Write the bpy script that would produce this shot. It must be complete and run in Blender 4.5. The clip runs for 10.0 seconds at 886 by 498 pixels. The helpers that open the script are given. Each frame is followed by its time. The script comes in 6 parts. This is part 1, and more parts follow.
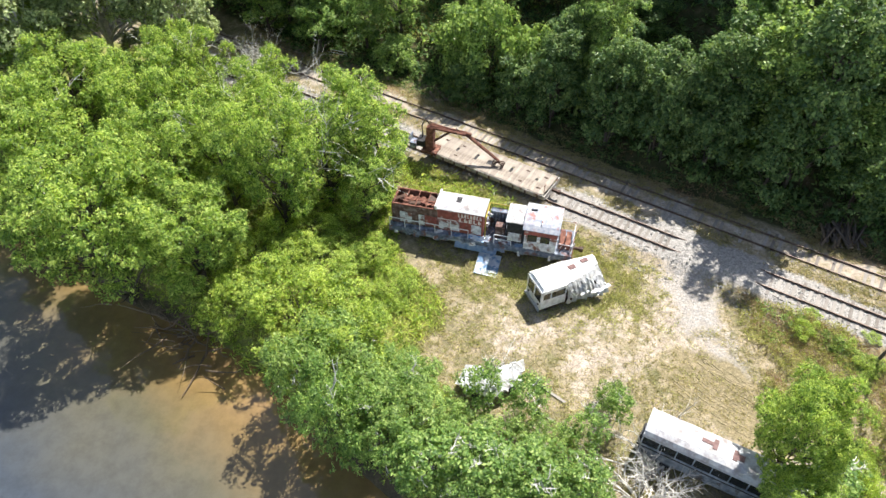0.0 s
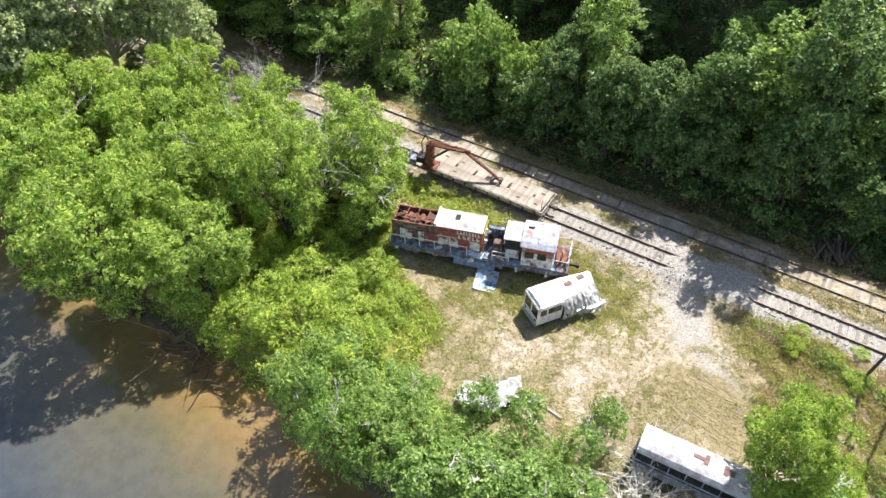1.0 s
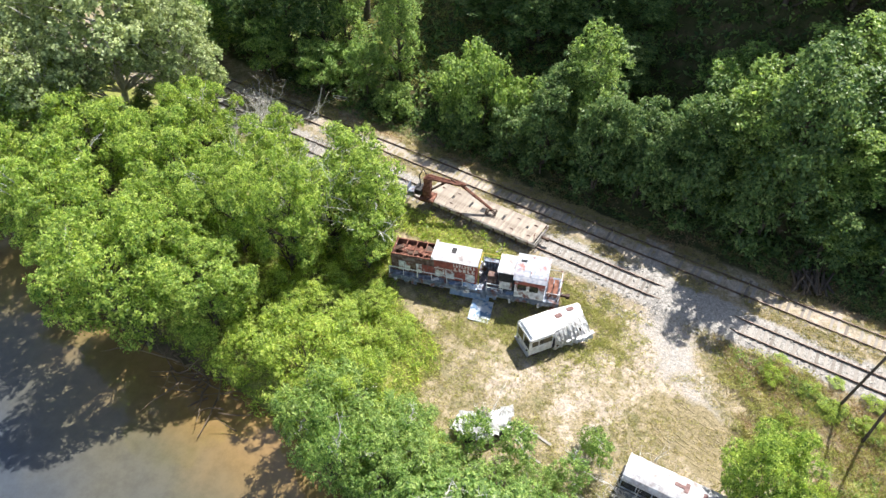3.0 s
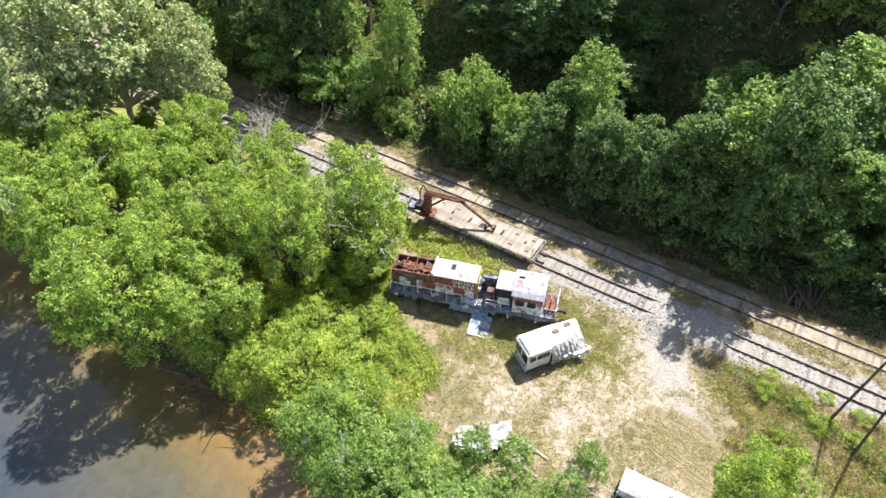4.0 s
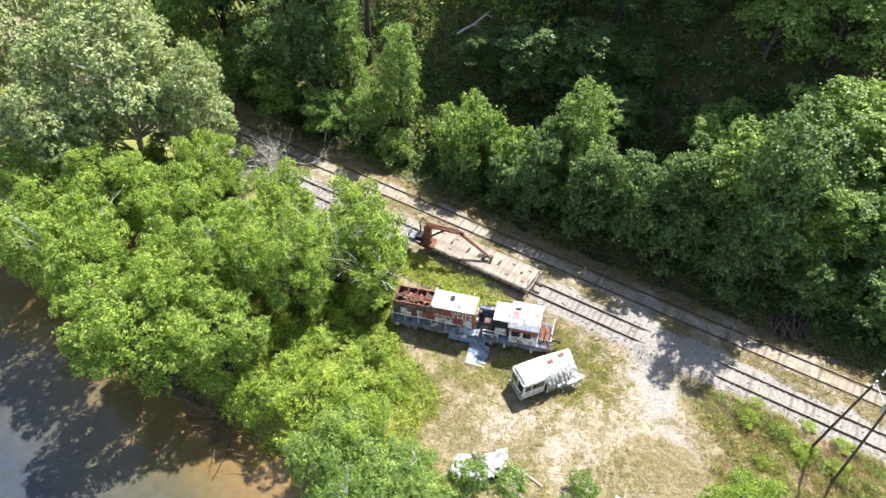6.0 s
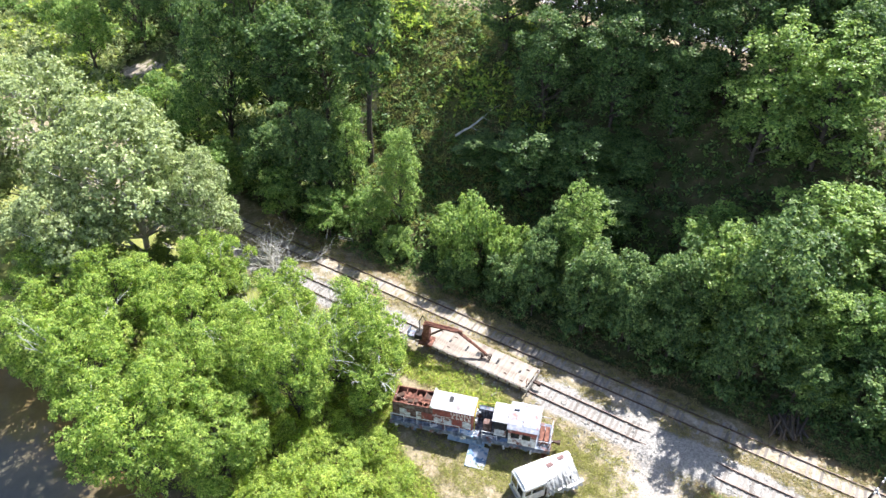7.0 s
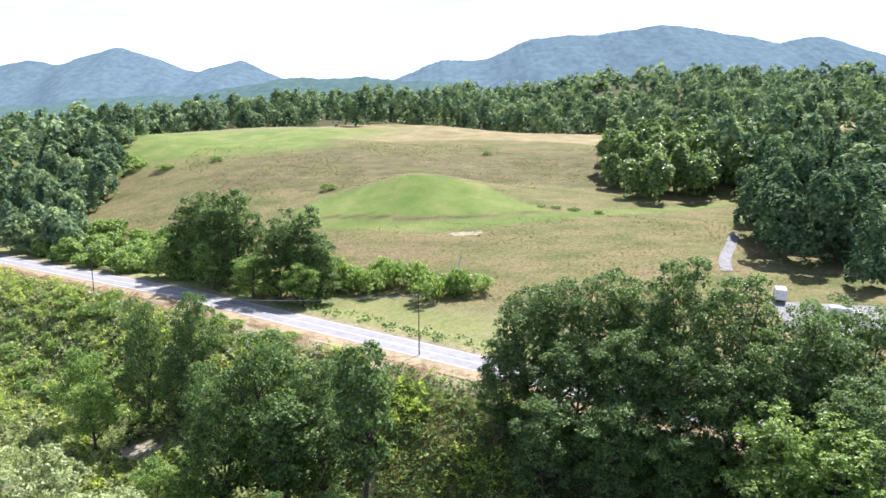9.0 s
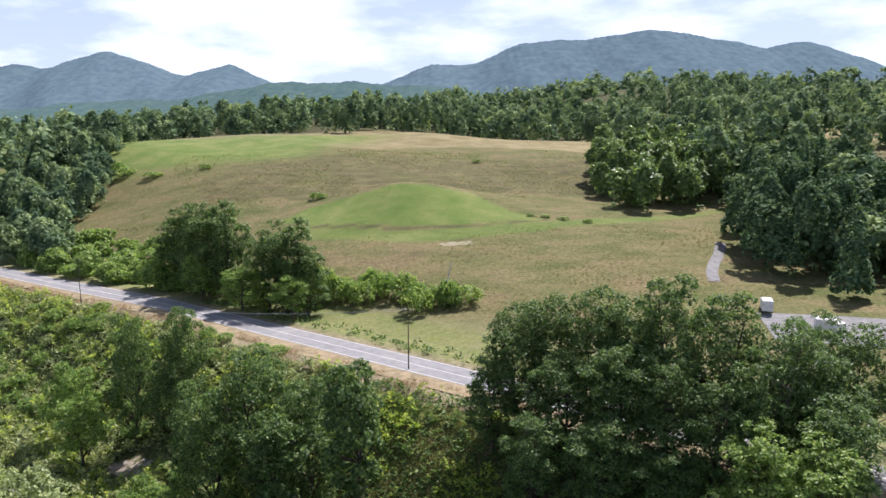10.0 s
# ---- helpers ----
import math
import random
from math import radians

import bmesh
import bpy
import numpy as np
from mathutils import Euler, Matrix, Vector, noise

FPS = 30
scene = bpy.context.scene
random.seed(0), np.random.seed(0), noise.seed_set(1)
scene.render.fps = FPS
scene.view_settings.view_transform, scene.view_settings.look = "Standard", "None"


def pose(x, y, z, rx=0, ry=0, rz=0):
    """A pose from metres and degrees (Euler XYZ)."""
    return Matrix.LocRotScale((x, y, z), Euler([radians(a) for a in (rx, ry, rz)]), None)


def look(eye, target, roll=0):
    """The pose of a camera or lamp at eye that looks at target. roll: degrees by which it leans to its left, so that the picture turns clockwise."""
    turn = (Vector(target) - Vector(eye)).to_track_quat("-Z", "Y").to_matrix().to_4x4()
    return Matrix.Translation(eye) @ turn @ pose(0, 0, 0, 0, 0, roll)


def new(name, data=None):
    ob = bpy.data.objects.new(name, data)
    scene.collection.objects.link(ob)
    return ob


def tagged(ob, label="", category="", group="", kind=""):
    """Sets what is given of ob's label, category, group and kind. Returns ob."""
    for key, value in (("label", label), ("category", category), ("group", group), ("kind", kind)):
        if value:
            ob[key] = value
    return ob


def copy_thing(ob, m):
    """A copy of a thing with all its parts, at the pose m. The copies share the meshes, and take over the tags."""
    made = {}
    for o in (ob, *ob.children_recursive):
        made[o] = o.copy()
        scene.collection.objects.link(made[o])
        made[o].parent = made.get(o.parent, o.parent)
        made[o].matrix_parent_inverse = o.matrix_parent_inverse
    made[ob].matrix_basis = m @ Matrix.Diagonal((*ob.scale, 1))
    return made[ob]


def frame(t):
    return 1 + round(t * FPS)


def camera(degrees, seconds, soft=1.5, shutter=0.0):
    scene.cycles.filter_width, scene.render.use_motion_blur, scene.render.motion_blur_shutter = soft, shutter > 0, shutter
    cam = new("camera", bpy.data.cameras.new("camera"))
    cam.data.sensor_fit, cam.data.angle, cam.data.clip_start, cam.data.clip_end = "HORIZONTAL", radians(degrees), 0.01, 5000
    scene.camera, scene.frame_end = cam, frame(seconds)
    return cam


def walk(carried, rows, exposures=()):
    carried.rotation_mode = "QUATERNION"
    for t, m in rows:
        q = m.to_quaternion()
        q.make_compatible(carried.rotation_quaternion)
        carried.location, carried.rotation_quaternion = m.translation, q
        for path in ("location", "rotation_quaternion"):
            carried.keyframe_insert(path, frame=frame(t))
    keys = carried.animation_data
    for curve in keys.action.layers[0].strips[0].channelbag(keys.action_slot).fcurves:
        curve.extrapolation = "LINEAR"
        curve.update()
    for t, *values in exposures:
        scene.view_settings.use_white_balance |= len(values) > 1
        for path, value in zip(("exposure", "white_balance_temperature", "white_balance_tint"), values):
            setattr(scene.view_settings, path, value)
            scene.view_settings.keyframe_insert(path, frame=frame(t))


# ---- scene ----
cam = camera(65.0, 10.0, soft=1.5)
METRES, EYE, TILT, LEAN, TURN = 18.4, 39.0, -46.0, 0.0, 0.0
ROWS = [
    (0.0, 0.0, 0.0, 0.0, 0.0, 0.0, -0.0),
    (0.5, 0.0005, -0.0294, 0.0304, -0.0, 0.02, 0.01),
    (1.0, 0.0023, -0.0641, 0.0643, -0.02, 0.08, -0.0),
    (1.5, 0.0061, -0.1011, 0.0956, -0.04, 0.15, -0.01),
    (2.0, 0.0097, -0.1385, 0.1279, -0.07, 0.21, -0.01),
    (2.5, 0.0111, -0.1741, 0.1621, -0.1, 0.23, 0.0),
    (4.0, 0.0077, -0.2758, 0.267, -0.2, 0.3, -0.0),
    (4.5, 0.0058, -0.3108, 0.3017, -0.24, 0.36, -0.0),
    (5.0, 0.005, -0.3465, 0.3365, -0.26, 0.42, -0.01),
    (6.5, 0.0089, -0.4553, 0.4396, -0.24, 0.65, 0.01),
    (6.7, 0.0083, -0.4685, 0.4616, -0.28, 1.03, 0.03),
    (6.9, 0.0075, -0.481, 0.4843, -0.32, 4.73, 0.05),
    (7.0, 0.0071, -0.4874, 0.4954, -0.34, 7.2, 0.07),
    (7.2, 0.0056, -0.5025, 0.5108, -0.37, 12.76, 0.16),
    (7.4, 0.004, -0.5176, 0.5262, -0.4, 18.1, 0.26),
    (7.5, 0.0033, -0.5252, 0.5339, -0.41, 20.32, 0.31),
    (7.7, 0.0023, -0.5389, 0.5431, -0.43, 22.9, 0.33),
    (8.0, 0.0008, -0.5595, 0.5568, -0.45, 23.73, 0.37),
    (8.3, 0.0022, -0.5826, 0.5889, -0.4, 24.5, 0.47),
    (8.5, 0.0032, -0.5981, 0.6103, -0.37, 27.9, 0.54),
    (8.7, 0.0024, -0.6104, 0.6213, -0.37, 32.5, 0.57),
    (9.0, 0.0012, -0.6288, 0.6378, -0.37, 35.99, 0.61),
    (9.5, 0.0004, -0.6656, 0.6695, -0.37, 36.2, 0.62),
    (9.8, 0.0012, -0.6866, 0.6892, -0.39, 36.25, 0.64),
    (9.9, 0.0032, -0.6935, 0.6962, -0.55, 36.26, 0.8),
    (10.0, 0.0082, -0.7005, 0.7033, -0.96, 36.28, 1.21),
]
walk(cam, [(t, pose(0, 0, EYE, TILT, LEAN, TURN) @ pose(METRES * x, METRES * y, METRES * z, 90 + pitch, roll, yaw)) for t, x, y, z, yaw, pitch, roll in ROWS],
     exposures=[(0.0, 1.18, 6400, 11), (4.0, 1.23, 6400, 12), (6.7, 1.32, 6350, 12), (7.0, 1.50, 6050, 14), (7.4, 1.78, 5850, 18), (8.7, 1.50, 5850, 18), (9.3, 0.80, 6200, 20), (10.0, 0.55, 6200, 20)])

# ---- light ----
SUN_EL, SUN_AZ = 56.0, 38.0  # degrees up, degrees from straight ahead to the right
world = bpy.data.worlds.new("sky")
scene.world = world
world.use_nodes = True
wn, wl = world.node_tree.nodes, world.node_tree.links
sky = wn.new("ShaderNodeTexSky")
sky.sky_type, sky.sun_disc = "NISHITA", False
sky.sun_elevation, sky.sun_rotation = radians(SUN_EL), radians(SUN_AZ)
sky.air_density, sky.dust_density = 1.0, 1.6
coord = wn.new("ShaderNodeTexCoord")
stretch = wn.new("ShaderNodeMapping")
stretch.inputs["Scale"].default_value = (2.2, 2.2, 7.0)
puffs = wn.new("ShaderNodeTexNoise")
puffs.inputs["Scale"].default_value, puffs.inputs["Detail"].default_value, puffs.inputs["Roughness"].default_value = 2.5, 8, 0.55
spread = wn.new("ShaderNodeValToRGB")
spread.color_ramp.elements[0].position, spread.color_ramp.elements[1].position = 0.4, 0.6
spread.color_ramp.elements[0].color = (0.12, 0.12, 0.12, 1)
clouds = wn.new("ShaderNodeMixRGB")
clouds.inputs["Color2"].default_value = (14.6, 15.6, 16.8, 1)
wl.new(coord.outputs["Generated"], stretch.inputs["Vector"])
wl.new(stretch.outputs["Vector"], puffs.inputs["Vector"])
wl.new(puffs.outputs["Fac"], spread.inputs["Fac"])
split = wn.new("ShaderNodeSeparateXYZ")
haze = wn.new("ShaderNodeMapRange")  # clouds pile up white towards the horizon and thin out overhead
haze.inputs["From Min"].default_value, haze.inputs["From Max"].default_value = 0.02, 0.5
haze.inputs["To Min"].default_value, haze.inputs["To Max"].default_value = 0.9, 0.04
cover = wn.new("ShaderNodeMath")
cover.operation = "MULTIPLY"
wl.new(coord.outputs["Generated"], split.inputs["Vector"])
wl.new(split.outputs["Z"], haze.inputs["Value"])
wl.new(spread.outputs["Color"], cover.inputs[0])
wl.new(haze.outputs["Result"], cover.inputs[1])
wl.new(cover.outputs["Value"], clouds.inputs["Fac"])
veil = wn.new("ShaderNodeMixRGB")  # pale blue summer haze low in the sky
veil.inputs["Color2"].default_value = (7.6, 9.6, 12.2, 1)
wl.new(haze.outputs["Result"], veil.inputs["Fac"])
wl.new(sky.outputs["Color"], veil.inputs["Color1"])
wl.new(veil.outputs["Color"], clouds.inputs["Color1"])
wl.new(clouds.outputs["Color"], wn["Background"].inputs["Color"])
wn["Background"].inputs["Strength"].default_value = 0.062

sun_data = bpy.data.lights.new("sun", "SUN")
sun_data.energy, sun_data.angle, sun_data.color = 5.0, radians(0.55), (1.0, 0.95, 0.86)
sun = new("sun", sun_data)
toward = Vector((math.sin(radians(SUN_AZ)) * math.cos(radians(SUN_EL)), math.cos(radians(SUN_AZ)) * math.cos(radians(SUN_EL)), math.sin(radians(SUN_EL))))
sun.matrix_world = look(toward * 300, (0, 0, 0))


# ---- materials ----
def material(name, stops, rough=0.8, scale=3.0, detail=6.0, bump=0.0, bump_scale=20.0, metal=0.0, spots=None, spot_scale=1.0,
             spot_at=(0.55, 0.65), per="", spec=0.3, through_light=0.0, coords="Object", emit=0.0, own=0.55):
    """Noise between colour stops, a second coarse noise for blotches of another colour, bump, and variation per object or island."""
    m = bpy.data.materials.new(name)
    m.use_nodes = True
    n, l = m.node_tree.nodes, m.node_tree.links
    bsdf, out = n["Principled BSDF"], n["Material Output"]
    bsdf.inputs["Roughness"].default_value, bsdf.inputs["Metallic"].default_value = rough, metal
    bsdf.inputs["Specular IOR Level"].default_value = spec
    tc = n.new("ShaderNodeTexCoord")
    tex = n.new("ShaderNodeTexNoise")
    tex.inputs["Scale"].default_value, tex.inputs["Detail"].default_value = scale, detail
    l.new(tc.outputs[coords], tex.inputs["Vector"])
    fac = tex.outputs["Fac"]
    if per:
        info = n.new("ShaderNodeObjectInfo" if per == "object" else "ShaderNodeNewGeometry")
        rnd = info.outputs["Random" if per == "object" else "Random Per Island"]
        mix = n.new("ShaderNodeMath")
        mix.operation = "MULTIPLY_ADD"
        mix.inputs[1].default_value = own
        half = n.new("ShaderNodeMath")
        half.operation = "MULTIPLY"
        half.inputs[1].default_value = 1 - own
        l.new(fac, half.inputs[0])
        l.new(rnd, mix.inputs[0])
        l.new(half.outputs[0], mix.inputs[2])
        fac = mix.outputs[0]
    ramp = n.new("ShaderNodeValToRGB")
    els = ramp.color_ramp.elements
    lo, hi = (0.27, 0.73) if own < 0.5 else (0.15, 0.85) if per else (0.33, 0.67)
    for i, c in enumerate(stops):
        at = lo + (hi - lo) * i / max(1, len(stops) - 1)
        e = els[i] if i < 2 else els.new(at)
        e.position, e.color = at, (*c, 1)
    l.new(fac, ramp.inputs["Fac"])
    colour = ramp.outputs["Color"]
    if spots:
        big = n.new("ShaderNodeTexNoise")
        big.inputs["Scale"].default_value, big.inputs["Detail"].default_value, big.inputs["Roughness"].default_value = spot_scale, 7, 0.62
        l.new(tc.outputs[coords], big.inputs["Vector"])
        edge = n.new("ShaderNodeValToRGB")
        edge.color_ramp.elements[0].position, edge.color_ramp.elements[1].position = spot_at
        l.new(big.outputs["Fac"], edge.inputs["Fac"])
        blend = n.new("ShaderNodeMixRGB")
        blend.inputs["Color2"].default_value = (*spots, 1)
        l.new(edge.outputs["Color"], blend.inputs["Fac"])
        l.new(colour, blend.inputs["Color1"])
        colour = blend.outputs["Color"]
    l.new(colour, bsdf.inputs["Base Color"])
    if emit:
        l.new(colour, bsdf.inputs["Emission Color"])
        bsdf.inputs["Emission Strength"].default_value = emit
    if bump:
        b = n.new("ShaderNodeTexNoise")
        b.inputs["Scale"].default_value, b.inputs["Detail"].default_value = bump_scale, 5
        l.new(tc.outputs[coords], b.inputs["Vector"])
        bn = n.new("ShaderNodeBump")
        bn.inputs["Strength"].default_value, bn.inputs["Distance"].default_value = 0.8, bump
        l.new(b.outputs["Fac"], bn.inputs["Height"])
        l.new(bn.outputs["Normal"], bsdf.inputs["Normal"])
    if through_light:
        tr = n.new("ShaderNodeBsdfTranslucent")
        warm = n.new("ShaderNodeMixRGB")
        warm.blend_type, warm.inputs["Fac"].default_value = "MULTIPLY", 1.0
        warm.inputs["Color2"].default_value = (1.32, 1.3, 0.8, 1)
        l.new(colour, warm.inputs["Color1"])
        l.new(warm.outputs["Color"], tr.inputs["Color"])
        ms = n.new("ShaderNodeMixShader")
        ms.inputs["Fac"].default_value = through_light
        l.new(bsdf.outputs["BSDF"], ms.inputs[1])
        l.new(tr.outputs["BSDF"], ms.inputs[2])
        l.new(ms.outputs["Shader"], out.inputs["Surface"])
    return m


def leaf(name, a, b, c, thru=0.5, rough=0.4):
    return material(name, (a, b, c), rough=rough, scale=0.9, detail=4, per="island", spec=0.25, through_light=thru, own=0.4)


LEAF_BRIGHT = leaf("bright compound leaves", (0.069, 0.138, 0.035), (0.274, 0.401, 0.087), (0.590, 0.670, 0.194), 0.55)
LEAF_LIME = leaf("lime shrub leaves", (0.100, 0.179, 0.038), (0.316, 0.430, 0.085), (0.607, 0.672, 0.170), 0.55)
LEAF_DARK = leaf("dark woodland leaves", (0.039, 0.085, 0.033), (0.107, 0.187, 0.064), (0.268, 0.376, 0.126), 0.45)
LEAF_PALE = leaf("pale grey-green leaves", (0.130, 0.181, 0.085), (0.310, 0.377, 0.175), (0.540, 0.602, 0.329), 0.42)
LEAF_VINE = leaf("vine leaves", (0.080, 0.148, 0.049), (0.233, 0.353, 0.100), (0.465, 0.570, 0.192), 0.5)
LEAF_MID = leaf("fresh green leaves", (0.063, 0.131, 0.038), (0.189, 0.314, 0.083), (0.416, 0.524, 0.165), 0.5)
# blue in these leaf colours is raised to stand for distance haze
LEAF_FAR = material("haze-tinted far wood leaves", ((0.059, 0.112, 0.069), (0.161, 0.245, 0.128), (0.364, 0.455, 0.229)), 0.8, 0.13, 5, spec=0.2, through_light=0.25)
LEAF_SPUR = leaf("pasture copse leaves", (0.07, 0.12, 0.05), (0.15, 0.24, 0.085), (0.31, 0.42, 0.15), 0.4)
# darker counterpart of LEAF_VINE: the backlit edge's shade is put into the colour
LEAF_EDGE = leaf("thicket leaves with shade in colour", (0.037, 0.082, 0.030), (0.106, 0.184, 0.059), (0.265, 0.358, 0.120), 0.4)
LEAF_DEEP = leaf("deep shade conifer and oak leaves", (0.039, 0.083, 0.045), (0.090, 0.158, 0.073), (0.171, 0.257, 0.119), 0.22, 0.85)
LEAF_OLIVE = leaf("olive bramble leaves", (0.108, 0.160, 0.073), (0.264, 0.325, 0.143), (0.504, 0.524, 0.269), 0.40)
GRASS_FIELD = leaf("pasture grass tufts", (0.14, 0.15, 0.06), (0.2, 0.195, 0.09), (0.29, 0.26, 0.13), 0.4, 0.8)
GRASS = leaf("grass blades", (0.21, 0.21, 0.08), (0.32, 0.285, 0.13), (0.43, 0.36, 0.21), 0.40)
GRASS_GREEN = leaf("green grass blades", (0.22, 0.24, 0.07), (0.34, 0.35, 0.115), (0.47, 0.45, 0.2), 0.45)
GRASS_RUST = leaf("dry reddish weeds", (0.19, 0.12, 0.065), (0.3, 0.2, 0.12), (0.4, 0.32, 0.2), 0.30, 0.7)
BARK = material("grey-brown bark", ((0.05, 0.04, 0.03), (0.12, 0.1, 0.08)), 0.9, 5, bump=0.03, bump_scale=14)
BARK_PALE = material("bleached dead wood", ((0.4, 0.38, 0.35), (0.66, 0.64, 0.6)), 0.85, 4, bump=0.01)
SOIL = material("trodden dry verge", ((0.2, 0.165, 0.1), (0.34, 0.27, 0.17)), 0.95, 0.8)
DRIFT = material("brown driftwood", ((0.07, 0.05, 0.035), (0.2, 0.15, 0.1)), 0.85, 4, per="island")
RUST = material("rusted steel", ((0.085, 0.036, 0.026), (0.16, 0.066, 0.046), (0.26, 0.135, 0.095)), 0.85, 3, bump=0.008, bump_scale=30, spots=(0.05, 0.025, 0.02), spot_scale=1.2)
RUST_DARK = material("dark rusted iron", ((0.035, 0.022, 0.018), (0.09, 0.05, 0.035)), 0.7, 6, bump=0.004)
RAIL_TOP = material("railhead steel", ((0.085, 0.061, 0.049), (0.190, 0.142, 0.114)), 0.55, 4, metal=0.3)
TIE = material("weathered sleeper wood", ((0.13, 0.115, 0.1), (0.22, 0.2, 0.18), (0.31, 0.29, 0.265)), 0.9, 2.5, bump=0.01, per="object")
DECK = material("weathered deck boards", ((0.235, 0.202, 0.172), (0.301, 0.262, 0.222), (0.362, 0.322, 0.273)), 0.9, 3.5, bump=0.012, per="object", spots=(0.159, 0.128, 0.101), spot_scale=1.1, spot_at=(0.5, 0.72))
DECK_EDGE = material("flaking pale steel sill", ((0.258, 0.241, 0.224), (0.430, 0.404, 0.370)), 0.8, 4, spots=(0.138, 0.077, 0.052), spot_scale=2.2)
ROOF_WHITE = material("chalky white painted steel", ((0.344, 0.353, 0.378), (0.418, 0.422, 0.439), (0.492, 0.492, 0.496)), 0.6, 5, spots=(0.205, 0.178, 0.176), spot_scale=1.5, spot_at=(0.46, 0.66))
ROOF_CAB = material("faded blue and red cab roof", ((0.2, 0.225, 0.28), (0.3, 0.315, 0.36), (0.42, 0.42, 0.44)), 0.7, 3.5, spots=(0.26, 0.13, 0.115), spot_scale=1.5, spot_at=(0.54, 0.66))
RED = material("faded red locomotive paint", ((0.176, 0.054, 0.045), (0.324, 0.095, 0.074)), 0.7, 3, spots=(0.405, 0.378, 0.365), spot_scale=1.7, spot_at=(0.58, 0.68))
SIDE_GREY = material("peeling grey-white side paint", ((0.392, 0.406, 0.440), (0.770, 0.784, 0.800)), 0.75, 3, spots=(0.196, 0.084, 0.064), spot_scale=1.8, spot_at=(0.5, 0.6))
SILL = material("grimy blue-grey steel", ((0.060, 0.075, 0.104), (0.145, 0.175, 0.231), (0.306, 0.333, 0.398)), 0.75, 3, spots=(0.170, 0.088, 0.074), spot_scale=1.8, spot_at=(0.55, 0.65))
BLUE = material("faded blue steel", ((0.1, 0.16, 0.28), (0.22, 0.3, 0.44)), 0.7, 3, spots=(0.4, 0.42, 0.46), spot_scale=1.4)
HOOD = material("sooty brown hood side", ((0.053, 0.034, 0.028), (0.120, 0.070, 0.059), (0.210, 0.168, 0.161)), 0.75, 3, spots=(0.450, 0.406, 0.406), spot_scale=2.0, spot_at=(0.6, 0.7))
BLACK = material("sooty black steel", ((0.012, 0.012, 0.014), (0.04, 0.04, 0.045)), 0.7, 5)
CREAM = material("cream lettering paint", ((0.55, 0.5, 0.47), (0.72, 0.68, 0.64)), 0.7, 6)
YELLOW = material("dull yellow frame paint", ((0.3, 0.24, 0.04), (0.45, 0.38, 0.09)), 0.7, 5)
SHELL = material("white fibreglass shell", ((0.557, 0.572, 0.585), (0.669, 0.676, 0.682), (0.781, 0.781, 0.773)), 0.45, 3.5, spots=(0.376, 0.348, 0.314), spot_scale=2.0, spot_at=(0.52, 0.76))
# blue-grey base carries the shade on the white bus's sides; spots are grime
BUS_SIDE = material("grimy bus side with painted shade", ((0.117, 0.142, 0.175), (0.221, 0.250, 0.294), (0.364, 0.392, 0.434)), 0.6, 2.5, spots=(0.104, 0.081, 0.070), spot_scale=1.5)
PATCH = material("red-brown roof rust", ((0.12, 0.07, 0.066), (0.2, 0.125, 0.12)), 0.85, 6)
GLASS = material("dark grimy window glass", ((0.012, 0.014, 0.016), (0.03, 0.034, 0.038)), 0.12, 3, spec=0.6)
INSIDE = material("dark interior lining", ((0.02, 0.02, 0.02), (0.06, 0.055, 0.05)), 0.9, 3)
SHEET = material("blotched white and blue sheet", ((0.5, 0.58, 0.68), (0.75, 0.78, 0.8)), 0.5, 2.2, spots=(0.17, 0.32, 0.52), spot_scale=1.5, spot_at=(0.5, 0.56))
POLE = material("creosoted pole wood", ((0.05, 0.04, 0.032), (0.11, 0.09, 0.075)), 0.9, 3, bump=0.01)
GALV = material("galvanised grey steel", ((0.35, 0.36, 0.37), (0.5, 0.51, 0.52)), 0.5, 6, metal=0.4)
PORCELAIN = material("pale insulator porcelain", ((0.6, 0.62, 0.63), (0.75, 0.76, 0.76)), 0.25, 5)
ASPHALT = material("sun-bleached asphalt", ((0.206, 0.206, 0.215), (0.267, 0.267, 0.275)), 0.9, 0.7, spots=(0.284, 0.280, 0.275), spot_scale=0.25)
LINE = material("worn road line paint", ((0.473, 0.464, 0.430), (0.645, 0.636, 0.602)), 0.8, 2)
LOT = material("pale concrete yard", ((0.16, 0.16, 0.165), (0.24, 0.24, 0.24)), 0.9, 0.8)
STONE = material("pale rubble stones", ((0.2, 0.19, 0.17), (0.42, 0.4, 0.37)), 0.95, 8, per="island")
RUT = material("dry olive earth ridges", ((0.21, 0.18, 0.105), (0.31, 0.26, 0.165)), 0.95, 3)


# ---- building helpers ----
EX, EY = Vector((0.848, -0.530, 0)), Vector((0.530, 0.848, 0))  # along and across the railway


def rail_xy(s, u):
    return 0.848 * s + 0.530 * u, -0.530 * s + 0.848 * u


def smooth(v, a, b):
    t = np.clip((np.asarray(v, float) - a) / (b - a), 0, 1)
    return t * t * (3 - 2 * t)


def mesh_np(name, verts, faces, mat, shade=False):
    me = bpy.data.meshes.new(name)
    verts, faces = np.asarray(verts, np.float32), np.asarray(faces, np.int32)
    k = faces.shape[1]
    me.vertices.add(len(verts))
    me.vertices.foreach_set("co", verts.ravel())
    me.loops.add(faces.size)
    me.loops.foreach_set("vertex_index", faces.ravel())
    me.polygons.add(len(faces))
    me.polygons.foreach_set("loop_start", np.arange(0, faces.size, k, dtype=np.int32))
    me.polygons.foreach_set("use_smooth", np.full(len(faces), shade))
    me.update(calc_edges=True)
    me.materials.append(mat)
    return me


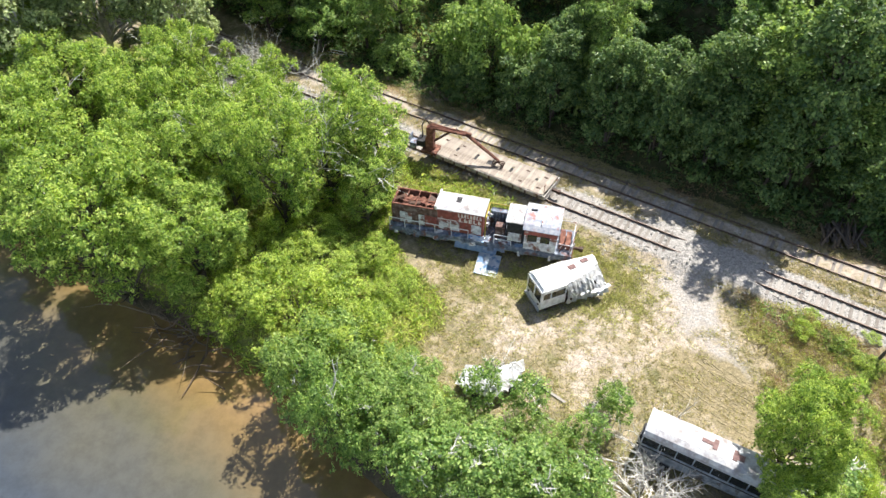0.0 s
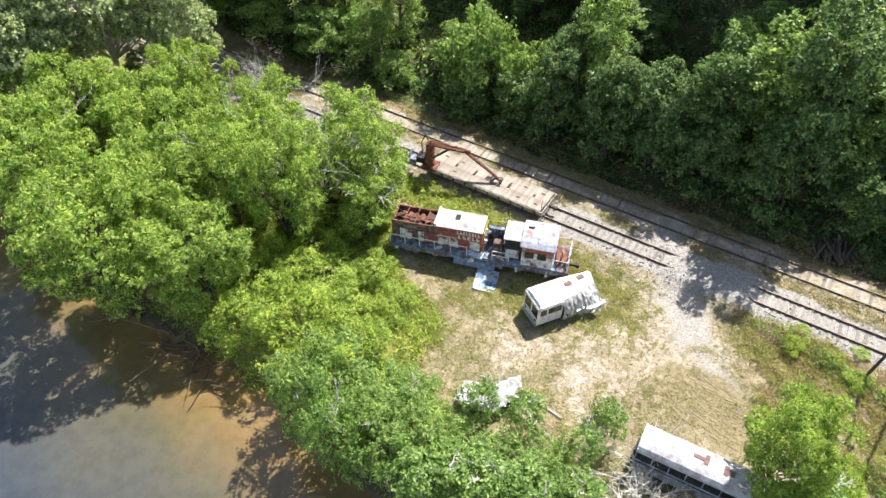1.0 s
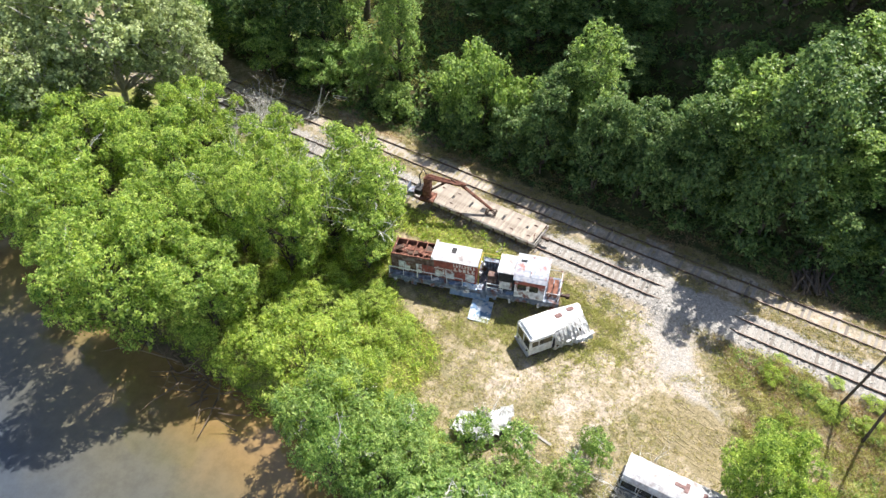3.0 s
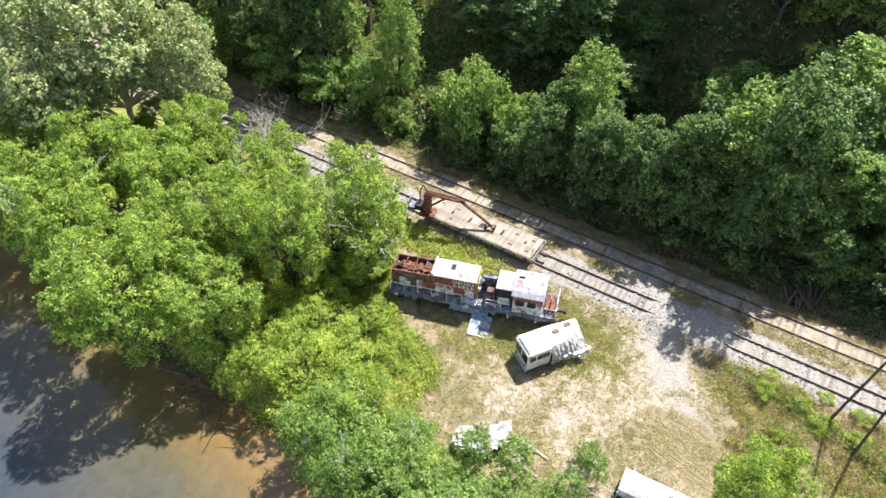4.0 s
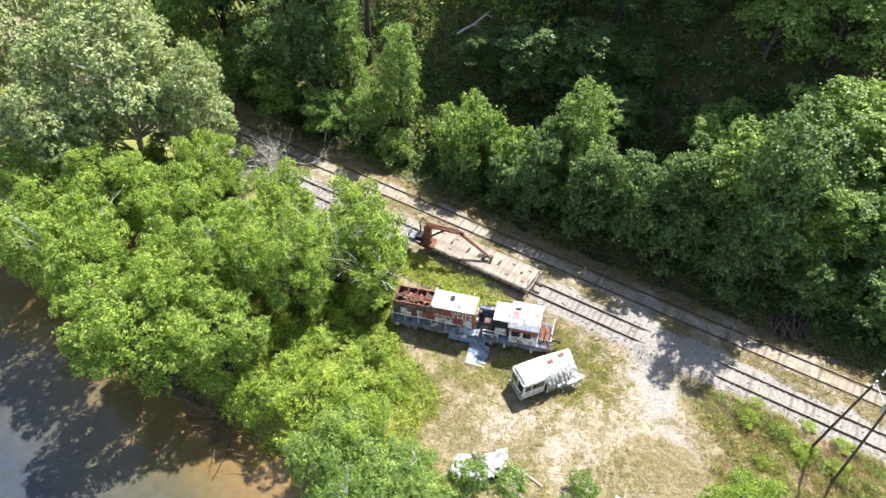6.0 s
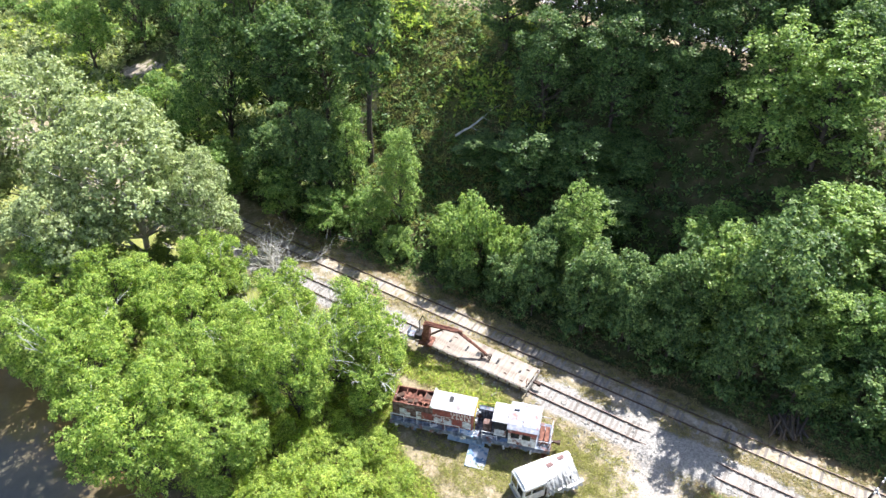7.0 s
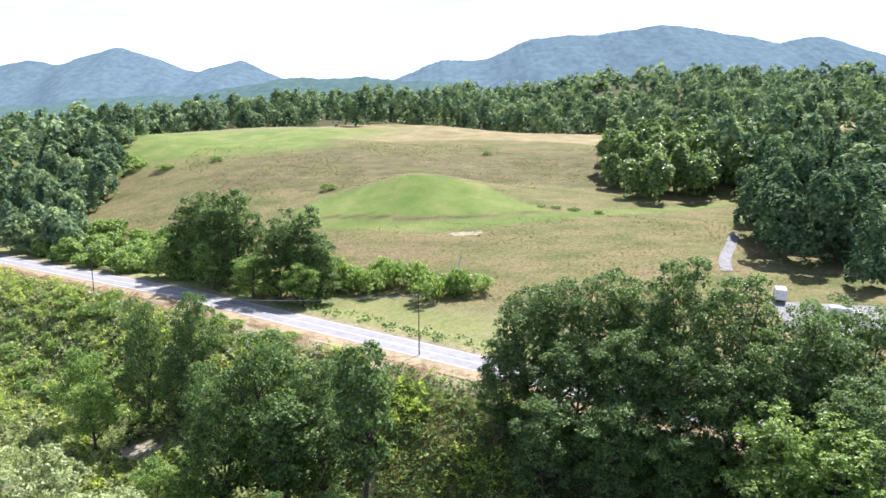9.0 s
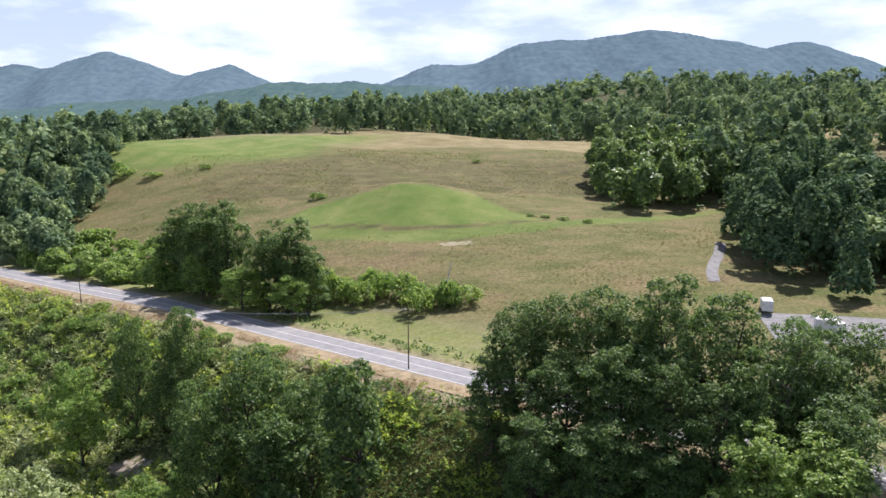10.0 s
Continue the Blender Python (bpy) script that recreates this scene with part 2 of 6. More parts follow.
def part(name, bm, mat, parent, label=""):
    me = bpy.data.meshes.new(name)
    bmesh.ops.recalc_face_normals(bm, faces=bm.faces)
    bm.to_mesh(me)
    bm.free()
    me.materials.append(mat)
    ob = new(name, me)
    ob.parent = parent
    if label:
        ob["label"] = label
    return ob


def piece(name, me, parent, m=None):
    ob = new(name, me)
    ob.parent = parent
    if m is not None:
        ob.matrix_basis = m
    return ob


def thing(name, m, label, category, group="", kind=""):
    ob = new(name)
    ob.empty_display_size = 0.2
    ob.matrix_basis = m
    return tagged(ob, label, category, group, kind)


def box(bm, x0, x1, y0, y1, z0, z1, bevel=0.0, m=None):
    made = bmesh.ops.create_cube(bm, size=1, matrix=Matrix.Translation(((x0 + x1) / 2, (y0 + y1) / 2, (z0 + z1) / 2)) @ Matrix.Diagonal((x1 - x0, y1 - y0, z1 - z0, 1)))
    vs = made["verts"]
    if bevel:
        es = list({e for v in vs for e in v.link_edges})
        out = bmesh.ops.bevel(bm, geom=es, offset=bevel, segments=2, affect="EDGES", profile=0.6)
        vs = list({v for f in out["faces"] for v in f.verts} | {v for v in vs if v.is_valid})
    if m is not None:
        bmesh.ops.transform(bm, matrix=m, verts=vs)
    return bm


def new_box(*a, **k):
    return box(bmesh.new(), *a, **k)


def prism(bm, outline, x0, x1):
    """The (y, z) outline drawn out along x."""
    a = [bm.verts.new((x0, y, z)) for y, z in outline]
    b = [bm.verts.new((x1, y, z)) for y, z in outline]
    bm.faces.new(a), bm.faces.new(b[::-1])
    for i in range(len(a)):
        j = (i + 1) % len(a)
        bm.faces.new((a[i], b[i], b[j], a[j]))
    return bm


def rod(bm, p, q, r, n=6, r2=None):
    p, q = Vector(p), Vector(q)
    d = q - p
    bmesh.ops.create_cone(bm, cap_ends=True, segments=n, radius1=r, radius2=r if r2 is None else r2, depth=d.length,
                          matrix=Matrix.Translation((p + q) / 2) @ d.to_track_quat("Z", "Y").to_matrix().to_4x4())
    return bm


def rods(pairs, r, n=6):
    bm = bmesh.new()
    for p, q in pairs:
        rod(bm, p, q, r, n)
    return bm


def tubes(paths, sides=6):
    """Tapered tubes: each path is a list of (point, radius)."""
    vs, fs, at = [], [], 0
    ring = np.arange(sides) * 2 * np.pi / sides
    for path in paths:
        pts = np.array([p for p, _ in path], float)
        d = np.gradient(pts, axis=0)
        d /= np.linalg.norm(d, axis=1)[:, None] + 1e-9
        for i, (p, r) in enumerate(path):
            a = np.cross(d[i], (0.3, 0.9, 0.2))
            a /= np.linalg.norm(a) + 1e-9
            b = np.cross(d[i], a)
            vs.append(pts[i] + r * (np.cos(ring)[:, None] * a + np.sin(ring)[:, None] * b))
        for i in range(len(path) - 1):
            for j in range(sides):
                k = (j + 1) % sides
                fs.append((at + i * sides + j, at + i * sides + k, at + (i + 1) * sides + k, at + (i + 1) * sides + j))
        at += len(path) * sides
    return np.concatenate(vs), np.array(fs)


def branch(rng, p, d, length, r, bend=0.25, n=5, tip=0.25):
    p, d, path = np.array(p, float), np.array(d, float), []
    d = d / np.linalg.norm(d)
    for i in range(n + 1):
        path.append((p.copy(), r * (1 - (1 - tip) * i / n)))
        p = p + d * length / n
        d = d + rng.normal(size=3) * bend
        d /= np.linalg.norm(d)
    return path


def cards(rng, p, n, k, length, width, lift=0.35, droop=0.15):
    """Rosettes of k folded leaf blades round each place p with outward direction n."""
    num = len(p)
    a = np.cross(n, rng.normal(size=(num, 3)))
    a /= np.linalg.norm(a, axis=1)[:, None] + 1e-9
    b = np.cross(n, a)
    ang = (np.arange(k)[None] + rng.uniform(-0.4, 0.4, (num, k))) * 2 * np.pi / k
    d = np.cos(ang)[..., None] * a[:, None] + np.sin(ang)[..., None] * b[:, None] + n[:, None] * rng.uniform(-0.1, 2 * lift, (num, k, 1))
    d[..., 2] -= droop
    d /= np.linalg.norm(d, axis=2)[..., None]
    size = rng.uniform(0.65, 1.25, (num, k, 1)) * rng.uniform(0.75, 1.2, (num, 1, 1))
    base = p[:, None] + d * length * 0.12 + rng.normal(size=(num, k, 3)) * length * 0.15
    side = np.cross(d, n[:, None] + 0.45 * rng.normal(size=(num, k, 3)))
    side *= width / 2 * size / (np.linalg.norm(side, axis=2)[..., None] + 1e-9)
    mid = base + d * length * size * 0.45
    tip = base + d * length * size
    tip[..., 2] -= length * 0.1
    v = np.stack([base, mid + side, tip, mid - side], axis=2).reshape(-1, 3)
    return v, np.arange(len(v)).reshape(-1, 4)


def sprays(rng, centre, axis, size, per, length, width):
    """Tufts of leaves: each tuft is a small dome of blades whose faces follow the dome, so that it has a lit and a shaded side."""
    num = len(centre)
    e = rng.normal(size=(num, per, 3))
    e /= np.linalg.norm(e, axis=2)[..., None]
    e = e + axis[:, None] * 0.6
    e /= np.linalg.norm(e, axis=2)[..., None] + 1e-9
    p = centre[:, None] + e * (size[:, None, None] * rng.uniform(0.2, 1.3, (num, per, 1)))
    m = e * 0.6 + axis[:, None] * 0.5 + (0, 0, 0.45) + rng.normal(size=(num, per, 3)) * 0.55
    m /= np.linalg.norm(m, axis=2)[..., None] + 1e-9
    t = np.cross(m, rng.normal(size=(num, per, 3)))
    t /= np.linalg.norm(t, axis=2)[..., None] + 1e-9
    side = np.cross(m, t)
    k = rng.uniform(0.65, 1.25, (num, per, 1))
    mid = p + t * length * k * 0.08
    v = np.stack([p - t * length * k / 2, mid + side * width * k / 2, p + t * length * k / 2 - m * length * 0.12, mid - side * width * k / 2], axis=2).reshape(-1, 3)
    return v, np.arange(len(v)).reshape(-1, 4)


def leafy(rng, lobes, size, per, length, width, low=-0.2, cut=-0.6):
    """Leaf tufts over the outside of rounded lobes (centre, radii)."""
    ps, ns = [], []
    C = np.array([c for c, _ in lobes], float)
    Rr = np.array([r for _, r in lobes], float)
    for i, (c, r) in enumerate(zip(C, Rr)):
        num = max(4, int(4 * np.pi * np.mean(r) ** 2 / (1.5 * size * size)))
        k = np.arange(num) + 0.5
        z, a = 1 - 2 * k / num, k * 2.39996 + rng.uniform(0, 6)
        d = np.stack([np.sqrt(1 - z * z) * np.cos(a), np.sqrt(1 - z * z) * np.sin(a), z], 1) + rng.normal(size=(num, 3)) * 0.22
        d /= np.linalg.norm(d, axis=1)[:, None]
        d = d[d[:, 2] > low]
        q = c + d * r * rng.uniform(0.7, 1.12, (len(d), 1))
        keep = np.ones(len(d), bool)
        for j in range(len(C)):
            if j != i:
                keep &= (((q - C[j]) / Rr[j]) ** 2).sum(1) > 0.6
        m = d / r
        ps.append(q[keep]), ns.append((m / np.linalg.norm(m, axis=1)[:, None])[keep])
    n, p = np.concatenate(ns) + (0, 0, 0.45), np.concatenate(ps)
    w = 0.9 / size
    gap = np.sin(p[:, 0] * 2.1 * w + 1.7 * np.sin(p[:, 1] * 1.6 * w)) + np.sin(p[:, 1] * 2.3 * w + 1.9 * np.sin(p[:, 2] * 1.8 * w)) + np.sin(p[:, 2] * 2.9 * w + 1.3 * np.sin(p[:, 0] * 1.5 * w))
    n, p = n[gap > cut], p[gap > cut]
    n /= np.linalg.norm(n, axis=1)[:, None] + 1e-9
    return sprays(rng, p, n, size * rng.uniform(0.65, 1.2, len(p)), per, length, width)


def round_lobes(rng, radius, z0, z1, num, size=0.42, taper=0.0):
    """Boughs of uneven size over an egg-shaped crown between z0 and z1, each a cluster of flat-bottomed lobes with a gap to the next."""
    mid, half = (z0 + z1) / 2, (z1 - z0) / 2
    lobes = [((0, 0, mid - 0.06 * half), (radius * 0.66, radius * 0.66, half * 0.8))]
    swell = rng.uniform(0, 6, 3)
    each = 7 if num >= 30 else 1
    count = max(3, round(num / each))
    for i in range(count):
        z = min(-0.86 + 1.8 * (i + 0.5) / count + rng.uniform(-0.1, 0.1), 0.93)
        a = i * 2.4 + rng.uniform(-0.5, 0.5)
        uneven = 1 + 0.16 * math.sin(2 * a + swell[0] + 2 * z) + 0.12 * math.sin(3 * a + swell[1] - 3 * z) + 0.1 * math.sin(5 * z + swell[2])
        w = math.sqrt(max(0.02, 1 - z * z)) * (1 - taper * (z + 1) / 2) * rng.uniform(0.55, 0.84) * uneven
        big = radius * size * rng.uniform(1.0, 1.9)
        c = np.array((radius * w * math.cos(a), radius * w * math.sin(a), mid + z * (half - big * 0.6) * rng.uniform(0.94, 1.03)))
        if each == 1:
            r = radius * size * rng.uniform(0.6, 1.35)
            lobes.append((tuple(c), (r, r, r * rng.uniform(0.55, 0.8))))
            continue
        out = np.array((math.cos(a), math.sin(a), 0.5 + z))
        for k in range(each):
            d = rng.normal(size=3) + 0.7 * out
            d[2] = d[2] * 0.6 + 0.15
            d /= np.linalg.norm(d) + 1e-9
            r = radius * size * rng.uniform(0.55, 1.1)
            lobes.append((tuple(c + d * big * 0.72), (r, r, r * rng.uniform(0.55, 0.8))))
    return lobes


def tree(name, seed, height, radius, low, mat, label, lobes=18, tuft=0.5, per=18, length=0.34, width=0.2, size=0.42, taper=0.0,
         bark=None, dead=0, trunk_r=0.25, category="tree", stems=1, cut=-0.7):
    rng = np.random.default_rng(seed)
    ob = thing(name, Matrix(), label, category, group=name.replace("_", " ") + "s")
    ls = round_lobes(rng, radius, low, height, lobes, size, taper)
    v, f = leafy(rng, ls, tuft, per, length, width, cut=cut)
    paths = []
    for s in range(stems):
        foot = np.array((rng.uniform(-0.5, 0.5), rng.uniform(-0.5, 0.5), -0.6)) if stems > 1 else np.array((0, 0, -0.6))
        lean = np.array((*(rng.uniform(-0.12, 0.12, 2)), 1.0))
        paths.append(branch(rng, foot, lean, height * 0.86, trunk_r, 0.05, 8, 0.2))
    spine = paths[0]
    for c, r in ls[1::3]:
        c = np.array(c)
        z = max(low * 0.55, c[2] - np.hypot(c[0], c[1]) * rng.uniform(0.6, 1.1))
        root = min(spine, key=lambda q: abs(q[0][2] - z))
        way = c - root[0]
        paths.append(branch(rng, root[0], way, np.linalg.norm(way) * 1.02, root[1] * 0.45, 0.08, 5, 0.25))
    tv, tf = tubes(paths, 5)
    tr = new("trunk", mesh_np("trunk", tv, tf, bark or BARK, True))
    tr.parent = ob
    cr = new("crown", mesh_np("crown", v, f, mat))
    cr.parent = ob
    if dead:
        for i in range(dead):
            c, r = ls[1 + rng.integers(len(ls) - 1)]
            d = np.array((c[0], c[1], radius * 0.5)) + rng.normal(size=3) * radius * 0.4
            start = np.array(c) * (0.6, 0.6, 0.9)
            limb = branch(rng, start, d, radius * rng.uniform(0.7, 1.0), 0.07, 0.3, 7, 0.2)
            paths = [limb]
            for q, rr in limb[2:]:
                paths.append(branch(rng, q, d + rng.normal(size=3) * radius * 0.6, radius * 0.3, rr * 0.6, 0.3, 4, 0.3))
            dv, df = tubes(paths, 4)
            db = new("dead_branch", mesh_np("dead_branch", dv, df, BARK_PALE, True))
            db.parent = ob
            db["label"] = "bare bleached branch"
    ob["tall"], ob["wide"] = height, radius
    return ob


def plant(ob, x, y, top, radius, turn=0.0, first=False, base=None, label=""):
    """Stand a tree, or a copy of it, on the ground with its top at a height and its crown of a radius."""
    z = float(ground_z(x, y)) if base is None else base
    s, w = (top - z) / ob["tall"], radius / ob["wide"]
    m = pose(x, y, z, 0, 0, turn) @ Matrix.Diagonal((w, w, s, 1))
    if first:
        ob.matrix_basis = m
        return ob
    made = copy_thing(ob, Matrix())
    made.matrix_basis = m
    if label:
        made["label"] = label
    return made


# ---- ground ----
def road_z(x):
    return 18.0 - 0.04 * np.maximum(0, -np.asarray(x, float) - 60)


def wobble(x, y, f, seed=0.0):
    return np.sin(x * f + seed) * np.cos(y * f * 1.13 + seed * 1.7) + 0.5 * np.sin(x * f * 2.3 + y * f * 1.7 + seed * 2.1)


def ground_z(x, y):
    x, y = np.asarray(x, float), np.asarray(y, float)
    u = 0.530 * x + 0.848 * y
    v = 0.608 * x + 0.794 * y + 1.2 * wobble(x, y, 0.16, 1.0)
    w = 0.604 * x + 0.797 * y
    rz = road_z(x)
    bank = -2.6 * (1 - smooth(v, 11.0, 16.5)) - 1.2 * (1 - smooth(v, 0.0, 12.0))
    z = bank + 0.12 * wobble(x, y, 0.35) * smooth(v, 14, 18)
    bed = (0.28 + 0.04 * smooth(u, 43.2, 44.4)) * smooth(u, 38.8, 40.2) * (1 - smooth(u, 47.2, 48.6))
    s = 0.848 * x - 0.530 * y
    bed = bed + 0.25 * smooth(s, -5.4, -3.6) * (1 - smooth(s, 1.2, 2.6)) * smooth(u, 38.8, 40.2) * (1 - smooth(u, 43.4, 44.6))
    z = np.where((u > 38.8) & (u < 48.6), bed, z)
    slope = 2.6 * smooth(u, 48.6, 60) + (rz - 2.72) * smooth(w, 54, 80)
    z = z + np.where(u > 48.6, slope + 0.35 * wobble(x, y, 0.3) * smooth(u, 50, 56) * (1 - smooth(w, 78, 84)), 0)
    far_p = w * 1.25 + (y - w * 1.25) * smooth(w, 95, 210)
    rise = np.interp(far_p, [119, 128, 150, 190, 230, 260, 300, 340, 380, 405, 430, 520, 700, 6000], [0, -0.8, 1.2, 8.0, 13.5, 18.5, 25, 31.5, 36.5, 38.2, 37.5, 39, 40, 40])
    hill = rz + rise + 1.2 * wobble(x, y, 0.03) * smooth(far_p, 150, 220)
    hill = hill - 9.0 * (1 - smooth(x, -260, -130)) * smooth(far_p, 200, 380)
    hill = hill - 6.5 * smooth(x, -30, 95) * smooth(far_p, 300, 385)
    knoll = np.interp(x, [-48, -37, -26.4, -17, -11, -7, 0, 8, 17, 27, 37], [0, 1.7, 4.3, 7.0, 8.7, 9.0, 8.2, 6.4, 4.2, 2.0, 0]) * np.interp(y, [204, 232, 238, 252], [0, 1, 0.85, 0])
    ridge = smooth(y, 420, 760) * (14 + 26 * smooth(x, -160, 260)) * (1 - smooth(y, 1100, 1900))
    hill = hill + knoll + ridge + 9 * smooth(x, 95, 230) * smooth(y, 150, 330)
    return np.where(w > 94.5, hill, np.where(w > 82.0, rz - 0.05, z))


def axis(lo, hi, step, out, grow):
    c = list(np.arange(lo, hi + step, step))
    s = step
    while c[-1] < out:
        s *= grow
        c.append(c[-1] + s)
    s = step
    while c[0] > -out:
        s *= grow
        c.insert(0, c[0] - s)
    return np.array(c)


def capsule(x, y, x0, y0, x1, y1, r, soft=1.5):
    dx, dy = x1 - x0, y1 - y0
    t = np.clip(((x - x0) * dx + (y - y0) * dy) / (dx * dx + dy * dy + 1e-9), 0, 1)
    d = np.hypot(x - x0 - t * dx, y - y0 - t * dy)
    return 1 - smooth(d + 0.6 * wobble(x, y, 1.1, 3.0), r - soft, r + soft)


def earth_mask(x, y):
    """Where the yard's grass is worn to pale earth."""
    m = 0.74 * capsule(x, y, 18.0, 37.0, 17.0, 30.0, 3.0, 2.0)
    m = np.maximum(m, 0.68 * capsule(x, y, 17.0, 30.0, 17.6, 28.0, 2.4))
    m = np.maximum(m, 0.55 * capsule(x, y, 18.6, 22.5, 27, 15, 2.4))
    m = np.maximum(m, 0.6 * capsule(x, y, 9.6, 26.8, 15.5, 28.8, 1.5))
    m = np.maximum(m, capsule(x, y, 9.3, 26.8, 10.0, 27.0, 1.0, 0.9))
    m = np.maximum(m, capsule(x, y, 9.0, 25.0, 9.3, 26.0, 0.5, 0.9))
    m = np.maximum(m, 0.9 * capsule(x, y, 12.2, 29.0, 13.4, 29.2, 0.5, 0.9))
    m = np.maximum(m, 0.8 * capsule(x, y, 15.6, 32.5, 15.9, 30.5, 0.5, 0.8))
    m = np.maximum(m, 0.42 * capsule(x, y, 3.5, 31.0, 9, 30.0, 2.2))
    m = np.maximum(m, 0.62 * capsule(x, y, 4.5, 29.0, 12.0, 30.5, 1.6))
    m = np.maximum(m, 0.6 * capsule(x, y, 9.5, 22.5, 11.0, 25.5, 1.2))
    u = 0.530 * x + 0.848 * y
    m = np.maximum(m, 0.55 * smooth(u, 43.6, 44.6) * (1 - smooth(u, 46.6, 48.4)) * (np.abs(x) < 60))
    m = np.maximum(m, 0.62 * capsule(x, y, -50.0, 108.0, -46.5, 107.0, 2.6))
    m = np.maximum(m, 0.7 * capsule(x, y, -11.0, 84.0, -8.5, 88.0, 1.6))
    return m


def rut_mask(x, y):
    """Where wheels have churned the yard."""
    return capsule(x, y, 16.8, 25.8, 19.4, 23.4, 2.3)


def gravel_mask(x, y):
    u = 0.530 * x + 0.848 * y
    s = 0.848 * x - 0.530 * y
    near_edge = 39.4 + 1.2 * (1 - smooth(s, -15.5, -13.5)) * smooth(s, -30, -28)
    m = smooth(u, near_edge, near_edge + 1.0) * (1 - smooth(u, 42.9, 44.0))
    m = np.maximum(m, 0.2 * smooth(u, 43.0, 44.2) * (1 - smooth(u, 46.8, 48.2)))
    return np.maximum(m * smooth(x, -30, -24), np.maximum(0.6 * capsule(x, y, 18.8, 40.5, 18.0, 31.0, 2.3, 2.0), 0.54 * capsule(x, y, 18.0, 31.0, 19.6, 25.6, 1.9, 1.8)))


def lush_mask(x, y):
    u = 0.530 * x + 0.848 * y
    m = 1 - smooth(x + 0.25 * (y - 30) + 1.2 * wobble(x, y, 0.5, 2.0), -2.6, 0.8)
    strip = 0.75 * smooth(u, 36.2, 37.2) * (1 - smooth(u, 39.2, 40.2)) * (1 - smooth(x, 6, 9))
    return np.maximum(m * (1 - smooth(u, 37, 40)), strip)


def make_ground():
    xs = axis(-46, 46, 0.62, 190, 1.022)
    while xs[-1] < 4600:
        xs = np.concatenate([[xs[0] - 1.09 * (xs[1] - xs[0])], xs, [xs[-1] + 1.09 * (xs[-1] - xs[-2])]])
    ys = np.concatenate([-axis(0, 1, 0.62, 1200, 1.25)[::-1], np.arange(1.5, 76, 0.62)])
    ys = np.unique(np.round(ys[(ys < 0.9) | ((ys > 1.4) & (ys < 76))], 3))
    ys = np.concatenate([ys[ys < 0.9], np.arange(1.5, 76, 0.62)])
    tail, s = [ys[-1]], 0.62
    while tail[-1] < 4600:
        s *= 1.011 if tail[-1] < 420 else 1.1
        tail.append(tail[-1] + s)
    ys = np.concatenate([ys, tail[1:]])
    X, Y = np.meshgrid(xs, ys)
    Z = ground_z(X, Y)
    nx, ny = len(xs), len(ys)
    i = (np.arange(ny - 1)[:, None] * nx + np.arange(nx - 1)[None]).ravel()
    f = np.stack([i, i + 1, i + nx + 1, i + nx], 1)
    me = mesh_np("ground", np.stack([X, Y, Z], 2).reshape(-1, 3), f, ground_material(), True)
    x, y = X.ravel(), Y.ravel()
    u, w = 0.530 * x + 0.848 * y, 0.604 * x + 0.797 * y
    top = np.interp(x, [-48, -37, 16, 27, 37], [221, 232.5, 232.5, 219, 210]) + 0.4 * wobble(x, y, 0.35)
    foot = np.interp(x, [-48, -34, -5, 32, 60, 105], [223, 214, 206.5, 209, 214, 233]) + 0.3 * wobble(x, y, 0.5)
    knoll = smooth(top - y, -0.6, 0.6) * smooth(y, foot, foot + 1.2) * (np.abs(x + 5.5) < 43)
    band = smooth(y, foot - 14 + 0.085 * np.abs(x - 5), foot - 12 + 0.085 * np.abs(x - 5)) * (1 - smooth(y, foot - 2.2, foot - 1.0)) * smooth(x, -50, -30) * (1 - smooth(x, 100, 108))
    terrace = smooth(y, foot - 2.2, foot - 1.4) * (1 - smooth(y, foot - 0.2, foot + 0.6)) * smooth(x, -40, -34) * (1 - smooth(x, 24, 40))
    dust = 0.8 * capsule(x, y, 5.8, 190.0, 12.0, 190.6, 1.9, 1.6)
    strip = np.maximum(0.7 * band, 0.4 * smooth(w, 93, 95.5) * (1 - smooth(w, 108, 118)))
    green_far = np.maximum(np.maximum(0.9 * knoll, strip), smooth(-x - 0.35 * (360 - y) + 6 * wobble(x, y, 0.05), 12, 60) * smooth(y, 300, 325) * (1 - smooth(y, 385, 405)) * 0.85)
    straw = smooth(y + 0.12 * x + 5 * wobble(x, y, 0.04), 328, 350) * smooth(x, -120, -20) * (1 - smooth(y, 440, 460))
    sere = smooth(y + 4 * wobble(x, y, 0.06), 238, 252) * (1 - smooth(y + 0.1 * x, 306, 330)) * smooth(x, -110, -70)
    sere = np.maximum(sere, 0.8 * capsule(x, y, -30, 188, 12, 180, 5.0, 4.0))
    verge = smooth(w, 93, 96) * (1 - smooth(w, 108, 118)) * 0.45
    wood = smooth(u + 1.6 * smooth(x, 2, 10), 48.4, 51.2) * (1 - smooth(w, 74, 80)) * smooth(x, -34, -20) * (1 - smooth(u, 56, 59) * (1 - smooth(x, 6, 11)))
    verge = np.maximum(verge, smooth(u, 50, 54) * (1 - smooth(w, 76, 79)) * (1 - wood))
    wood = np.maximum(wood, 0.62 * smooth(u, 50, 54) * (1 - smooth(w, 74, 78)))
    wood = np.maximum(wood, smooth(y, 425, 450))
    shore = 1 - smooth(0.608 * x + 0.794 * y, 12.5, 15.5)
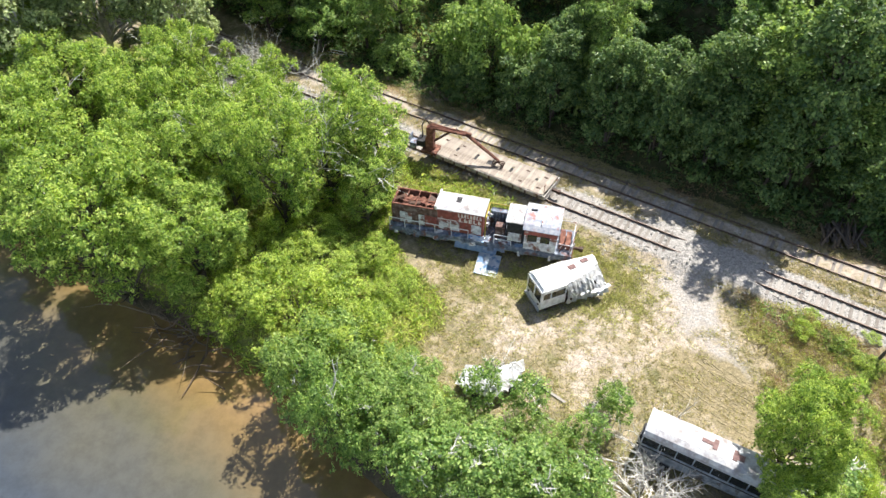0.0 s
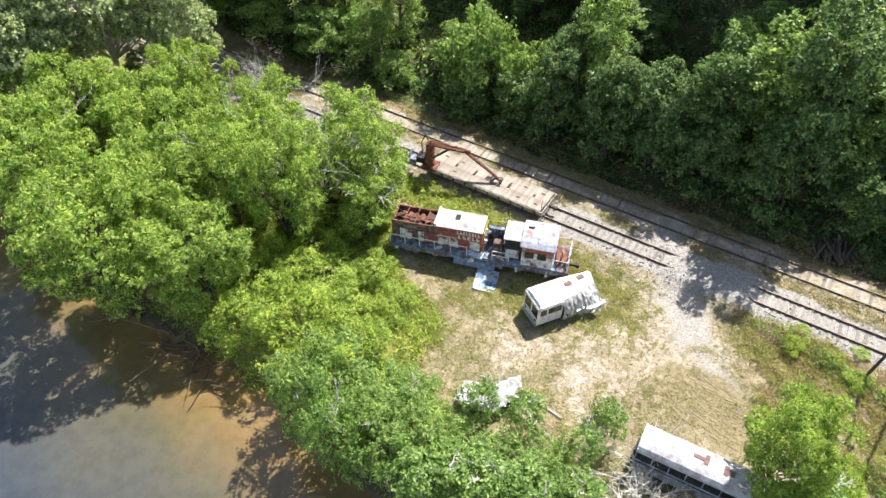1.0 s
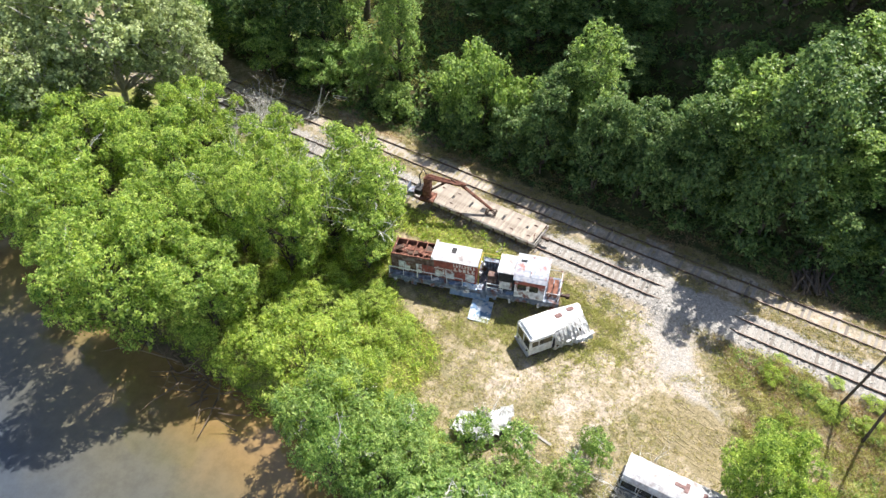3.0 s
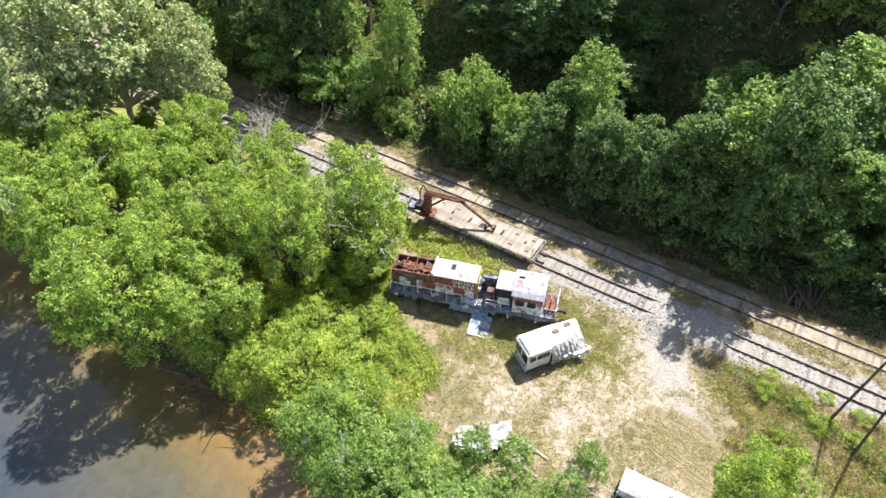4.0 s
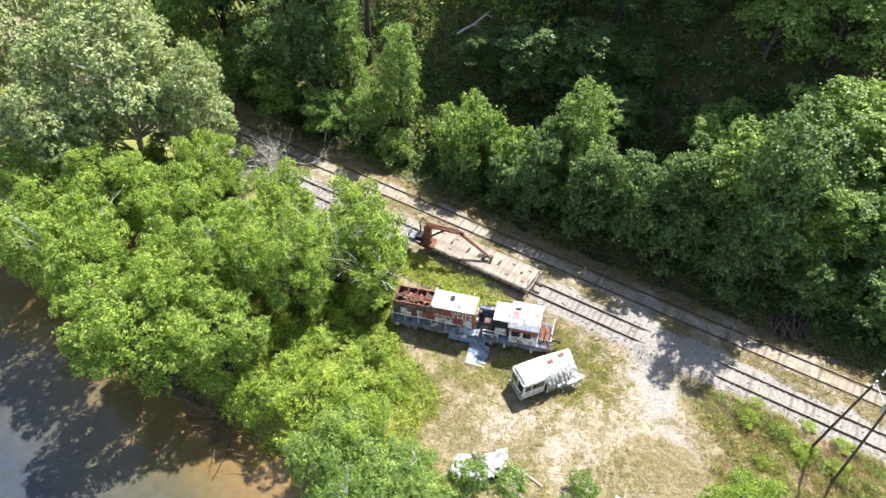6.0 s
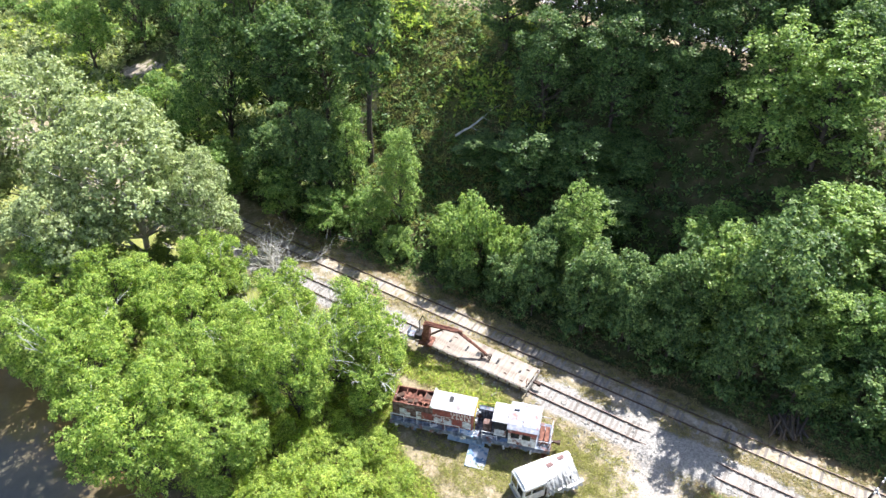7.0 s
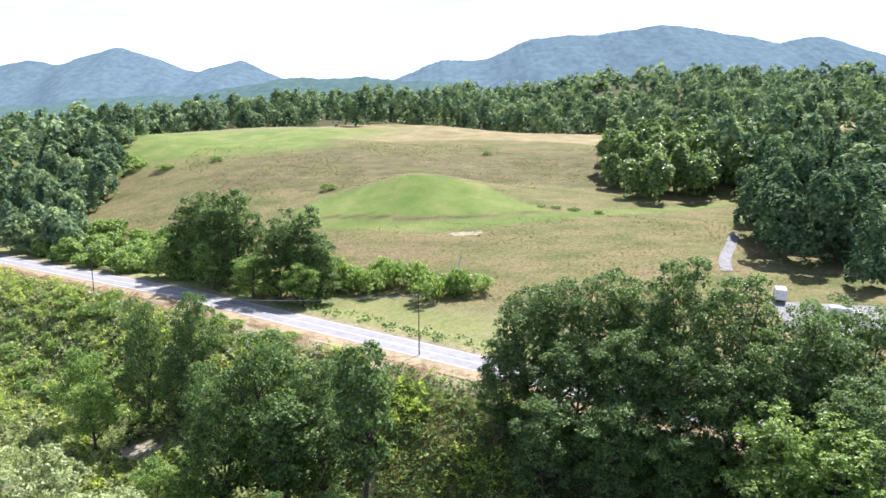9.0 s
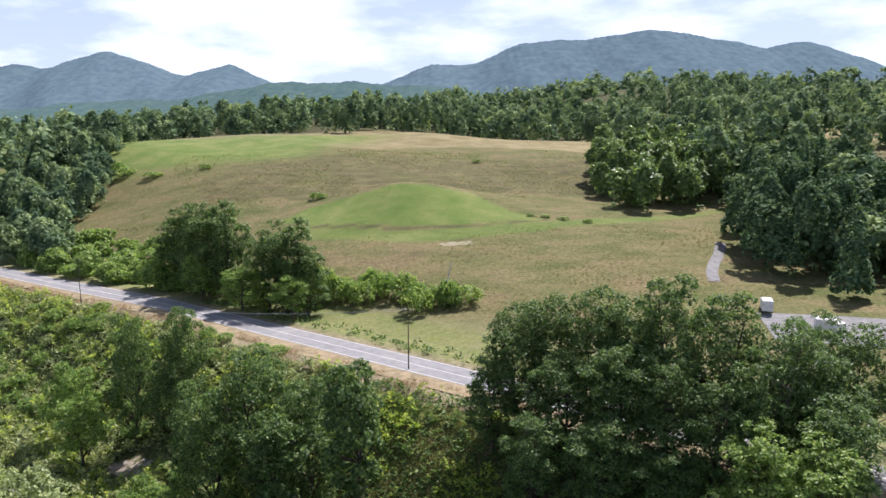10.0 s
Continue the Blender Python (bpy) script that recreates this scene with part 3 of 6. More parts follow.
    for key, val in (("earth", earth_mask(x, y)), ("rut", rut_mask(x, y)), ("straw", straw), ("sere", np.maximum(0.58 * sere * (1 - knoll), terrace)), ("dust", dust), ("gravel", gravel_mask(x, y)), ("lush", np.maximum(lush_mask(x, y), verge)),
                     ("litter", wood), ("mud", shore), ("mown", green_far), ("field", smooth(w, 96, 125) * (1 - 0.7 * smooth(y, 352, 384) * smooth(x, -230, -150)))):
        at = me.attributes.new(key, "FLOAT", "POINT")
        at.data.foreach_set("value", np.asarray(val, np.float32))
    ob = new("ground", me)
    return tagged(ob, "grassy railway yard, river bank and rolling pasture hillside", "ground", kind="structure")


def ground_material():
    m = bpy.data.materials.new("ground cover")
    m.use_nodes = True
    n, l = m.node_tree.nodes, m.node_tree.links
    bsdf = n["Principled BSDF"]
    bsdf.inputs["Roughness"].default_value, bsdf.inputs["Specular IOR Level"].default_value = 0.95, 0.15
    tc = n.new("ShaderNodeTexCoord")

    def nz(scale, detail=6, rough=0.6, stretch=None):
        t = n.new("ShaderNodeTexNoise")
        t.inputs["Scale"].default_value, t.inputs["Detail"].default_value, t.inputs["Roughness"].default_value = scale, detail, rough
        if stretch:
            mp = n.new("ShaderNodeMapping")
            mp.inputs["Scale"].default_value = stretch
            l.new(tc.outputs["Object"], mp.inputs["Vector"])
            l.new(mp.outputs["Vector"], t.inputs["Vector"])
        else:
            l.new(tc.outputs["Object"], t.inputs["Vector"])
        return t.outputs["Fac"]

    def ramp(fac, *stops):
        r = n.new("ShaderNodeValToRGB")
        for i, (at, c) in enumerate(stops):
            e = r.color_ramp.elements[i] if i < 2 else r.color_ramp.elements.new(at)
            e.position, e.color = at, (*c, 1)
        l.new(fac, r.inputs["Fac"])
        return r.outputs["Color"]

    def mask(key, noise_fac=None, amount=0.6):
        a = n.new("ShaderNodeAttribute")
        a.attribute_name = key
        if noise_fac is None:
            return a.outputs["Fac"]
        add = n.new("ShaderNodeMath")
        add.operation = "MULTIPLY_ADD"
        add.inputs[1].default_value, add.inputs[2].default_value = amount * 2, -amount
        l.new(noise_fac, add.inputs[0])
        s = n.new("ShaderNodeMath")
        l.new(add.outputs[0], s.inputs[0])
        l.new(a.outputs["Fac"], s.inputs[1])
        r = n.new("ShaderNodeMapRange")
        r.inputs["From Min"].default_value, r.inputs["From Max"].default_value = 0.35, 0.65
        l.new(s.outputs[0], r.inputs["Value"])
        return r.outputs["Result"]

    def mix(fac, a, b):
        x = n.new("ShaderNodeMixRGB")
        l.new(fac, x.inputs["Fac"])
        l.new(a, x.inputs["Color1"])
        l.new(b, x.inputs["Color2"])
        return x.outputs["Color"]

    fine, mid, broad = nz(3.2, 8), nz(0.55, 7), nz(0.03, 8)
    dry = ramp(nz(0.9, 9, 0.68), (0.34, (0.15, 0.145, 0.07)), (0.5, (0.26, 0.22, 0.14)), (0.66, (0.37, 0.31, 0.225)))
    field = ramp(nz(0.07, 12, 0.72, (0.8, 1.6, 1)), (0.36, (0.105, 0.13, 0.042)), (0.5, (0.175, 0.17, 0.075)), (0.6, (0.225, 0.19, 0.1)), (0.7, (0.155, 0.115, 0.07)))
    lush = ramp(nz(0.45, 10, 0.7), (0.32, (0.14, 0.17, 0.045)), (0.52, (0.24, 0.255, 0.075)), (0.68, (0.32, 0.3, 0.125)))
    mud = ramp(nz(0.9, 7), (0.35, (0.06, 0.055, 0.035)), (0.65, (0.13, 0.105, 0.065)))
    earth = ramp(nz(1.3, 9, 0.7), (0.32, (0.26, 0.215, 0.165)), (0.5, (0.38, 0.325, 0.265)), (0.68, (0.49, 0.44, 0.375)))
    stones = ramp(nz(7.0, 9, 0.75), (0.34, (0.17, 0.16, 0.15)), (0.5, (0.32, 0.305, 0.285)), (0.66, (0.46, 0.44, 0.415)))
    # leaf litter, its tones also darkened to stand for shade under the trees
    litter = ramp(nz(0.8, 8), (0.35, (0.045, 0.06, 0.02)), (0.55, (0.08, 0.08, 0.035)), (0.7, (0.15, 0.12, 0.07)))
    speck = n.new("ShaderNodeMixRGB")
    speck.blend_type, speck.inputs["Fac"].default_value = "MULTIPLY", 1.0
    l.new(field, speck.inputs["Color1"])
    l.new(ramp(nz(1.3, 8, 0.8), (0.38, (0.5, 0.53, 0.5)), (0.6, (1.25, 1.2, 1.16))), speck.inputs["Color2"])
    c = mix(mask("field"), dry, speck.outputs["Color"])
    c = mix(mask("lush", mid, 0.35), c, lush)
    c = mix(mask("sere", nz(0.12, 9, 0.7), 1.0), c, ramp(nz(0.16, 12, 0.8, (0.7, 1.8, 1)), (0.38, (0.065, 0.07, 0.03)), (0.48, (0.115, 0.11, 0.05)), (0.56, (0.155, 0.13, 0.07)), (0.64, (0.19, 0.18, 0.085))))
    c = mix(mask("straw", broad, 0.5), c, ramp(nz(0.1, 8), (0.35, (0.19, 0.165, 0.075)), (0.65, (0.31, 0.265, 0.15))))
    mown = ramp(nz(0.09, 9, 0.65), (0.35, (0.105, 0.18, 0.036)), (0.5, (0.155, 0.22, 0.055)), (0.65, (0.22, 0.255, 0.085)))
    c = mix(mask("mown"), c, mown)
    c = mix(mask("dust", nz(0.6, 8, 0.7), 0.6), c, ramp(nz(0.8, 8), (0.35, (0.3, 0.27, 0.18)), (0.65, (0.42, 0.38, 0.28))))
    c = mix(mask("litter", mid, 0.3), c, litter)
    c = mix(mask("mud", mid, 0.3), c, mud)
    c = mix(mask("earth", nz(0.8, 9, 0.7), 1.1), c, earth)
    c = mix(mask("gravel", fine, 0.35), c, stones)
    c = mix(mask("rut", mid, 0.5), c, ramp(nz(1.8, 8, 0.7), (0.35, (0.17, 0.145, 0.08)), (0.65, (0.29, 0.24, 0.15))))
    grain = n.new("ShaderNodeMixRGB")
    grain.blend_type, grain.inputs["Fac"].default_value = "MULTIPLY", 1.0
    l.new(c, grain.inputs["Color1"])
    l.new(ramp(nz(5.5, 6, 0.8), (0.36, (0.54, 0.55, 0.56)), (0.5, (0.9, 0.9, 0.9)), (0.64, (1.1, 1.09, 1.07))), grain.inputs["Color2"])
    l.new(grain.outputs["Color"], bsdf.inputs["Base Color"])
    b = n.new("ShaderNodeBump")
    b.inputs["Strength"].default_value, b.inputs["Distance"].default_value = 0.7, 0.12
    l.new(nz(4.0, 8, 0.7), b.inputs["Height"])
    l.new(b.outputs["Normal"], bsdf.inputs["Normal"])
    return m


make_ground()


def make_water():
    m = bpy.data.materials.new("murky river water")
    m.use_nodes = True
    n, l = m.node_tree.nodes, m.node_tree.links
    bsdf = n["Principled BSDF"]
    bsdf.inputs["Roughness"].default_value, bsdf.inputs["Specular IOR Level"].default_value = 0.07, 0.55
    tc = n.new("ShaderNodeTexCoord")
    depth = n.new("ShaderNodeVectorMath")
    depth.operation = "DOT_PRODUCT"
    depth.inputs[1].default_value = (0.608, 0.794, 0)
    l.new(tc.outputs["Object"], depth.inputs[0])
    bars = n.new("ShaderNodeTexNoise")
    bars.inputs["Scale"].default_value, bars.inputs["Detail"].default_value = 0.09, 5
    l.new(tc.outputs["Object"], bars.inputs["Vector"])
    s = n.new("ShaderNodeMath")
    s.operation = "MULTIPLY_ADD"
    s.inputs[1].default_value = 11.0
    l.new(bars.outputs["Fac"], s.inputs[0])
    l.new(depth.outputs["Value"], s.inputs[2])
    r = n.new("ShaderNodeMapRange")
    r.inputs["From Min"].default_value, r.inputs["From Max"].default_value = 4.0, 22.0
    l.new(s.outputs[0], r.inputs["Value"])
    # sandy browns by depth; the first stop's blue stands in for reflected sky
    ramp = n.new("ShaderNodeValToRGB")
    for i, (at, c) in enumerate(((0.1, (0.05, 0.06, 0.074)), (0.4, (0.095, 0.088, 0.06)), (0.65, (0.17, 0.117, 0.05)), (0.95, (0.24, 0.152, 0.07)))):
        e = ramp.color_ramp.elements[i] if i < 2 else ramp.color_ramp.elements.new(at)
        e.position, e.color = at, (*c, 1)
    l.new(r.outputs["Result"], ramp.inputs["Fac"])
    weed = n.new("ShaderNodeTexNoise")
    weed.inputs["Scale"].default_value, weed.inputs["Detail"].default_value, weed.inputs["Roughness"].default_value = 1.1, 9, 0.7
    l.new(tc.outputs["Object"], weed.inputs["Vector"])
    wr = n.new("ShaderNodeValToRGB")
    wr.color_ramp.elements[0].position, wr.color_ramp.elements[1].position = 0.36, 0.6
    wr.color_ramp.elements[0].color = (0.55, 0.55, 0.5, 1)
    l.new(weed.outputs["Fac"], wr.inputs["Fac"])
    mul = n.new("ShaderNodeMixRGB")
    mul.blend_type, mul.inputs["Fac"].default_value = "MULTIPLY", 0.4
    l.new(ramp.outputs["Color"], mul.inputs["Color1"])
    l.new(wr.outputs["Color"], mul.inputs["Color2"])
    l.new(mul.outputs["Color"], bsdf.inputs["Base Color"])
    wv = n.new("ShaderNodeTexNoise")
    wv.inputs["Scale"].default_value, wv.inputs["Detail"].default_value = 1.5, 3
    l.new(tc.outputs["Object"], wv.inputs["Vector"])
    b = n.new("ShaderNodeBump")
    b.inputs["Strength"].default_value, b.inputs["Distance"].default_value = 0.3, 0.04
    l.new(wv.outputs["Fac"], b.inputs["Height"])
    l.new(b.outputs["Normal"], bsdf.inputs["Normal"])
    v = [(-330, 285, -2.0), (-400, -120, -2.0), (240, -330, -2.0), (280, -182, -2.0)]
    tagged(new("water", mesh_np("water", v, [(0, 1, 2, 3)], m)), "shallow brown river water over sandy bars", "river", kind="structure")


make_water()


# ---- country road beyond the bank ----
def make_road():
    def strip(name, w0, w1, lift, mat, x0=-420, x1=130, step=4.0, gap=None):
        v, f = [], []
        a = np.arange(x0, x1 + step, step)
        for s in a:
            for w in (w0, w1):
                bend = 0.0009 * min(0, s + 90) ** 2 * 0.6
                x = s
                y = (w - 0.604 * x) / 0.797 + bend
                v.append((x, y, float(road_z(x)) + lift))
        for i in range(len(a) - 1):
            if gap and i % gap:
                continue
            f.append((2 * i, 2 * i + 2, 2 * i + 3, 2 * i + 1))
        return new(name, mesh_np(name, v, f, mat))
    road = tagged(strip("road", 86.0, 92.8, 0.05, ASPHALT), "two-lane sun-bleached asphalt country road", "road", kind="structure")
    tagged(strip("verge", 82.2, 86.0, 0.02, SOIL), "trodden dry verge beside the road", "verge", kind="structure")
    for w in (86.3, 92.4):
        strip("edge_line", w, w + 0.16, 0.056, LINE).parent = road
    strip("centre_line", 89.3, 89.46, 0.056, LINE).parent = road
    return road


make_road()


# ---- railway ----
def make_track(name, u, s0, s1, label, buried=0.0):
    ob = thing(name, Matrix(), label, "railway track")
    for side in (-0.75, 0.75):
        bm = bmesh.new()
        outline = [(-0.06, 0.0), (0.06, 0.0), (0.06, 0.015), (0.011, 0.03), (0.011, 0.1), (0.032, 0.11), (0.032, 0.145), (-0.032, 0.145), (-0.032, 0.11), (-0.011, 0.1), (-0.011, 0.03), (-0.06, 0.015)]
        prism(bm, outline, s0, s1)
        x, y = rail_xy(0, u + side)
        r = part("rail", bm, RAIL_TOP, ob)
        r.matrix_basis = pose(x, y, 0.34, 0, 0, math.degrees(math.atan2(-0.530, 0.848)))
    me = bpy.data.meshes.new("tie")
    bm = new_box(-0.115, 0.115, -1.3, 1.3, -0.17, 0.0, 0.012)
    bm.to_mesh(me)
    bm.free()
    me.materials.append(TIE)
    rng = np.random.default_rng(int(u * 10))
    turn = math.degrees(math.atan2(-0.530, 0.848))
    for s in np.arange(s0 + 0.3, s1, 0.56):
        x, y = rail_xy(s + rng.uniform(-0.05, 0.05), u + rng.uniform(-0.06, 0.06))
        piece("tie", me, ob, pose(x, y, 0.345 - buried * rng.uniform(0, 1) ** 1.3, 0, 0, turn + rng.uniform(-2, 2)))
    return ob


TRACK_TURN = math.degrees(math.atan2(-0.530, 0.848))
make_track("railway_track", 41.65, -84, 20, "railway track on pale limestone ballast, rusty rails", 0.06)
make_track("railway_track", 45.75, -86, 22, "overgrown railway track with half-buried sleepers", 0.04)


def make_stones():
    rng = np.random.default_rng(5)
    vs, fs = [], []
    base = np.array([(1, 0, 0), (-1, 0, 0), (0, 1, 0), (0, -1, 0), (0, 0, 1), (0, 0, -1)], float)
    tri = np.array([(0, 2, 4), (2, 1, 4), (1, 3, 4), (3, 0, 4), (2, 0, 5), (1, 2, 5), (3, 1, 5), (0, 3, 5)])
    for i in range(8000):
        s, u = rng.uniform(-50, 20), 41.65 + rng.normal() * 1.5
        if rng.uniform() < 0.22:
            s, u = rng.uniform(-10, 14), rng.uniform(37.6, 40.2)
        x, y = rail_xy(s, u)
        z = float(ground_z(x, y))
        r = rng.uniform(0.03, 0.075) if rng.uniform() < 0.96 else rng.uniform(0.1, 0.18)
        vs.append(base * rng.uniform(0.6, 1.2, (6, 1)) * r * (1, 1, 0.7) + (x, y, z + r * 0.25))
        fs.append(tri + 6 * i)
    tagged(new("ballast_stones", mesh_np("ballast_stones", np.concatenate(vs), np.concatenate(fs), STONE)), "loose pale limestone ballast stones beside the rails", "ballast", kind="stuff")


make_stones()


# ---- flat wagon with its loader boom ----
def make_flatcar():
    m = pose(*rail_xy(-21.2, 41.75), 0.5, 0, 0, TRACK_TURN - 0.3)
    car = thing("flat_wagon", m, "old flat wagon with weathered board deck and flaking pale sills", "rail wagon")
    L = 5.7
    me_list = []
    for i in range(4):
        rng = random.Random(i)
        me = bpy.data.meshes.new("plank")
        bm = new_box(-0.119, 0.119, -1.38, 1.38, 0, 0.06, 0.005)
        for v in bm.verts:
            v.co.z += rng.uniform(-0.006, 0.006)
            v.co.y += rng.uniform(-0.02, 0.02)
        bm.to_mesh(me)
        bm.free()
        me.materials.append(DECK)
        me_list.append(me)
    rng = random.Random(4)
    holes = (9, 17, 22, 23, 31, 41)
    for i in range(int(2 * L / 0.24)):
        x = -L + 0.12 + i * 0.24
        if i in holes:
            for y0, y1 in ((-1.36, -0.25 + rng.uniform(-0.3, 0.3)), (0.45 + rng.uniform(-0.2, 0.2), 1.36)):
                bm = new_box(x - 0.11, x + 0.11, y0, y1, 0.74, 0.80, 0.006)
                part("plank", bm, DECK, car)
            continue
        piece("plank", rng.choice(me_list), car, pose(x, rng.uniform(-0.03, 0.03), 0.74 + rng.uniform(-0.006, 0.006), rng.uniform(-0.4, 0.4), rng.uniform(-1.5, 1.5), rng.uniform(-0.8, 0.8)))
    for y0, y1 in ((-1.46, -1.36), (1.36, 1.46)):
        part("side_sill", new_box(-L, L, y0, y1, 0.36, 0.74, 0.015), DECK_EDGE, car)
    for x0, x1 in ((-L - 0.08, -L), (L, L + 0.08)):
        part("end_sill", new_box(x0, x1, -1.46, 1.46, 0.3, 0.8, 0.015), DECK_EDGE, car)
    part("underframe", new_box(-L + 0.1, L - 0.1, -0.5, 0.5, 0.3, 0.72), BLACK, car)
    for i in range(10):
        x = -L + 0.6 + i * 1.14
        part("stake_pocket", new_box(x - 0.07, x + 0.07, -1.54, -1.46, 0.42, 0.7, 0.01), RUST_DARK, car)
    for x in (-4.0, 4.0):
        for dx in (-0.85, 0.85):
            bm = bmesh.new()
            for y in (-0.75, 0.75):
                rod(bm, (x + dx, y - 0.06, 0.42), (x + dx, y + 0.06, 0.42), 0.42, 18)
            rod(bm, (x + dx, -0.8, 0.42), (x + dx, 0.8, 0.42), 0.07, 8)
            part("wheelset", bm, RUST_DARK, car)
        for y in (-1.02, 0.9):
            part("truck_side", new_box(x - 1.2, x + 1.2, y, y + 0.12, 0.28, 0.6, 0.04), RUST_DARK, car)
    bm = bmesh.new()
    box(bm, L + 0.05, L + 0.7, -0.1, 0.1, 0.38, 0.6, 0.03)
    box(bm, L + 0.55, L + 0.85, -0.16, 0.16, 0.34, 0.64, 0.05)
    part("coupler", bm, RUST_DARK, car)
    part("brake_staff", rods([((L - 0.15, -1.1, 0.8), (L - 0.15, -1.1, 1.7)), ((L - 0.15, -1.3, 1.65), (L - 0.15, -0.9, 1.65))], 0.025), RUST, car)
    return car


make_flatcar()


def make_loader():
    """Knuckle-boom loader standing on the wagon's deck."""
    m = pose(-1.05, 48.45, 1.31, 0, 0, -20)
    ob = thing("knuckle_boom_loader", m, "rust-red knuckle-boom loader resting its grab on the wagon deck", "crane")
    bm = new_box(-0.7, 0.7, -0.65, 0.65, 0, 0.22, 0.03)
    rod(bm, (0, 0, 0.2), (0, 0, 0.5), 0.42, 16)
    part("pedestal", bm, RUST, ob)
    bm = new_box(-0.3, 0.32, -0.32, 0.32, 0.5, 2.5, 0.05)
    box(bm, -0.4, 0.1, -0.34, -0.24, 0.5, 1.5, 0.02)
    box(bm, -0.4, 0.1, 0.24, 0.34, 0.5, 1.5, 0.02)
    part("mast", bm, RUST, ob)
    a, b, c = Vector((-0.15, 0, 2.5)), Vector((3.1, 0.2, 2.35)), Vector((6.15, -0.1, 0.55))
    bm = bmesh.new()
    for y in (-0.12, 0.12):
        rod(bm, a + Vector((0, y, 0)), b + Vector((0, y, 0)), 0.16, 6)
    rod(bm, a + Vector((0.3, 0, 0.32)), b + Vector((-0.5, 0, 0.14)), 0.06, 6)
    rod(bm, a + Vector((-0.1, 0, 0)), a + Vector((0.3, 0, 0.34)), 0.07, 6)
    rod(bm, b + Vector((-0.5, 0, 0.14)), b, 0.07, 6)
    part("main_boom", bm, RUST, ob)
    part("lift_cylinder", rods([((0.15, 0, 0.9), (1.7, 0, 2.3))], 0.11, 8), RUST_DARK, ob)
    bm = rod(bmesh.new(), b, c, 0.17, 6, 0.13)
    rod(bm, b + Vector((-0.2, 0, 0.1)), b + Vector((0.5, 0, 0.06)), 0.12, 6)
    part("stick_boom", bm, RUST, ob)
    part("stick_cylinder", rods([(b + Vector((-0.9, 0, 0.3)), b.lerp(c, 0.35) + Vector((0, 0, 0.14)))], 0.055, 8), RUST_DARK, ob)
    bm = rod(bmesh.new(), c, c + Vector((0.05, 0, -0.2)), 0.12, 8)
    for k in (-1, 1):
        for dy in (-0.28, 0.0, 0.28):
            p = [c + Vector((0.0, dy * 0.4, -0.12)), c + Vector((0.42 * k, dy, -0.2)), c + Vector((0.5 * k, dy, -0.4)), c + Vector((0.22 * k, dy, -0.5))]
            for i in range(3):
                rod(bm, p[i], p[i + 1], 0.05, 5)
    part("grab", bm, RUST_DARK, ob)
    bm = new_box(-1.15, -0.45, -0.5, 0.45, 0.5, 1.1, 0.05)
    rod(bm, (-0.8, 0.1, 1.1), (-0.8, 0.1, 1.5), 0.05, 6)
    part("engine_box", bm, BLACK, ob)
    part("hose", rods([((-0.2, 0.3, 2.4), (-0.6, 0.5, 2.9)), ((-0.6, 0.5, 2.9), (-0.9, 0.3, 2.2)), ((-0.9, 0.3, 2.2), (-0.8, 0.2, 1.2))], 0.05, 6), BLACK, ob)
    bm = new_box(-1.9, -1.3, -0.3, 0.5, 0.0, 0.55, 0.06)
    box(bm, -1.95, -1.85, -0.35, 0.55, 0.5, 1.15, 0.04)
    part("operator_seat", bm, SILL, ob)
    return ob


make_loader()


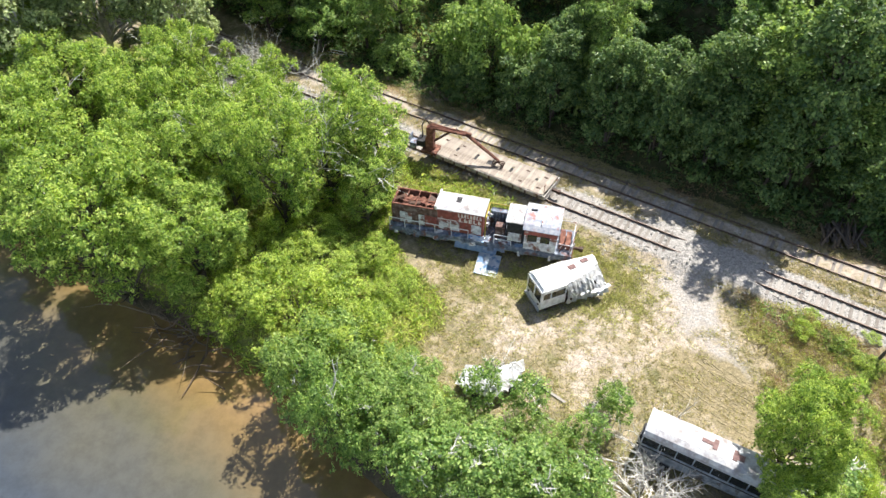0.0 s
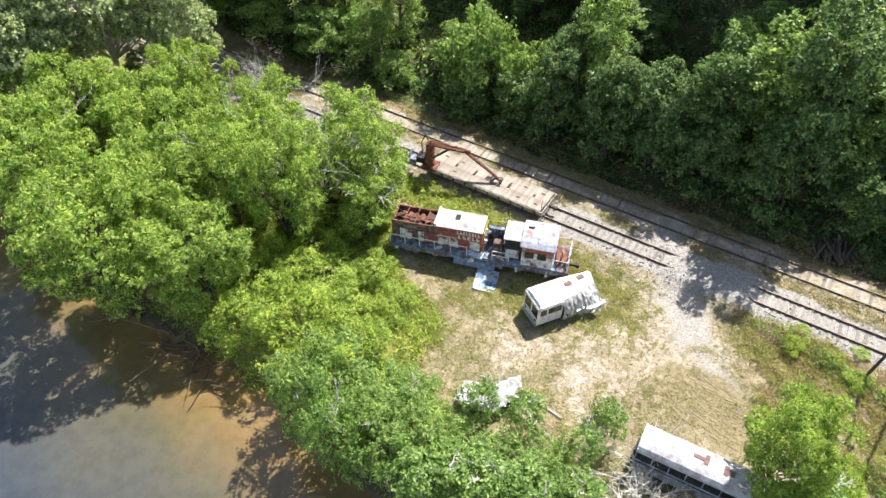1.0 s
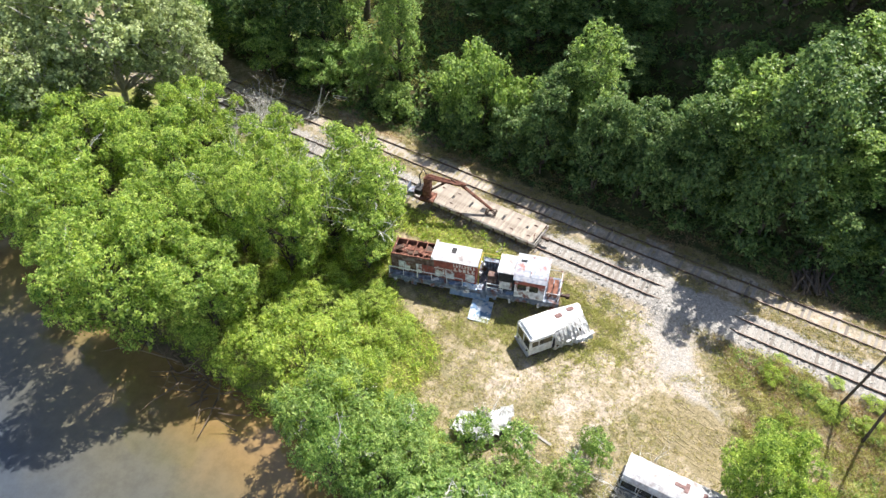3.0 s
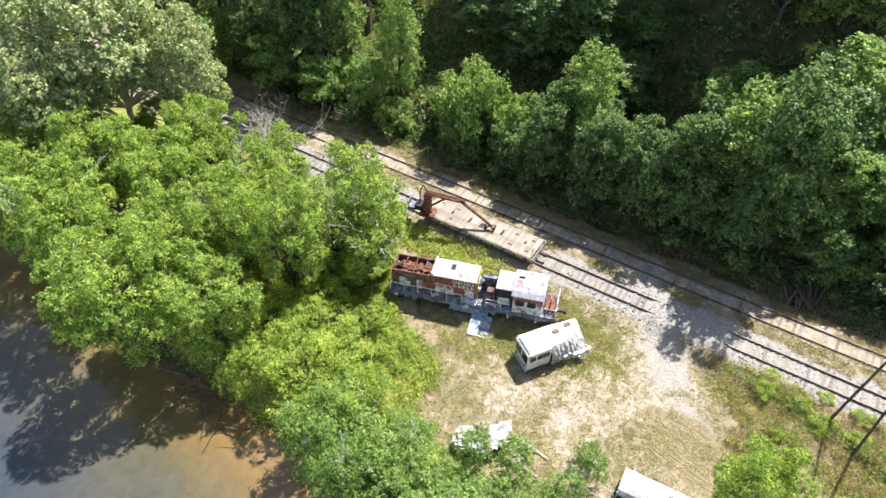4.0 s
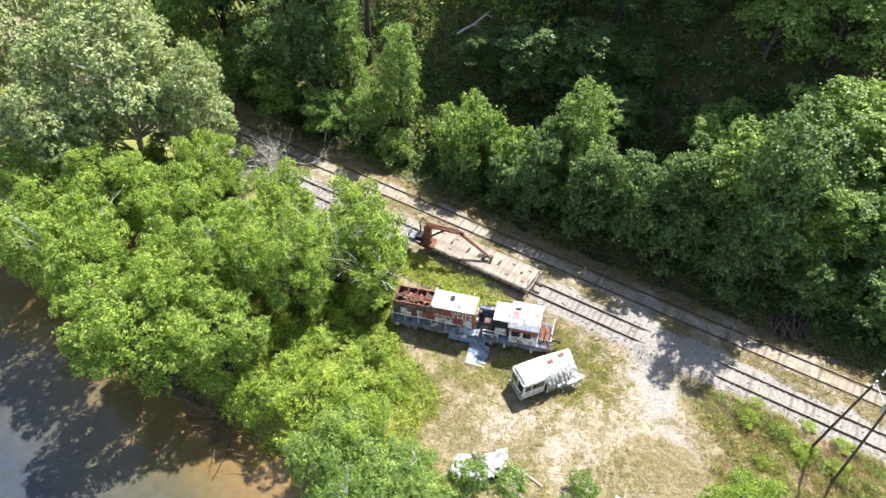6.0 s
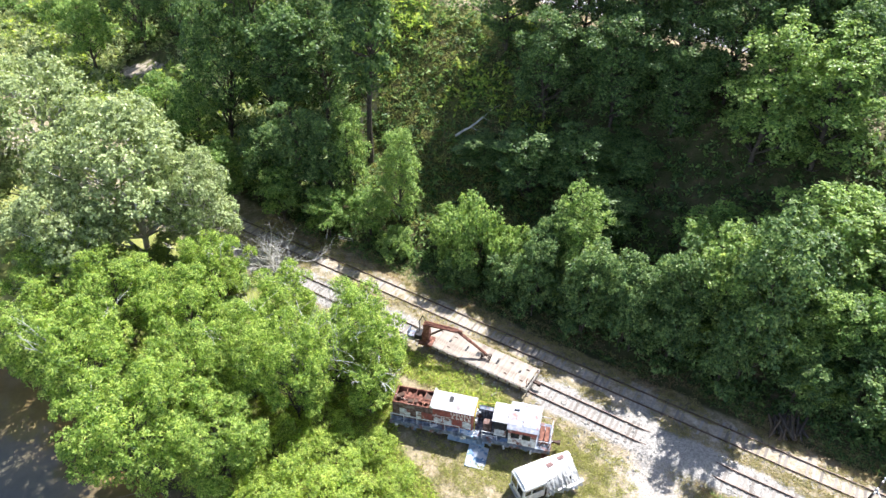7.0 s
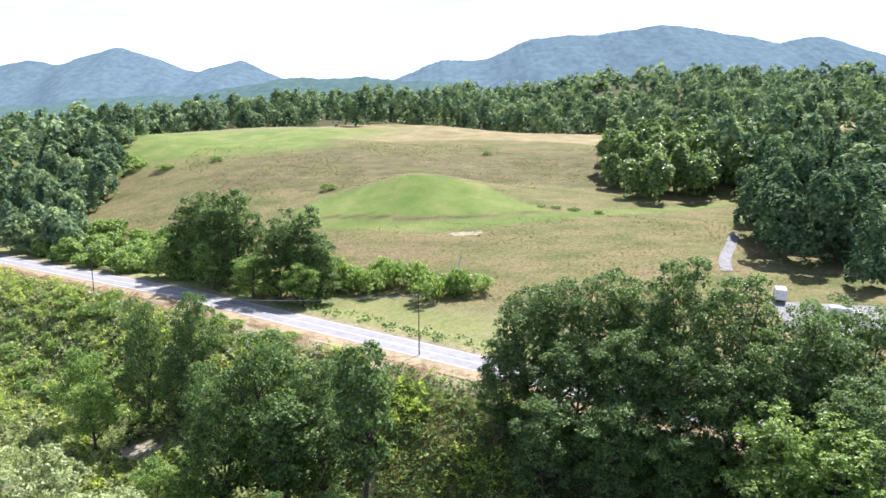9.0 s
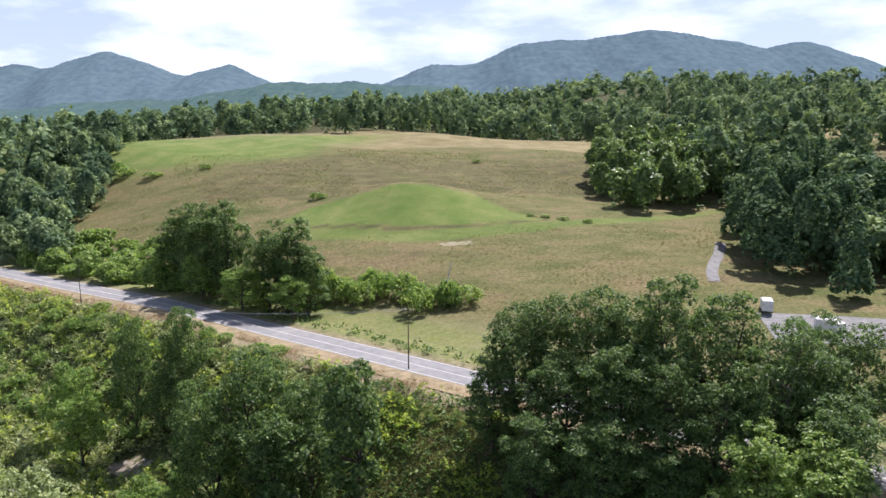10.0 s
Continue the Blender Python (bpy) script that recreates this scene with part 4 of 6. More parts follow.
# ---- derelict locomotive ----
def make_locomotive():
    m = pose(3.1, 38.65, 0.0, 0, 0, -14.0)
    ob = thing("locomotive", m, "derelict red and white diesel switcher locomotive with stripped hood", "locomotive")
    # frame and walkway
    bm = new_box(-7.2, 7.0, -1.42, 1.42, 1.12, 1.3, 0.02)
    part("walkway", bm, SILL, ob, "grimy blue-grey walkway deck")
    for y0, y1 in ((-1.46, -1.40), (1.40, 1.46)):
        part("side_sill", new_box(-7.2, 7.0, y0, y1, 0.84, 1.14, 0.01), SILL, ob, "grimy blue-grey side sill")
    part("underframe", new_box(-6.6, 6.4, -0.9, 0.9, 0.6, 1.12), BLACK, ob)
    part("fuel_tank", prism(bmesh.new(), [(-1.2, 0.3), (1.2, 0.3), (1.35, 0.55), (1.35, 1.0), (-1.35, 1.0), (-1.35, 0.55)], -1.6, 1.7), BLUE, ob, "faded blue tank")
    # long hood, stripped open at its far end
    for y0, y1 in ((-0.92, -0.86), (0.86, 0.92)):
        part("hood_side", new_box(-7.0, -3.4, y0, y1, 1.3, 3.25, 0.01), HOOD if y0 < 0 else RUST, ob)
    part("hood_end", new_box(-7.04, -6.98, -0.92, 0.92, 1.3, 3.2, 0.01), RUST, ob)
    bm = new_box(-6.7, -3.6, -0.5, 0.5, 1.3, 2.75, 0.06)
    for i in range(6):
        x = -6.5 + i * 0.5
        box(bm, x, x + 0.3, -0.62, -0.3, 2.6, 3.0, 0.05)
        box(bm, x, x + 0.3, 0.3, 0.62, 2.6, 3.0, 0.05)
    rod(bm, (-6.7, 0, 3.0), (-3.6, 0.05, 3.05), 0.13, 8)
    part("engine", bm, RUST, ob, "rusted diesel engine left open to the sky")
    for i in range(5):
        x = -6.9 + i * 0.85
        part("roof_rib", rods([((x, -0.9, 3.22), (x, 0.9, 3.26))], 0.04, 5), RUST, ob)
    for y in (-0.89, 0.89):
        part("hood_rail", new_box(-7.0, -3.4, y - 0.05, y + 0.05, 3.2, 3.3, 0.01), RUST, ob)
    # covers thrown back over the open engine
    for i in range(8):
        r = random.Random(40 + i)
        part("engine_cover", box(bmesh.new(), -0.42, 0.42, -0.3, 0.3, 0, 0.03, 0.006, pose(-6.6 + 0.43 * i, r.uniform(-0.35, 0.35), r.uniform(3.02, 3.18), r.uniform(-24, 24), r.uniform(-22, 22), r.uniform(-30, 30))), RUST if i % 3 else RUST_DARK, ob, "loose rusted engine cover")
    # door panels along the side
    for i in range(7):
        x = -6.9 + i * 0.5
        part("hood_door", new_box(x, x + 0.46, -0.945, -0.92, 1.5, 2.5 + 0.05 * (i % 2), 0.008), SIDE_GREY if i in (1, 2, 4) else HOOD if i in (0, 3) else RED, ob)
    # white-roofed hood section
    part("hood_body", new_box(-3.4, 0.15, -0.92, 0.92, 1.3, 3.45, 0.02), RED, ob, "faded red hood side with pale lettering")
    roof = prism(bmesh.new(), [(-1.02, 3.45), (1.02, 3.45), (1.02, 3.52), (0.6, 3.66), (-0.6, 3.66), (-1.02, 3.52)], -3.5, 0.25)
    hood_roof = part("hood_roof", roof, ROOF_WHITE, ob, "chalky white roof panel")
    part("hatch", new_box(-2.15, -1.75, -0.12, 0.5, 3.66, 3.69, 0.01), BLACK, hood_roof)
    part("roof_strip", new_box(-3.62, -3.44, -1.05, 1.05, 3.4, 3.74, 0.03), ROOF_WHITE, hood_roof)
    for i in range(4):
        x = -3.3 + i * 0.85
        part("hood_door", new_box(x, x + 0.78, -0.945, -0.92, 1.45, 2.35, 0.008), SIDE_GREY if i != 2 else RED, ob)
    # two lines of pale lettering as plain bars
    for row, (z, count, step) in enumerate(((2.92, 8, 0.235), (2.46, 5, 0.36))):
        for i in range(count):
            x = -1.78 + 0.1 * row + i * step
            bm = new_box(x, x + step * 0.3, -0.934, -0.921, z, z + 0.36)
            for k in range(1 + i % 3):
                box(bm, x + step * 0.3, x + step * 0.68, -0.934, -0.921, z + 0.14 * k, z + 0.08 + 0.14 * k)
            part("lettering", bm, CREAM, ob)
    part("stripe", new_box(-3.38, -1.9, -0.932, -0.921, 2.42, 2.5), CREAM, ob)
    # open gap with radiator core and frames
    bm = new_box(0.5, 1.75, 0.3, 0.75, 1.3, 3.0, 0.02)
    part("radiator", bm, SILL, ob, "dark blue-grey radiator core")
    for i in range(5):
        part("radiator_fin", new_box(0.55 + i * 0.25, 0.6 + i * 0.25, 0.22, 0.3, 1.35, 2.95), BLACK, ob)
    part("gap_frame", rods([((0.32, -0.85, 1.3), (0.32, -0.85, 3.3)), ((0.32, 0.85, 1.3), (0.32, 0.85, 3.3)), ((0.32, -0.85, 3.3), (0.32, 0.85, 3.3)), ((0.32, 0.85, 3.3), (1.9, 0.85, 3.25))], 0.05, 5), YELLOW, ob, "dull yellow steel frame")
    part("blower", new_box(1.05, 1.8, -0.8, -0.2, 1.3, 2.5, 0.05), HOOD, ob, "sooty brown blower housing")
    for i in range(9):
        r = random.Random(i)
        bm = bmesh.new()
        p = Vector((r.uniform(0.25, 0.7), r.uniform(-0.9, 0.6), r.uniform(1.4, 3.0)))
        box(bm, -0.14, 0.14, -0.1, 0.1, -0.12, 0.12, 0.02, Matrix.Translation(p) @ Euler((r.uniform(0, 3), r.uniform(0, 3), 0)).to_matrix().to_4x4())
        part("loose_fitting", bm, SIDE_GREY if i % 2 else RUST_DARK, ob)
    # short white box in front of the cab
    part("equipment_box", new_box(1.95, 3.25, -0.95, 0.95, 1.3, 3.35, 0.03), BLACK, ob)
    part("box_roof", prism(bmesh.new(), [(-1.05, 3.35), (1.05, 3.35), (1.05, 3.43), (0.7, 3.52), (-0.7, 3.52), (-1.05, 3.43)], 1.85, 3.3), ROOF_WHITE, ob, "chalky white roof panel")
    part("box_door", new_box(2.05, 3.1, -0.975, -0.95, 1.45, 2.3, 0.01), SIDE_GREY, ob)
    # cab
    cab = part("cab", new_box(3.35, 5.75, -1.4, 1.4, 1.3, 3.3, 0.03), SIDE_GREY, ob, "peeling grey and red cab")
    part("cab_band", new_box(3.33, 5.77, -1.42, 1.42, 2.75, 3.3, 0.01), RED, cab)
    for y in (-1.43, 1.41):
        for x in (3.6, 4.55):
            part("cab_window", new_box(x, x + 0.7, y, y + 0.02, 2.2, 2.85), GLASS, cab)
    for y in (-1.1, 0.3):
        part("cab_window", new_box(5.76, 5.785, y, y + 0.8, 2.2, 2.85), GLASS, cab)
    part("cab_roof", prism(bmesh.new(), [(-1.52, 3.3), (1.52, 3.3), (1.52, 3.36), (1.15, 3.6), (0.5, 3.74), (-0.5, 3.74), (-1.15, 3.6), (-1.52, 3.36)], 3.2, 5.9), ROOF_CAB, ob, "blistered blue and rust-red cab roof")
    part("roof_seam", new_box(4.5, 4.56, -1.1, 1.1, 3.6, 3.76), SIDE_GREY, ob)
    part("horn", rods([((3.6, 0.3, 3.75), (4.0, 0.3, 3.86)), ((3.6, 0.3, 3.7), (3.6, 0.3, 3.86))], 0.06, 8), BLACK, ob)
    # end platform
    for y in (-1.3, 1.3):
        part("end_post", rods([((6.95, y, 1.25), (6.95, y, 2.3)), ((5.85, y, 2.3), (6.95, y, 2.3))], 0.03, 5), SIDE_GREY, ob)
    part("end_rail", rods([((6.95, -1.3, 2.3), (6.95, 1.3, 2.3)), ((6.95, -1.3, 1.8), (6.95, 1.3, 1.8))], 0.03, 5), SIDE_GREY, ob)
    part("end_sheet", new_box(7.0, 7.06, -1.42, 1.42, 0.7, 1.35, 0.01), RUST, ob)
    bm = new_box(7.05, 7.6, -0.1, 0.1, 0.75, 0.98, 0.03)
    box(bm, 7.5, 7.8, -0.17, 0.17, 0.7, 1.03, 0.05)
    part("coupler", bm, RUST_DARK, ob)
    for x in (5.95, 6.4):
        part("battery_box", new_box(x, x + 0.38, -0.8, 0.8, 1.3, 1.75, 0.03), RUST, ob)
    for i in range(3):
        part("step", new_box(6.35, 6.9, -1.5, -1.2, 0.35 + 0.28 * i, 0.39 + 0.28 * i, 0.005), RUST, ob)
    # handrail along the walkway
    pairs = [((x, -1.36, 1.3), (x, -1.36, 2.15)) for x in (-7.1, -5.9, -4.7, -3.5, -2.2, -0.9)]
    for p, q in pairs:
        part("rail_post", rods([(p, q)], 0.034, 5), PORCELAIN, ob)
    part("handrail", rods([((-7.1, -1.36, 2.15), (-0.9, -1.36, 2.13))], 0.036, 5), PORCELAIN, ob)
    part("handrail", rods([((-7.1, 1.36, 2.15), (3.0, 1.36, 2.15))], 0.028, 5), SIDE_GREY, ob)
    part("hanging_rail", rods([((1.1, -1.36, 1.3), (1.1, -1.36, 2.2)), ((1.1, -1.36, 2.2), (2.4, -1.36, 2.2)), ((2.4, -1.36, 2.2), (2.4, -1.36, 1.0)), ((1.1, -1.36, 1.75), (2.4, -1.36, 1.75))], 0.036, 5), PORCELAIN, ob)
    for p, q in (((0.3, -1.3, 1.3), (1.0, -1.2, 2.4)), ((-0.4, -1.36, 1.35), (-0.6, -1.45, 2.0))):
        part("bent_rail", rods([(p, q)], 0.025, 5), SIDE_GREY, ob)
    # fallen side plates leaning on the sill
    part("fallen_plate", box(bmesh.new(), -2.0, 1.3, -0.03, 0.03, 0, 0.72, 0.01, pose(0.1, -1.6, 0.3, -18, 2, 0)), BLUE, ob, "fallen faded blue side plate")
    part("loose_plate", box(bmesh.new(), -0.6, 0.7, -0.5, 0.0, 0, 0.02, 0, pose(-0.3, -0.95, 1.34, 8, 0, -6)), SHEET, ob, "loose white sheet on the walkway")
    # rags of plate and pipe hanging from the sill
    rr = random.Random(77)
    for i in range(13):
        x = -6.8 + 1.05 * i + rr.uniform(-0.4, 0.4)
        w, h = rr.uniform(0.06, 0.3), rr.uniform(0.12, 0.4)
        part("hanging_plate", box(bmesh.new(), -w, w, -0.012, 0.012, -h, 0.05, 0.004, pose(x, -1.5 - rr.uniform(0, 0.08), 1.0, rr.uniform(-22, -4), rr.uniform(-14, 14), rr.uniform(-10, 10))), (SIDE_GREY, SILL, SILL)[i % 3], ob, "torn hanging plate")
    for i in range(7):
        x = 5.9 + rr.uniform(0, 1.1)
        y = rr.uniform(-1.4, 1.2)
        part("bent_bar", rods([((x, y, 1.3), (x + rr.uniform(-0.4, 0.4), y + rr.uniform(-0.4, 0.4), rr.uniform(1.9, 2.9)))], 0.04, 5), (SIDE_GREY, RUST)[i % 2], ob)
    for i in range(6):
        x = -3.2 + 1.55 * i + rr.uniform(-0.3, 0.3)
        part("loose_plate", box(bmesh.new(), -0.3, 0.3, -0.15, 0.15, 0, 0.02, 0.004, pose(x, -1.2 + rr.uniform(-0.1, 0.1), 1.33, rr.uniform(-8, 8), rr.uniform(-8, 8), rr.uniform(-40, 40))), (SIDE_GREY, BLUE, SHEET)[i % 3], ob, "loose plate on the walkway")
    # trucks
    for x in (-4.6, 4.4):
        for dx in (-1.15, 1.15):
            bm = bmesh.new()
            for y in (-0.75, 0.75):
                rod(bm, (x + dx, y - 0.07, 0.5), (x + dx, y + 0.07, 0.5), 0.5, 20)
            rod(bm, (x + dx, -0.85, 0.5), (x + dx, 0.85, 0.5), 0.09, 8)
            part("wheelset", bm, RUST_DARK, ob)
        for y in (-1.15, 1.03):
            bm = new_box(x - 1.7, x + 1.7, y, y + 0.12, 0.42, 0.72, 0.05)
            for dx in (-1.15, 1.15):
                box(bm, x + dx - 0.2, x + dx + 0.2, y - 0.06, y + 0.1, 0.32, 0.68, 0.03)
            part("truck_side", bm, SILL if y < 0 else RUST_DARK, ob)
    return ob


make_locomotive()


# ---- wrecked caravan, bus, sheet and debris ----
def make_caravan():
    m = pose(8.85, 33.2, 0.0, 0, 0, 23.0) @ Matrix.Diagonal((1, 1, 0.9, 1))
    ob = thing("motorhome", m, "wrecked white motorhome with crushed rear flank and rusted roof vents", "motorhome")
    L, W = 2.5, 1.04
    near = -W
    part("floor_pan", new_box(-L, L + 0.3, -W, W, 0.35, 0.5, 0.02), RUST_DARK, ob)
    bm = prism(bmesh.new(), [(W, 0.45), (W + 0.03, 1.4), (W - 0.03, 2.6), (W - 0.09, 2.6), (W - 0.05, 1.4), (W - 0.06, 0.45)], -L, 0.2)
    part("far_wall", bm, SHELL, ob)
    part("far_wall", new_box(0.2, L, W - 0.06, W, 0.45, 1.95, 0.01), SHELL, ob)
    bm = bmesh.new()
    outline = [(-W - 0.02, 2.48), (-W + 0.1, 2.6), (-0.6, 2.68), (0.6, 2.68), (W - 0.1, 2.6), (W + 0.02, 2.48)]
    xs = [-L - 0.05, -L + 0.25, -1.2, 0.3, 1.6, L - 0.1, L + 0.2]
    rng = random.Random(7)
    rows = []
    for i, x in enumerate(xs):
        narrow = 1.0 if x < -0.2 else 1.0 - 0.2 * (x + 0.2)
        row = []
        for y, z in outline:
            yy = y if y > 0 else (W - (W - y) * narrow)
            dz = -0.22 if i == 0 else -0.16 * max(0, x - 0.2) * (1.3 if y < 0 else 0.8)
            row.append(bm.verts.new((x, yy, z + dz + (0.05 * rng.uniform(-1, 1) if x > 0.5 else 0))))
        rows.append(row)
    for a, b in zip(rows, rows[1:]):
        for j in range(len(a) - 1):
            bm.faces.new((a[j], a[j + 1], b[j + 1], b[j]))
    under = [[bm.verts.new(v.co - Vector((0, 0, 0.05))) for v in row] for row in rows]
    for a, b in zip(under, under[1:]):
        for j in range(len(a) - 1):
            bm.faces.new((a[j], b[j], b[j + 1], a[j + 1]))
    for k in (0, -1):
        for j in range(len(outline) - 1):
            bm.faces.new((rows[k][j], rows[k][j + 1], under[k][j + 1], under[k][j]))
    for j in (0, -1):
        for i in range(len(xs) - 1):
            bm.faces.new((rows[i][j], rows[i + 1][j], under[i + 1][j], under[i][j]))
    roof = part("roof", bm, SHELL, ob, "white roof with rusted patches")
    for x, y, a, b in ((0.45, 0.2, 0.3, 0.2), (1.7, 0.55, 0.32, 0.18)):
        part("roof_vent", box(bmesh.new(), -a, a, -b, b, 0, 0.05, 0.015, pose(x, y, 2.7 - 0.14 * max(0, x - 0.2), 0, 8 if x > 1 else 4, 8)), PATCH, roof, "rusted vent patch")
    part("roof_strip", new_box(-L + 0.1, -L + 0.16, -0.9, 0.9, 2.62, 2.72), SHELL, roof)
    # near flank: whole at the front, crushed behind
    part("near_wall", new_box(-L, -0.55, near, near + 0.06, 0.45, 1.45, 0.01), SHELL, ob)
    part("near_wall", new_box(-L, -0.55, near, near + 0.06, 2.15, 2.5, 0.01), SHELL, ob)
    for x in (-L, -1.85, -0.65):
        part("window_post", new_box(x, x + 0.1, near, near + 0.06, 1.45, 2.15, 0.01), SHELL, ob)
    for x in (-L + 0.1, -1.75):
        part("side_window", new_box(x, x + 1.0 if x < -2 else x + 1.1, near + 0.02, near + 0.04, 1.45, 2.15), GLASS, ob)
    bm = bmesh.new()
    rng = random.Random(3)
    cols, deep = 25, 9
    grid = []
    for i in range(cols):
        t = i / (cols - 1)
        x = -0.6 + 3.3 * t
        narrow = 1.0 if x < -0.2 else 1.0 - 0.2 * (x + 0.2)
        top, foot = Vector((x, W - 2 * W * narrow, 2.5 - 0.2 * max(0, x - 0.2))), Vector((x + 0.1, near - 0.12 - 0.45 * t, 0.3 + 0.25 * t))
        fold = rng.uniform(-0.13, 0.13)
        col = []
        for k in range(deep):
            q = top.lerp(foot, k / (deep - 1))
            belly = 0.22 * math.sin(math.pi * k / (deep - 1)) * (1 - 0.5 * t)
            col.append(bm.verts.new(q + Vector((rng.uniform(-0.03, 0.03), -belly - (fold + rng.uniform(-0.06, 0.06)) * min(1, k / 2), 0.4 * belly + rng.uniform(-0.07, 0.07) * min(1, k / 2)))))
        grid.append(col)
    for a, b in zip(grid, grid[1:]):
        for k in range(deep - 1):
            if rng.random() > 0.015:
                bm.faces.new((a[k], b[k], b[k + 1], a[k + 1]))
    bmesh.ops.solidify(bm, geom=bm.faces[:], thickness=0.03)
    part("crushed_panel", bm, SHELL, ob, "buckled white side panel")
    for i in range(7):
        t = rng.uniform(0.35, 1.0)
        part("torn_strip", box(bmesh.new(), -rng.uniform(0.35, 0.9), rng.uniform(0.35, 0.8), -0.07, 0.07, 0, 0.03, 0.008, pose(-0.2 + 2.8 * t, near - 0.05 - 0.35 * t + rng.uniform(-0.1, 0.35), 0.75 + rng.uniform(0, 0.7), rng.uniform(10, 40), rng.uniform(-14, 10), rng.uniform(-4, 22))), SHELL if i % 3 else GALV, ob, "torn white trim strip")
    # front end
    part("front_lower", new_box(-L - 0.08, -L, -W, W, 0.4, 1.1, 0.03), SHELL, ob)
    part("windscreen", box(bmesh.new(), -0.03, 0.03, -W + 0.12, W - 0.12, 0, 1.15, 0.005, pose(-L - 0.04, 0, 1.1, 0, 3, 0)), GLASS, ob, "dark empty windscreen")
    for y in (-W, -0.08, W - 0.12):
        part("screen_post", new_box(-L - 0.09, -L + 0.02, y, y + 0.12, 1.05, 2.4, 0.02), SHELL, ob)
    part("front_cap", new_box(-L - 0.09, -L + 0.04, -W, W, 2.2, 2.45, 0.03), SHELL, ob)
    for y in (-0.8, 0.6):
        part("headlight", rods([((-L - 0.13, y + 0.1, 0.8), (-L - 0.07, y + 0.1, 0.8))], 0.1, 10), INSIDE, ob)
    part("bumper", new_box(-L - 0.25, -L - 0.1, -W, W, 0.3, 0.5, 0.03), GALV, ob)
    part("rear_wall", new_box(L - 0.05, L + 0.05, -0.25, W, 0.45, 1.8, 0.03), SHELL, ob)
    part("interior", new_box(-0.4, L - 0.1, -0.6, W - 0.1, 0.5, 1.2, 0.03), INSIDE, ob)
    for x in (-1.9, 1.7):
        for y in (-0.95, 0.75):
            bm = rod(bmesh.new(), (x, y, 0.34), (x, y + 0.2, 0.34), 0.36, 18)
            part("wheel", bm, BLACK, ob)
    return ob


make_caravan()


def make_bus():
    m = pose(16.15, 18.95, 0.0, 0, 0, -29.0)
    ob = thing("bus", m, "abandoned white bus with rust-blistered roof and dark windows", "bus")
    L, W = 4.6, 1.02
    part("lower_body", new_box(-L, L, -W, W, 0.45, 1.5, 0.04), BUS_SIDE, ob, "grimy lower body, blue-grey painted in for shade")
    part("roof", prism(bmesh.new(), [(-W, 2.3), (-W + 0.02, 2.5), (-W + 0.18, 2.72), (-0.5, 2.86), (0.5, 2.86), (W - 0.18, 2.72), (W - 0.02, 2.5), (W, 2.3)], -L - 0.02, L + 0.02), ROOF_WHITE, ob, "chalky white roof with rust patches")
    for y in (-W + 0.03, W - 0.06):
        part("window_band", new_box(-L + 0.05, L - 0.05, y, y + 0.03, 1.55, 2.3), GLASS, ob)
    for i in range(10):
        x = -L + i * (2 * L - 0.1) / 9
        for y in (-W, W - 0.07):
            part("window_post", new_box(x, x + 0.07, y, y + 0.06, 1.5, 2.32, 0.01), BUS_SIDE, ob)
    for y in (-W - 0.02, W - 0.02):
        part("rub_rail", new_box(-L, L, y, y + 0.04, 1.28, 1.38, 0.01), BLACK, ob)
    for x in (-L, L - 0.06):
        part("end_wall", new_box(x, x + 0.06, -W + 0.02, W - 0.02, 1.5, 2.6, 0.01), SHELL, ob)
        part("end_window", new_box(x - 0.01, x + 0.07, -0.85, 0.85, 1.7, 2.3, 0.01), GLASS, ob)
    for x, y, a, b in ((-1.15, 0.1, 0.42, 0.13), (0.55, -0.05, 0.3, 0.2), (2.9, 0.1, 0.4, 0.16)):
        part("roof_hatch", box(bmesh.new(), -a, a, -b, b, 0, 0.045, 0.012, pose(x, y, 2.85)), PATCH, ob, "rust-red hatch patch")
        part("roof_hatch", box(bmesh.new(), -0.13, 0.13, -0.34, 0.34, 0, 0.05, 0.012, pose(x + (0.36 if x < 0 else -0.2), y + 0.02, 2.85)), PATCH, ob)
    for x in (-3.0, 2.9):
        for y in (-0.98, 0.74):
            part("wheel", rod(bmesh.new(), (x, y, 0.42), (x, y + 0.24, 0.42), 0.45, 20), BLACK, ob)
    part("bumper", new_box(-L - 0.15, -L, -W, W, 0.45, 0.7, 0.03), BLACK, ob)
    return ob


make_bus()


def wavy_sheet(w, h, seed, amp, n=9, thick=0.015):
    rng = np.random.default_rng(seed)
    bm = bmesh.new()
    ph = rng.uniform(0, 6, 4)
    g = [[bm.verts.new((w * (i / (n - 1) - 0.5), h * (j / (n - 1) - 0.5), amp * (math.sin(i * 0.9 + ph[0] + j * 0.5) + 0.6 * math.sin(j * 1.3 + ph[1] - i * 0.7) + rng.uniform(-0.3, 0.3)))) for j in range(n)] for i in range(n)]
    for i in range(n - 1):
        for j in range(n - 1):
            bm.faces.new((g[i][j], g[i + 1][j], g[i + 1][j + 1], g[i][j + 1]))
    bmesh.ops.solidify(bm, geom=bm.faces[:], thickness=thick)
    return bm


def make_sheet():
    ob = thing("fallen_sheet", pose(3.4, 35.9, 0.14, 6, 4, -14), "blotched white and blue metal sheet lying in the grass", "metal sheet")
    part("sheet", wavy_sheet(1.75, 2.1, 3, 0.02), SHEET, ob)
    part("edge_flange", new_box(-0.88, 0.88, -1.07, -1.03, -0.02, 0.08), SHEET, ob)


make_sheet()


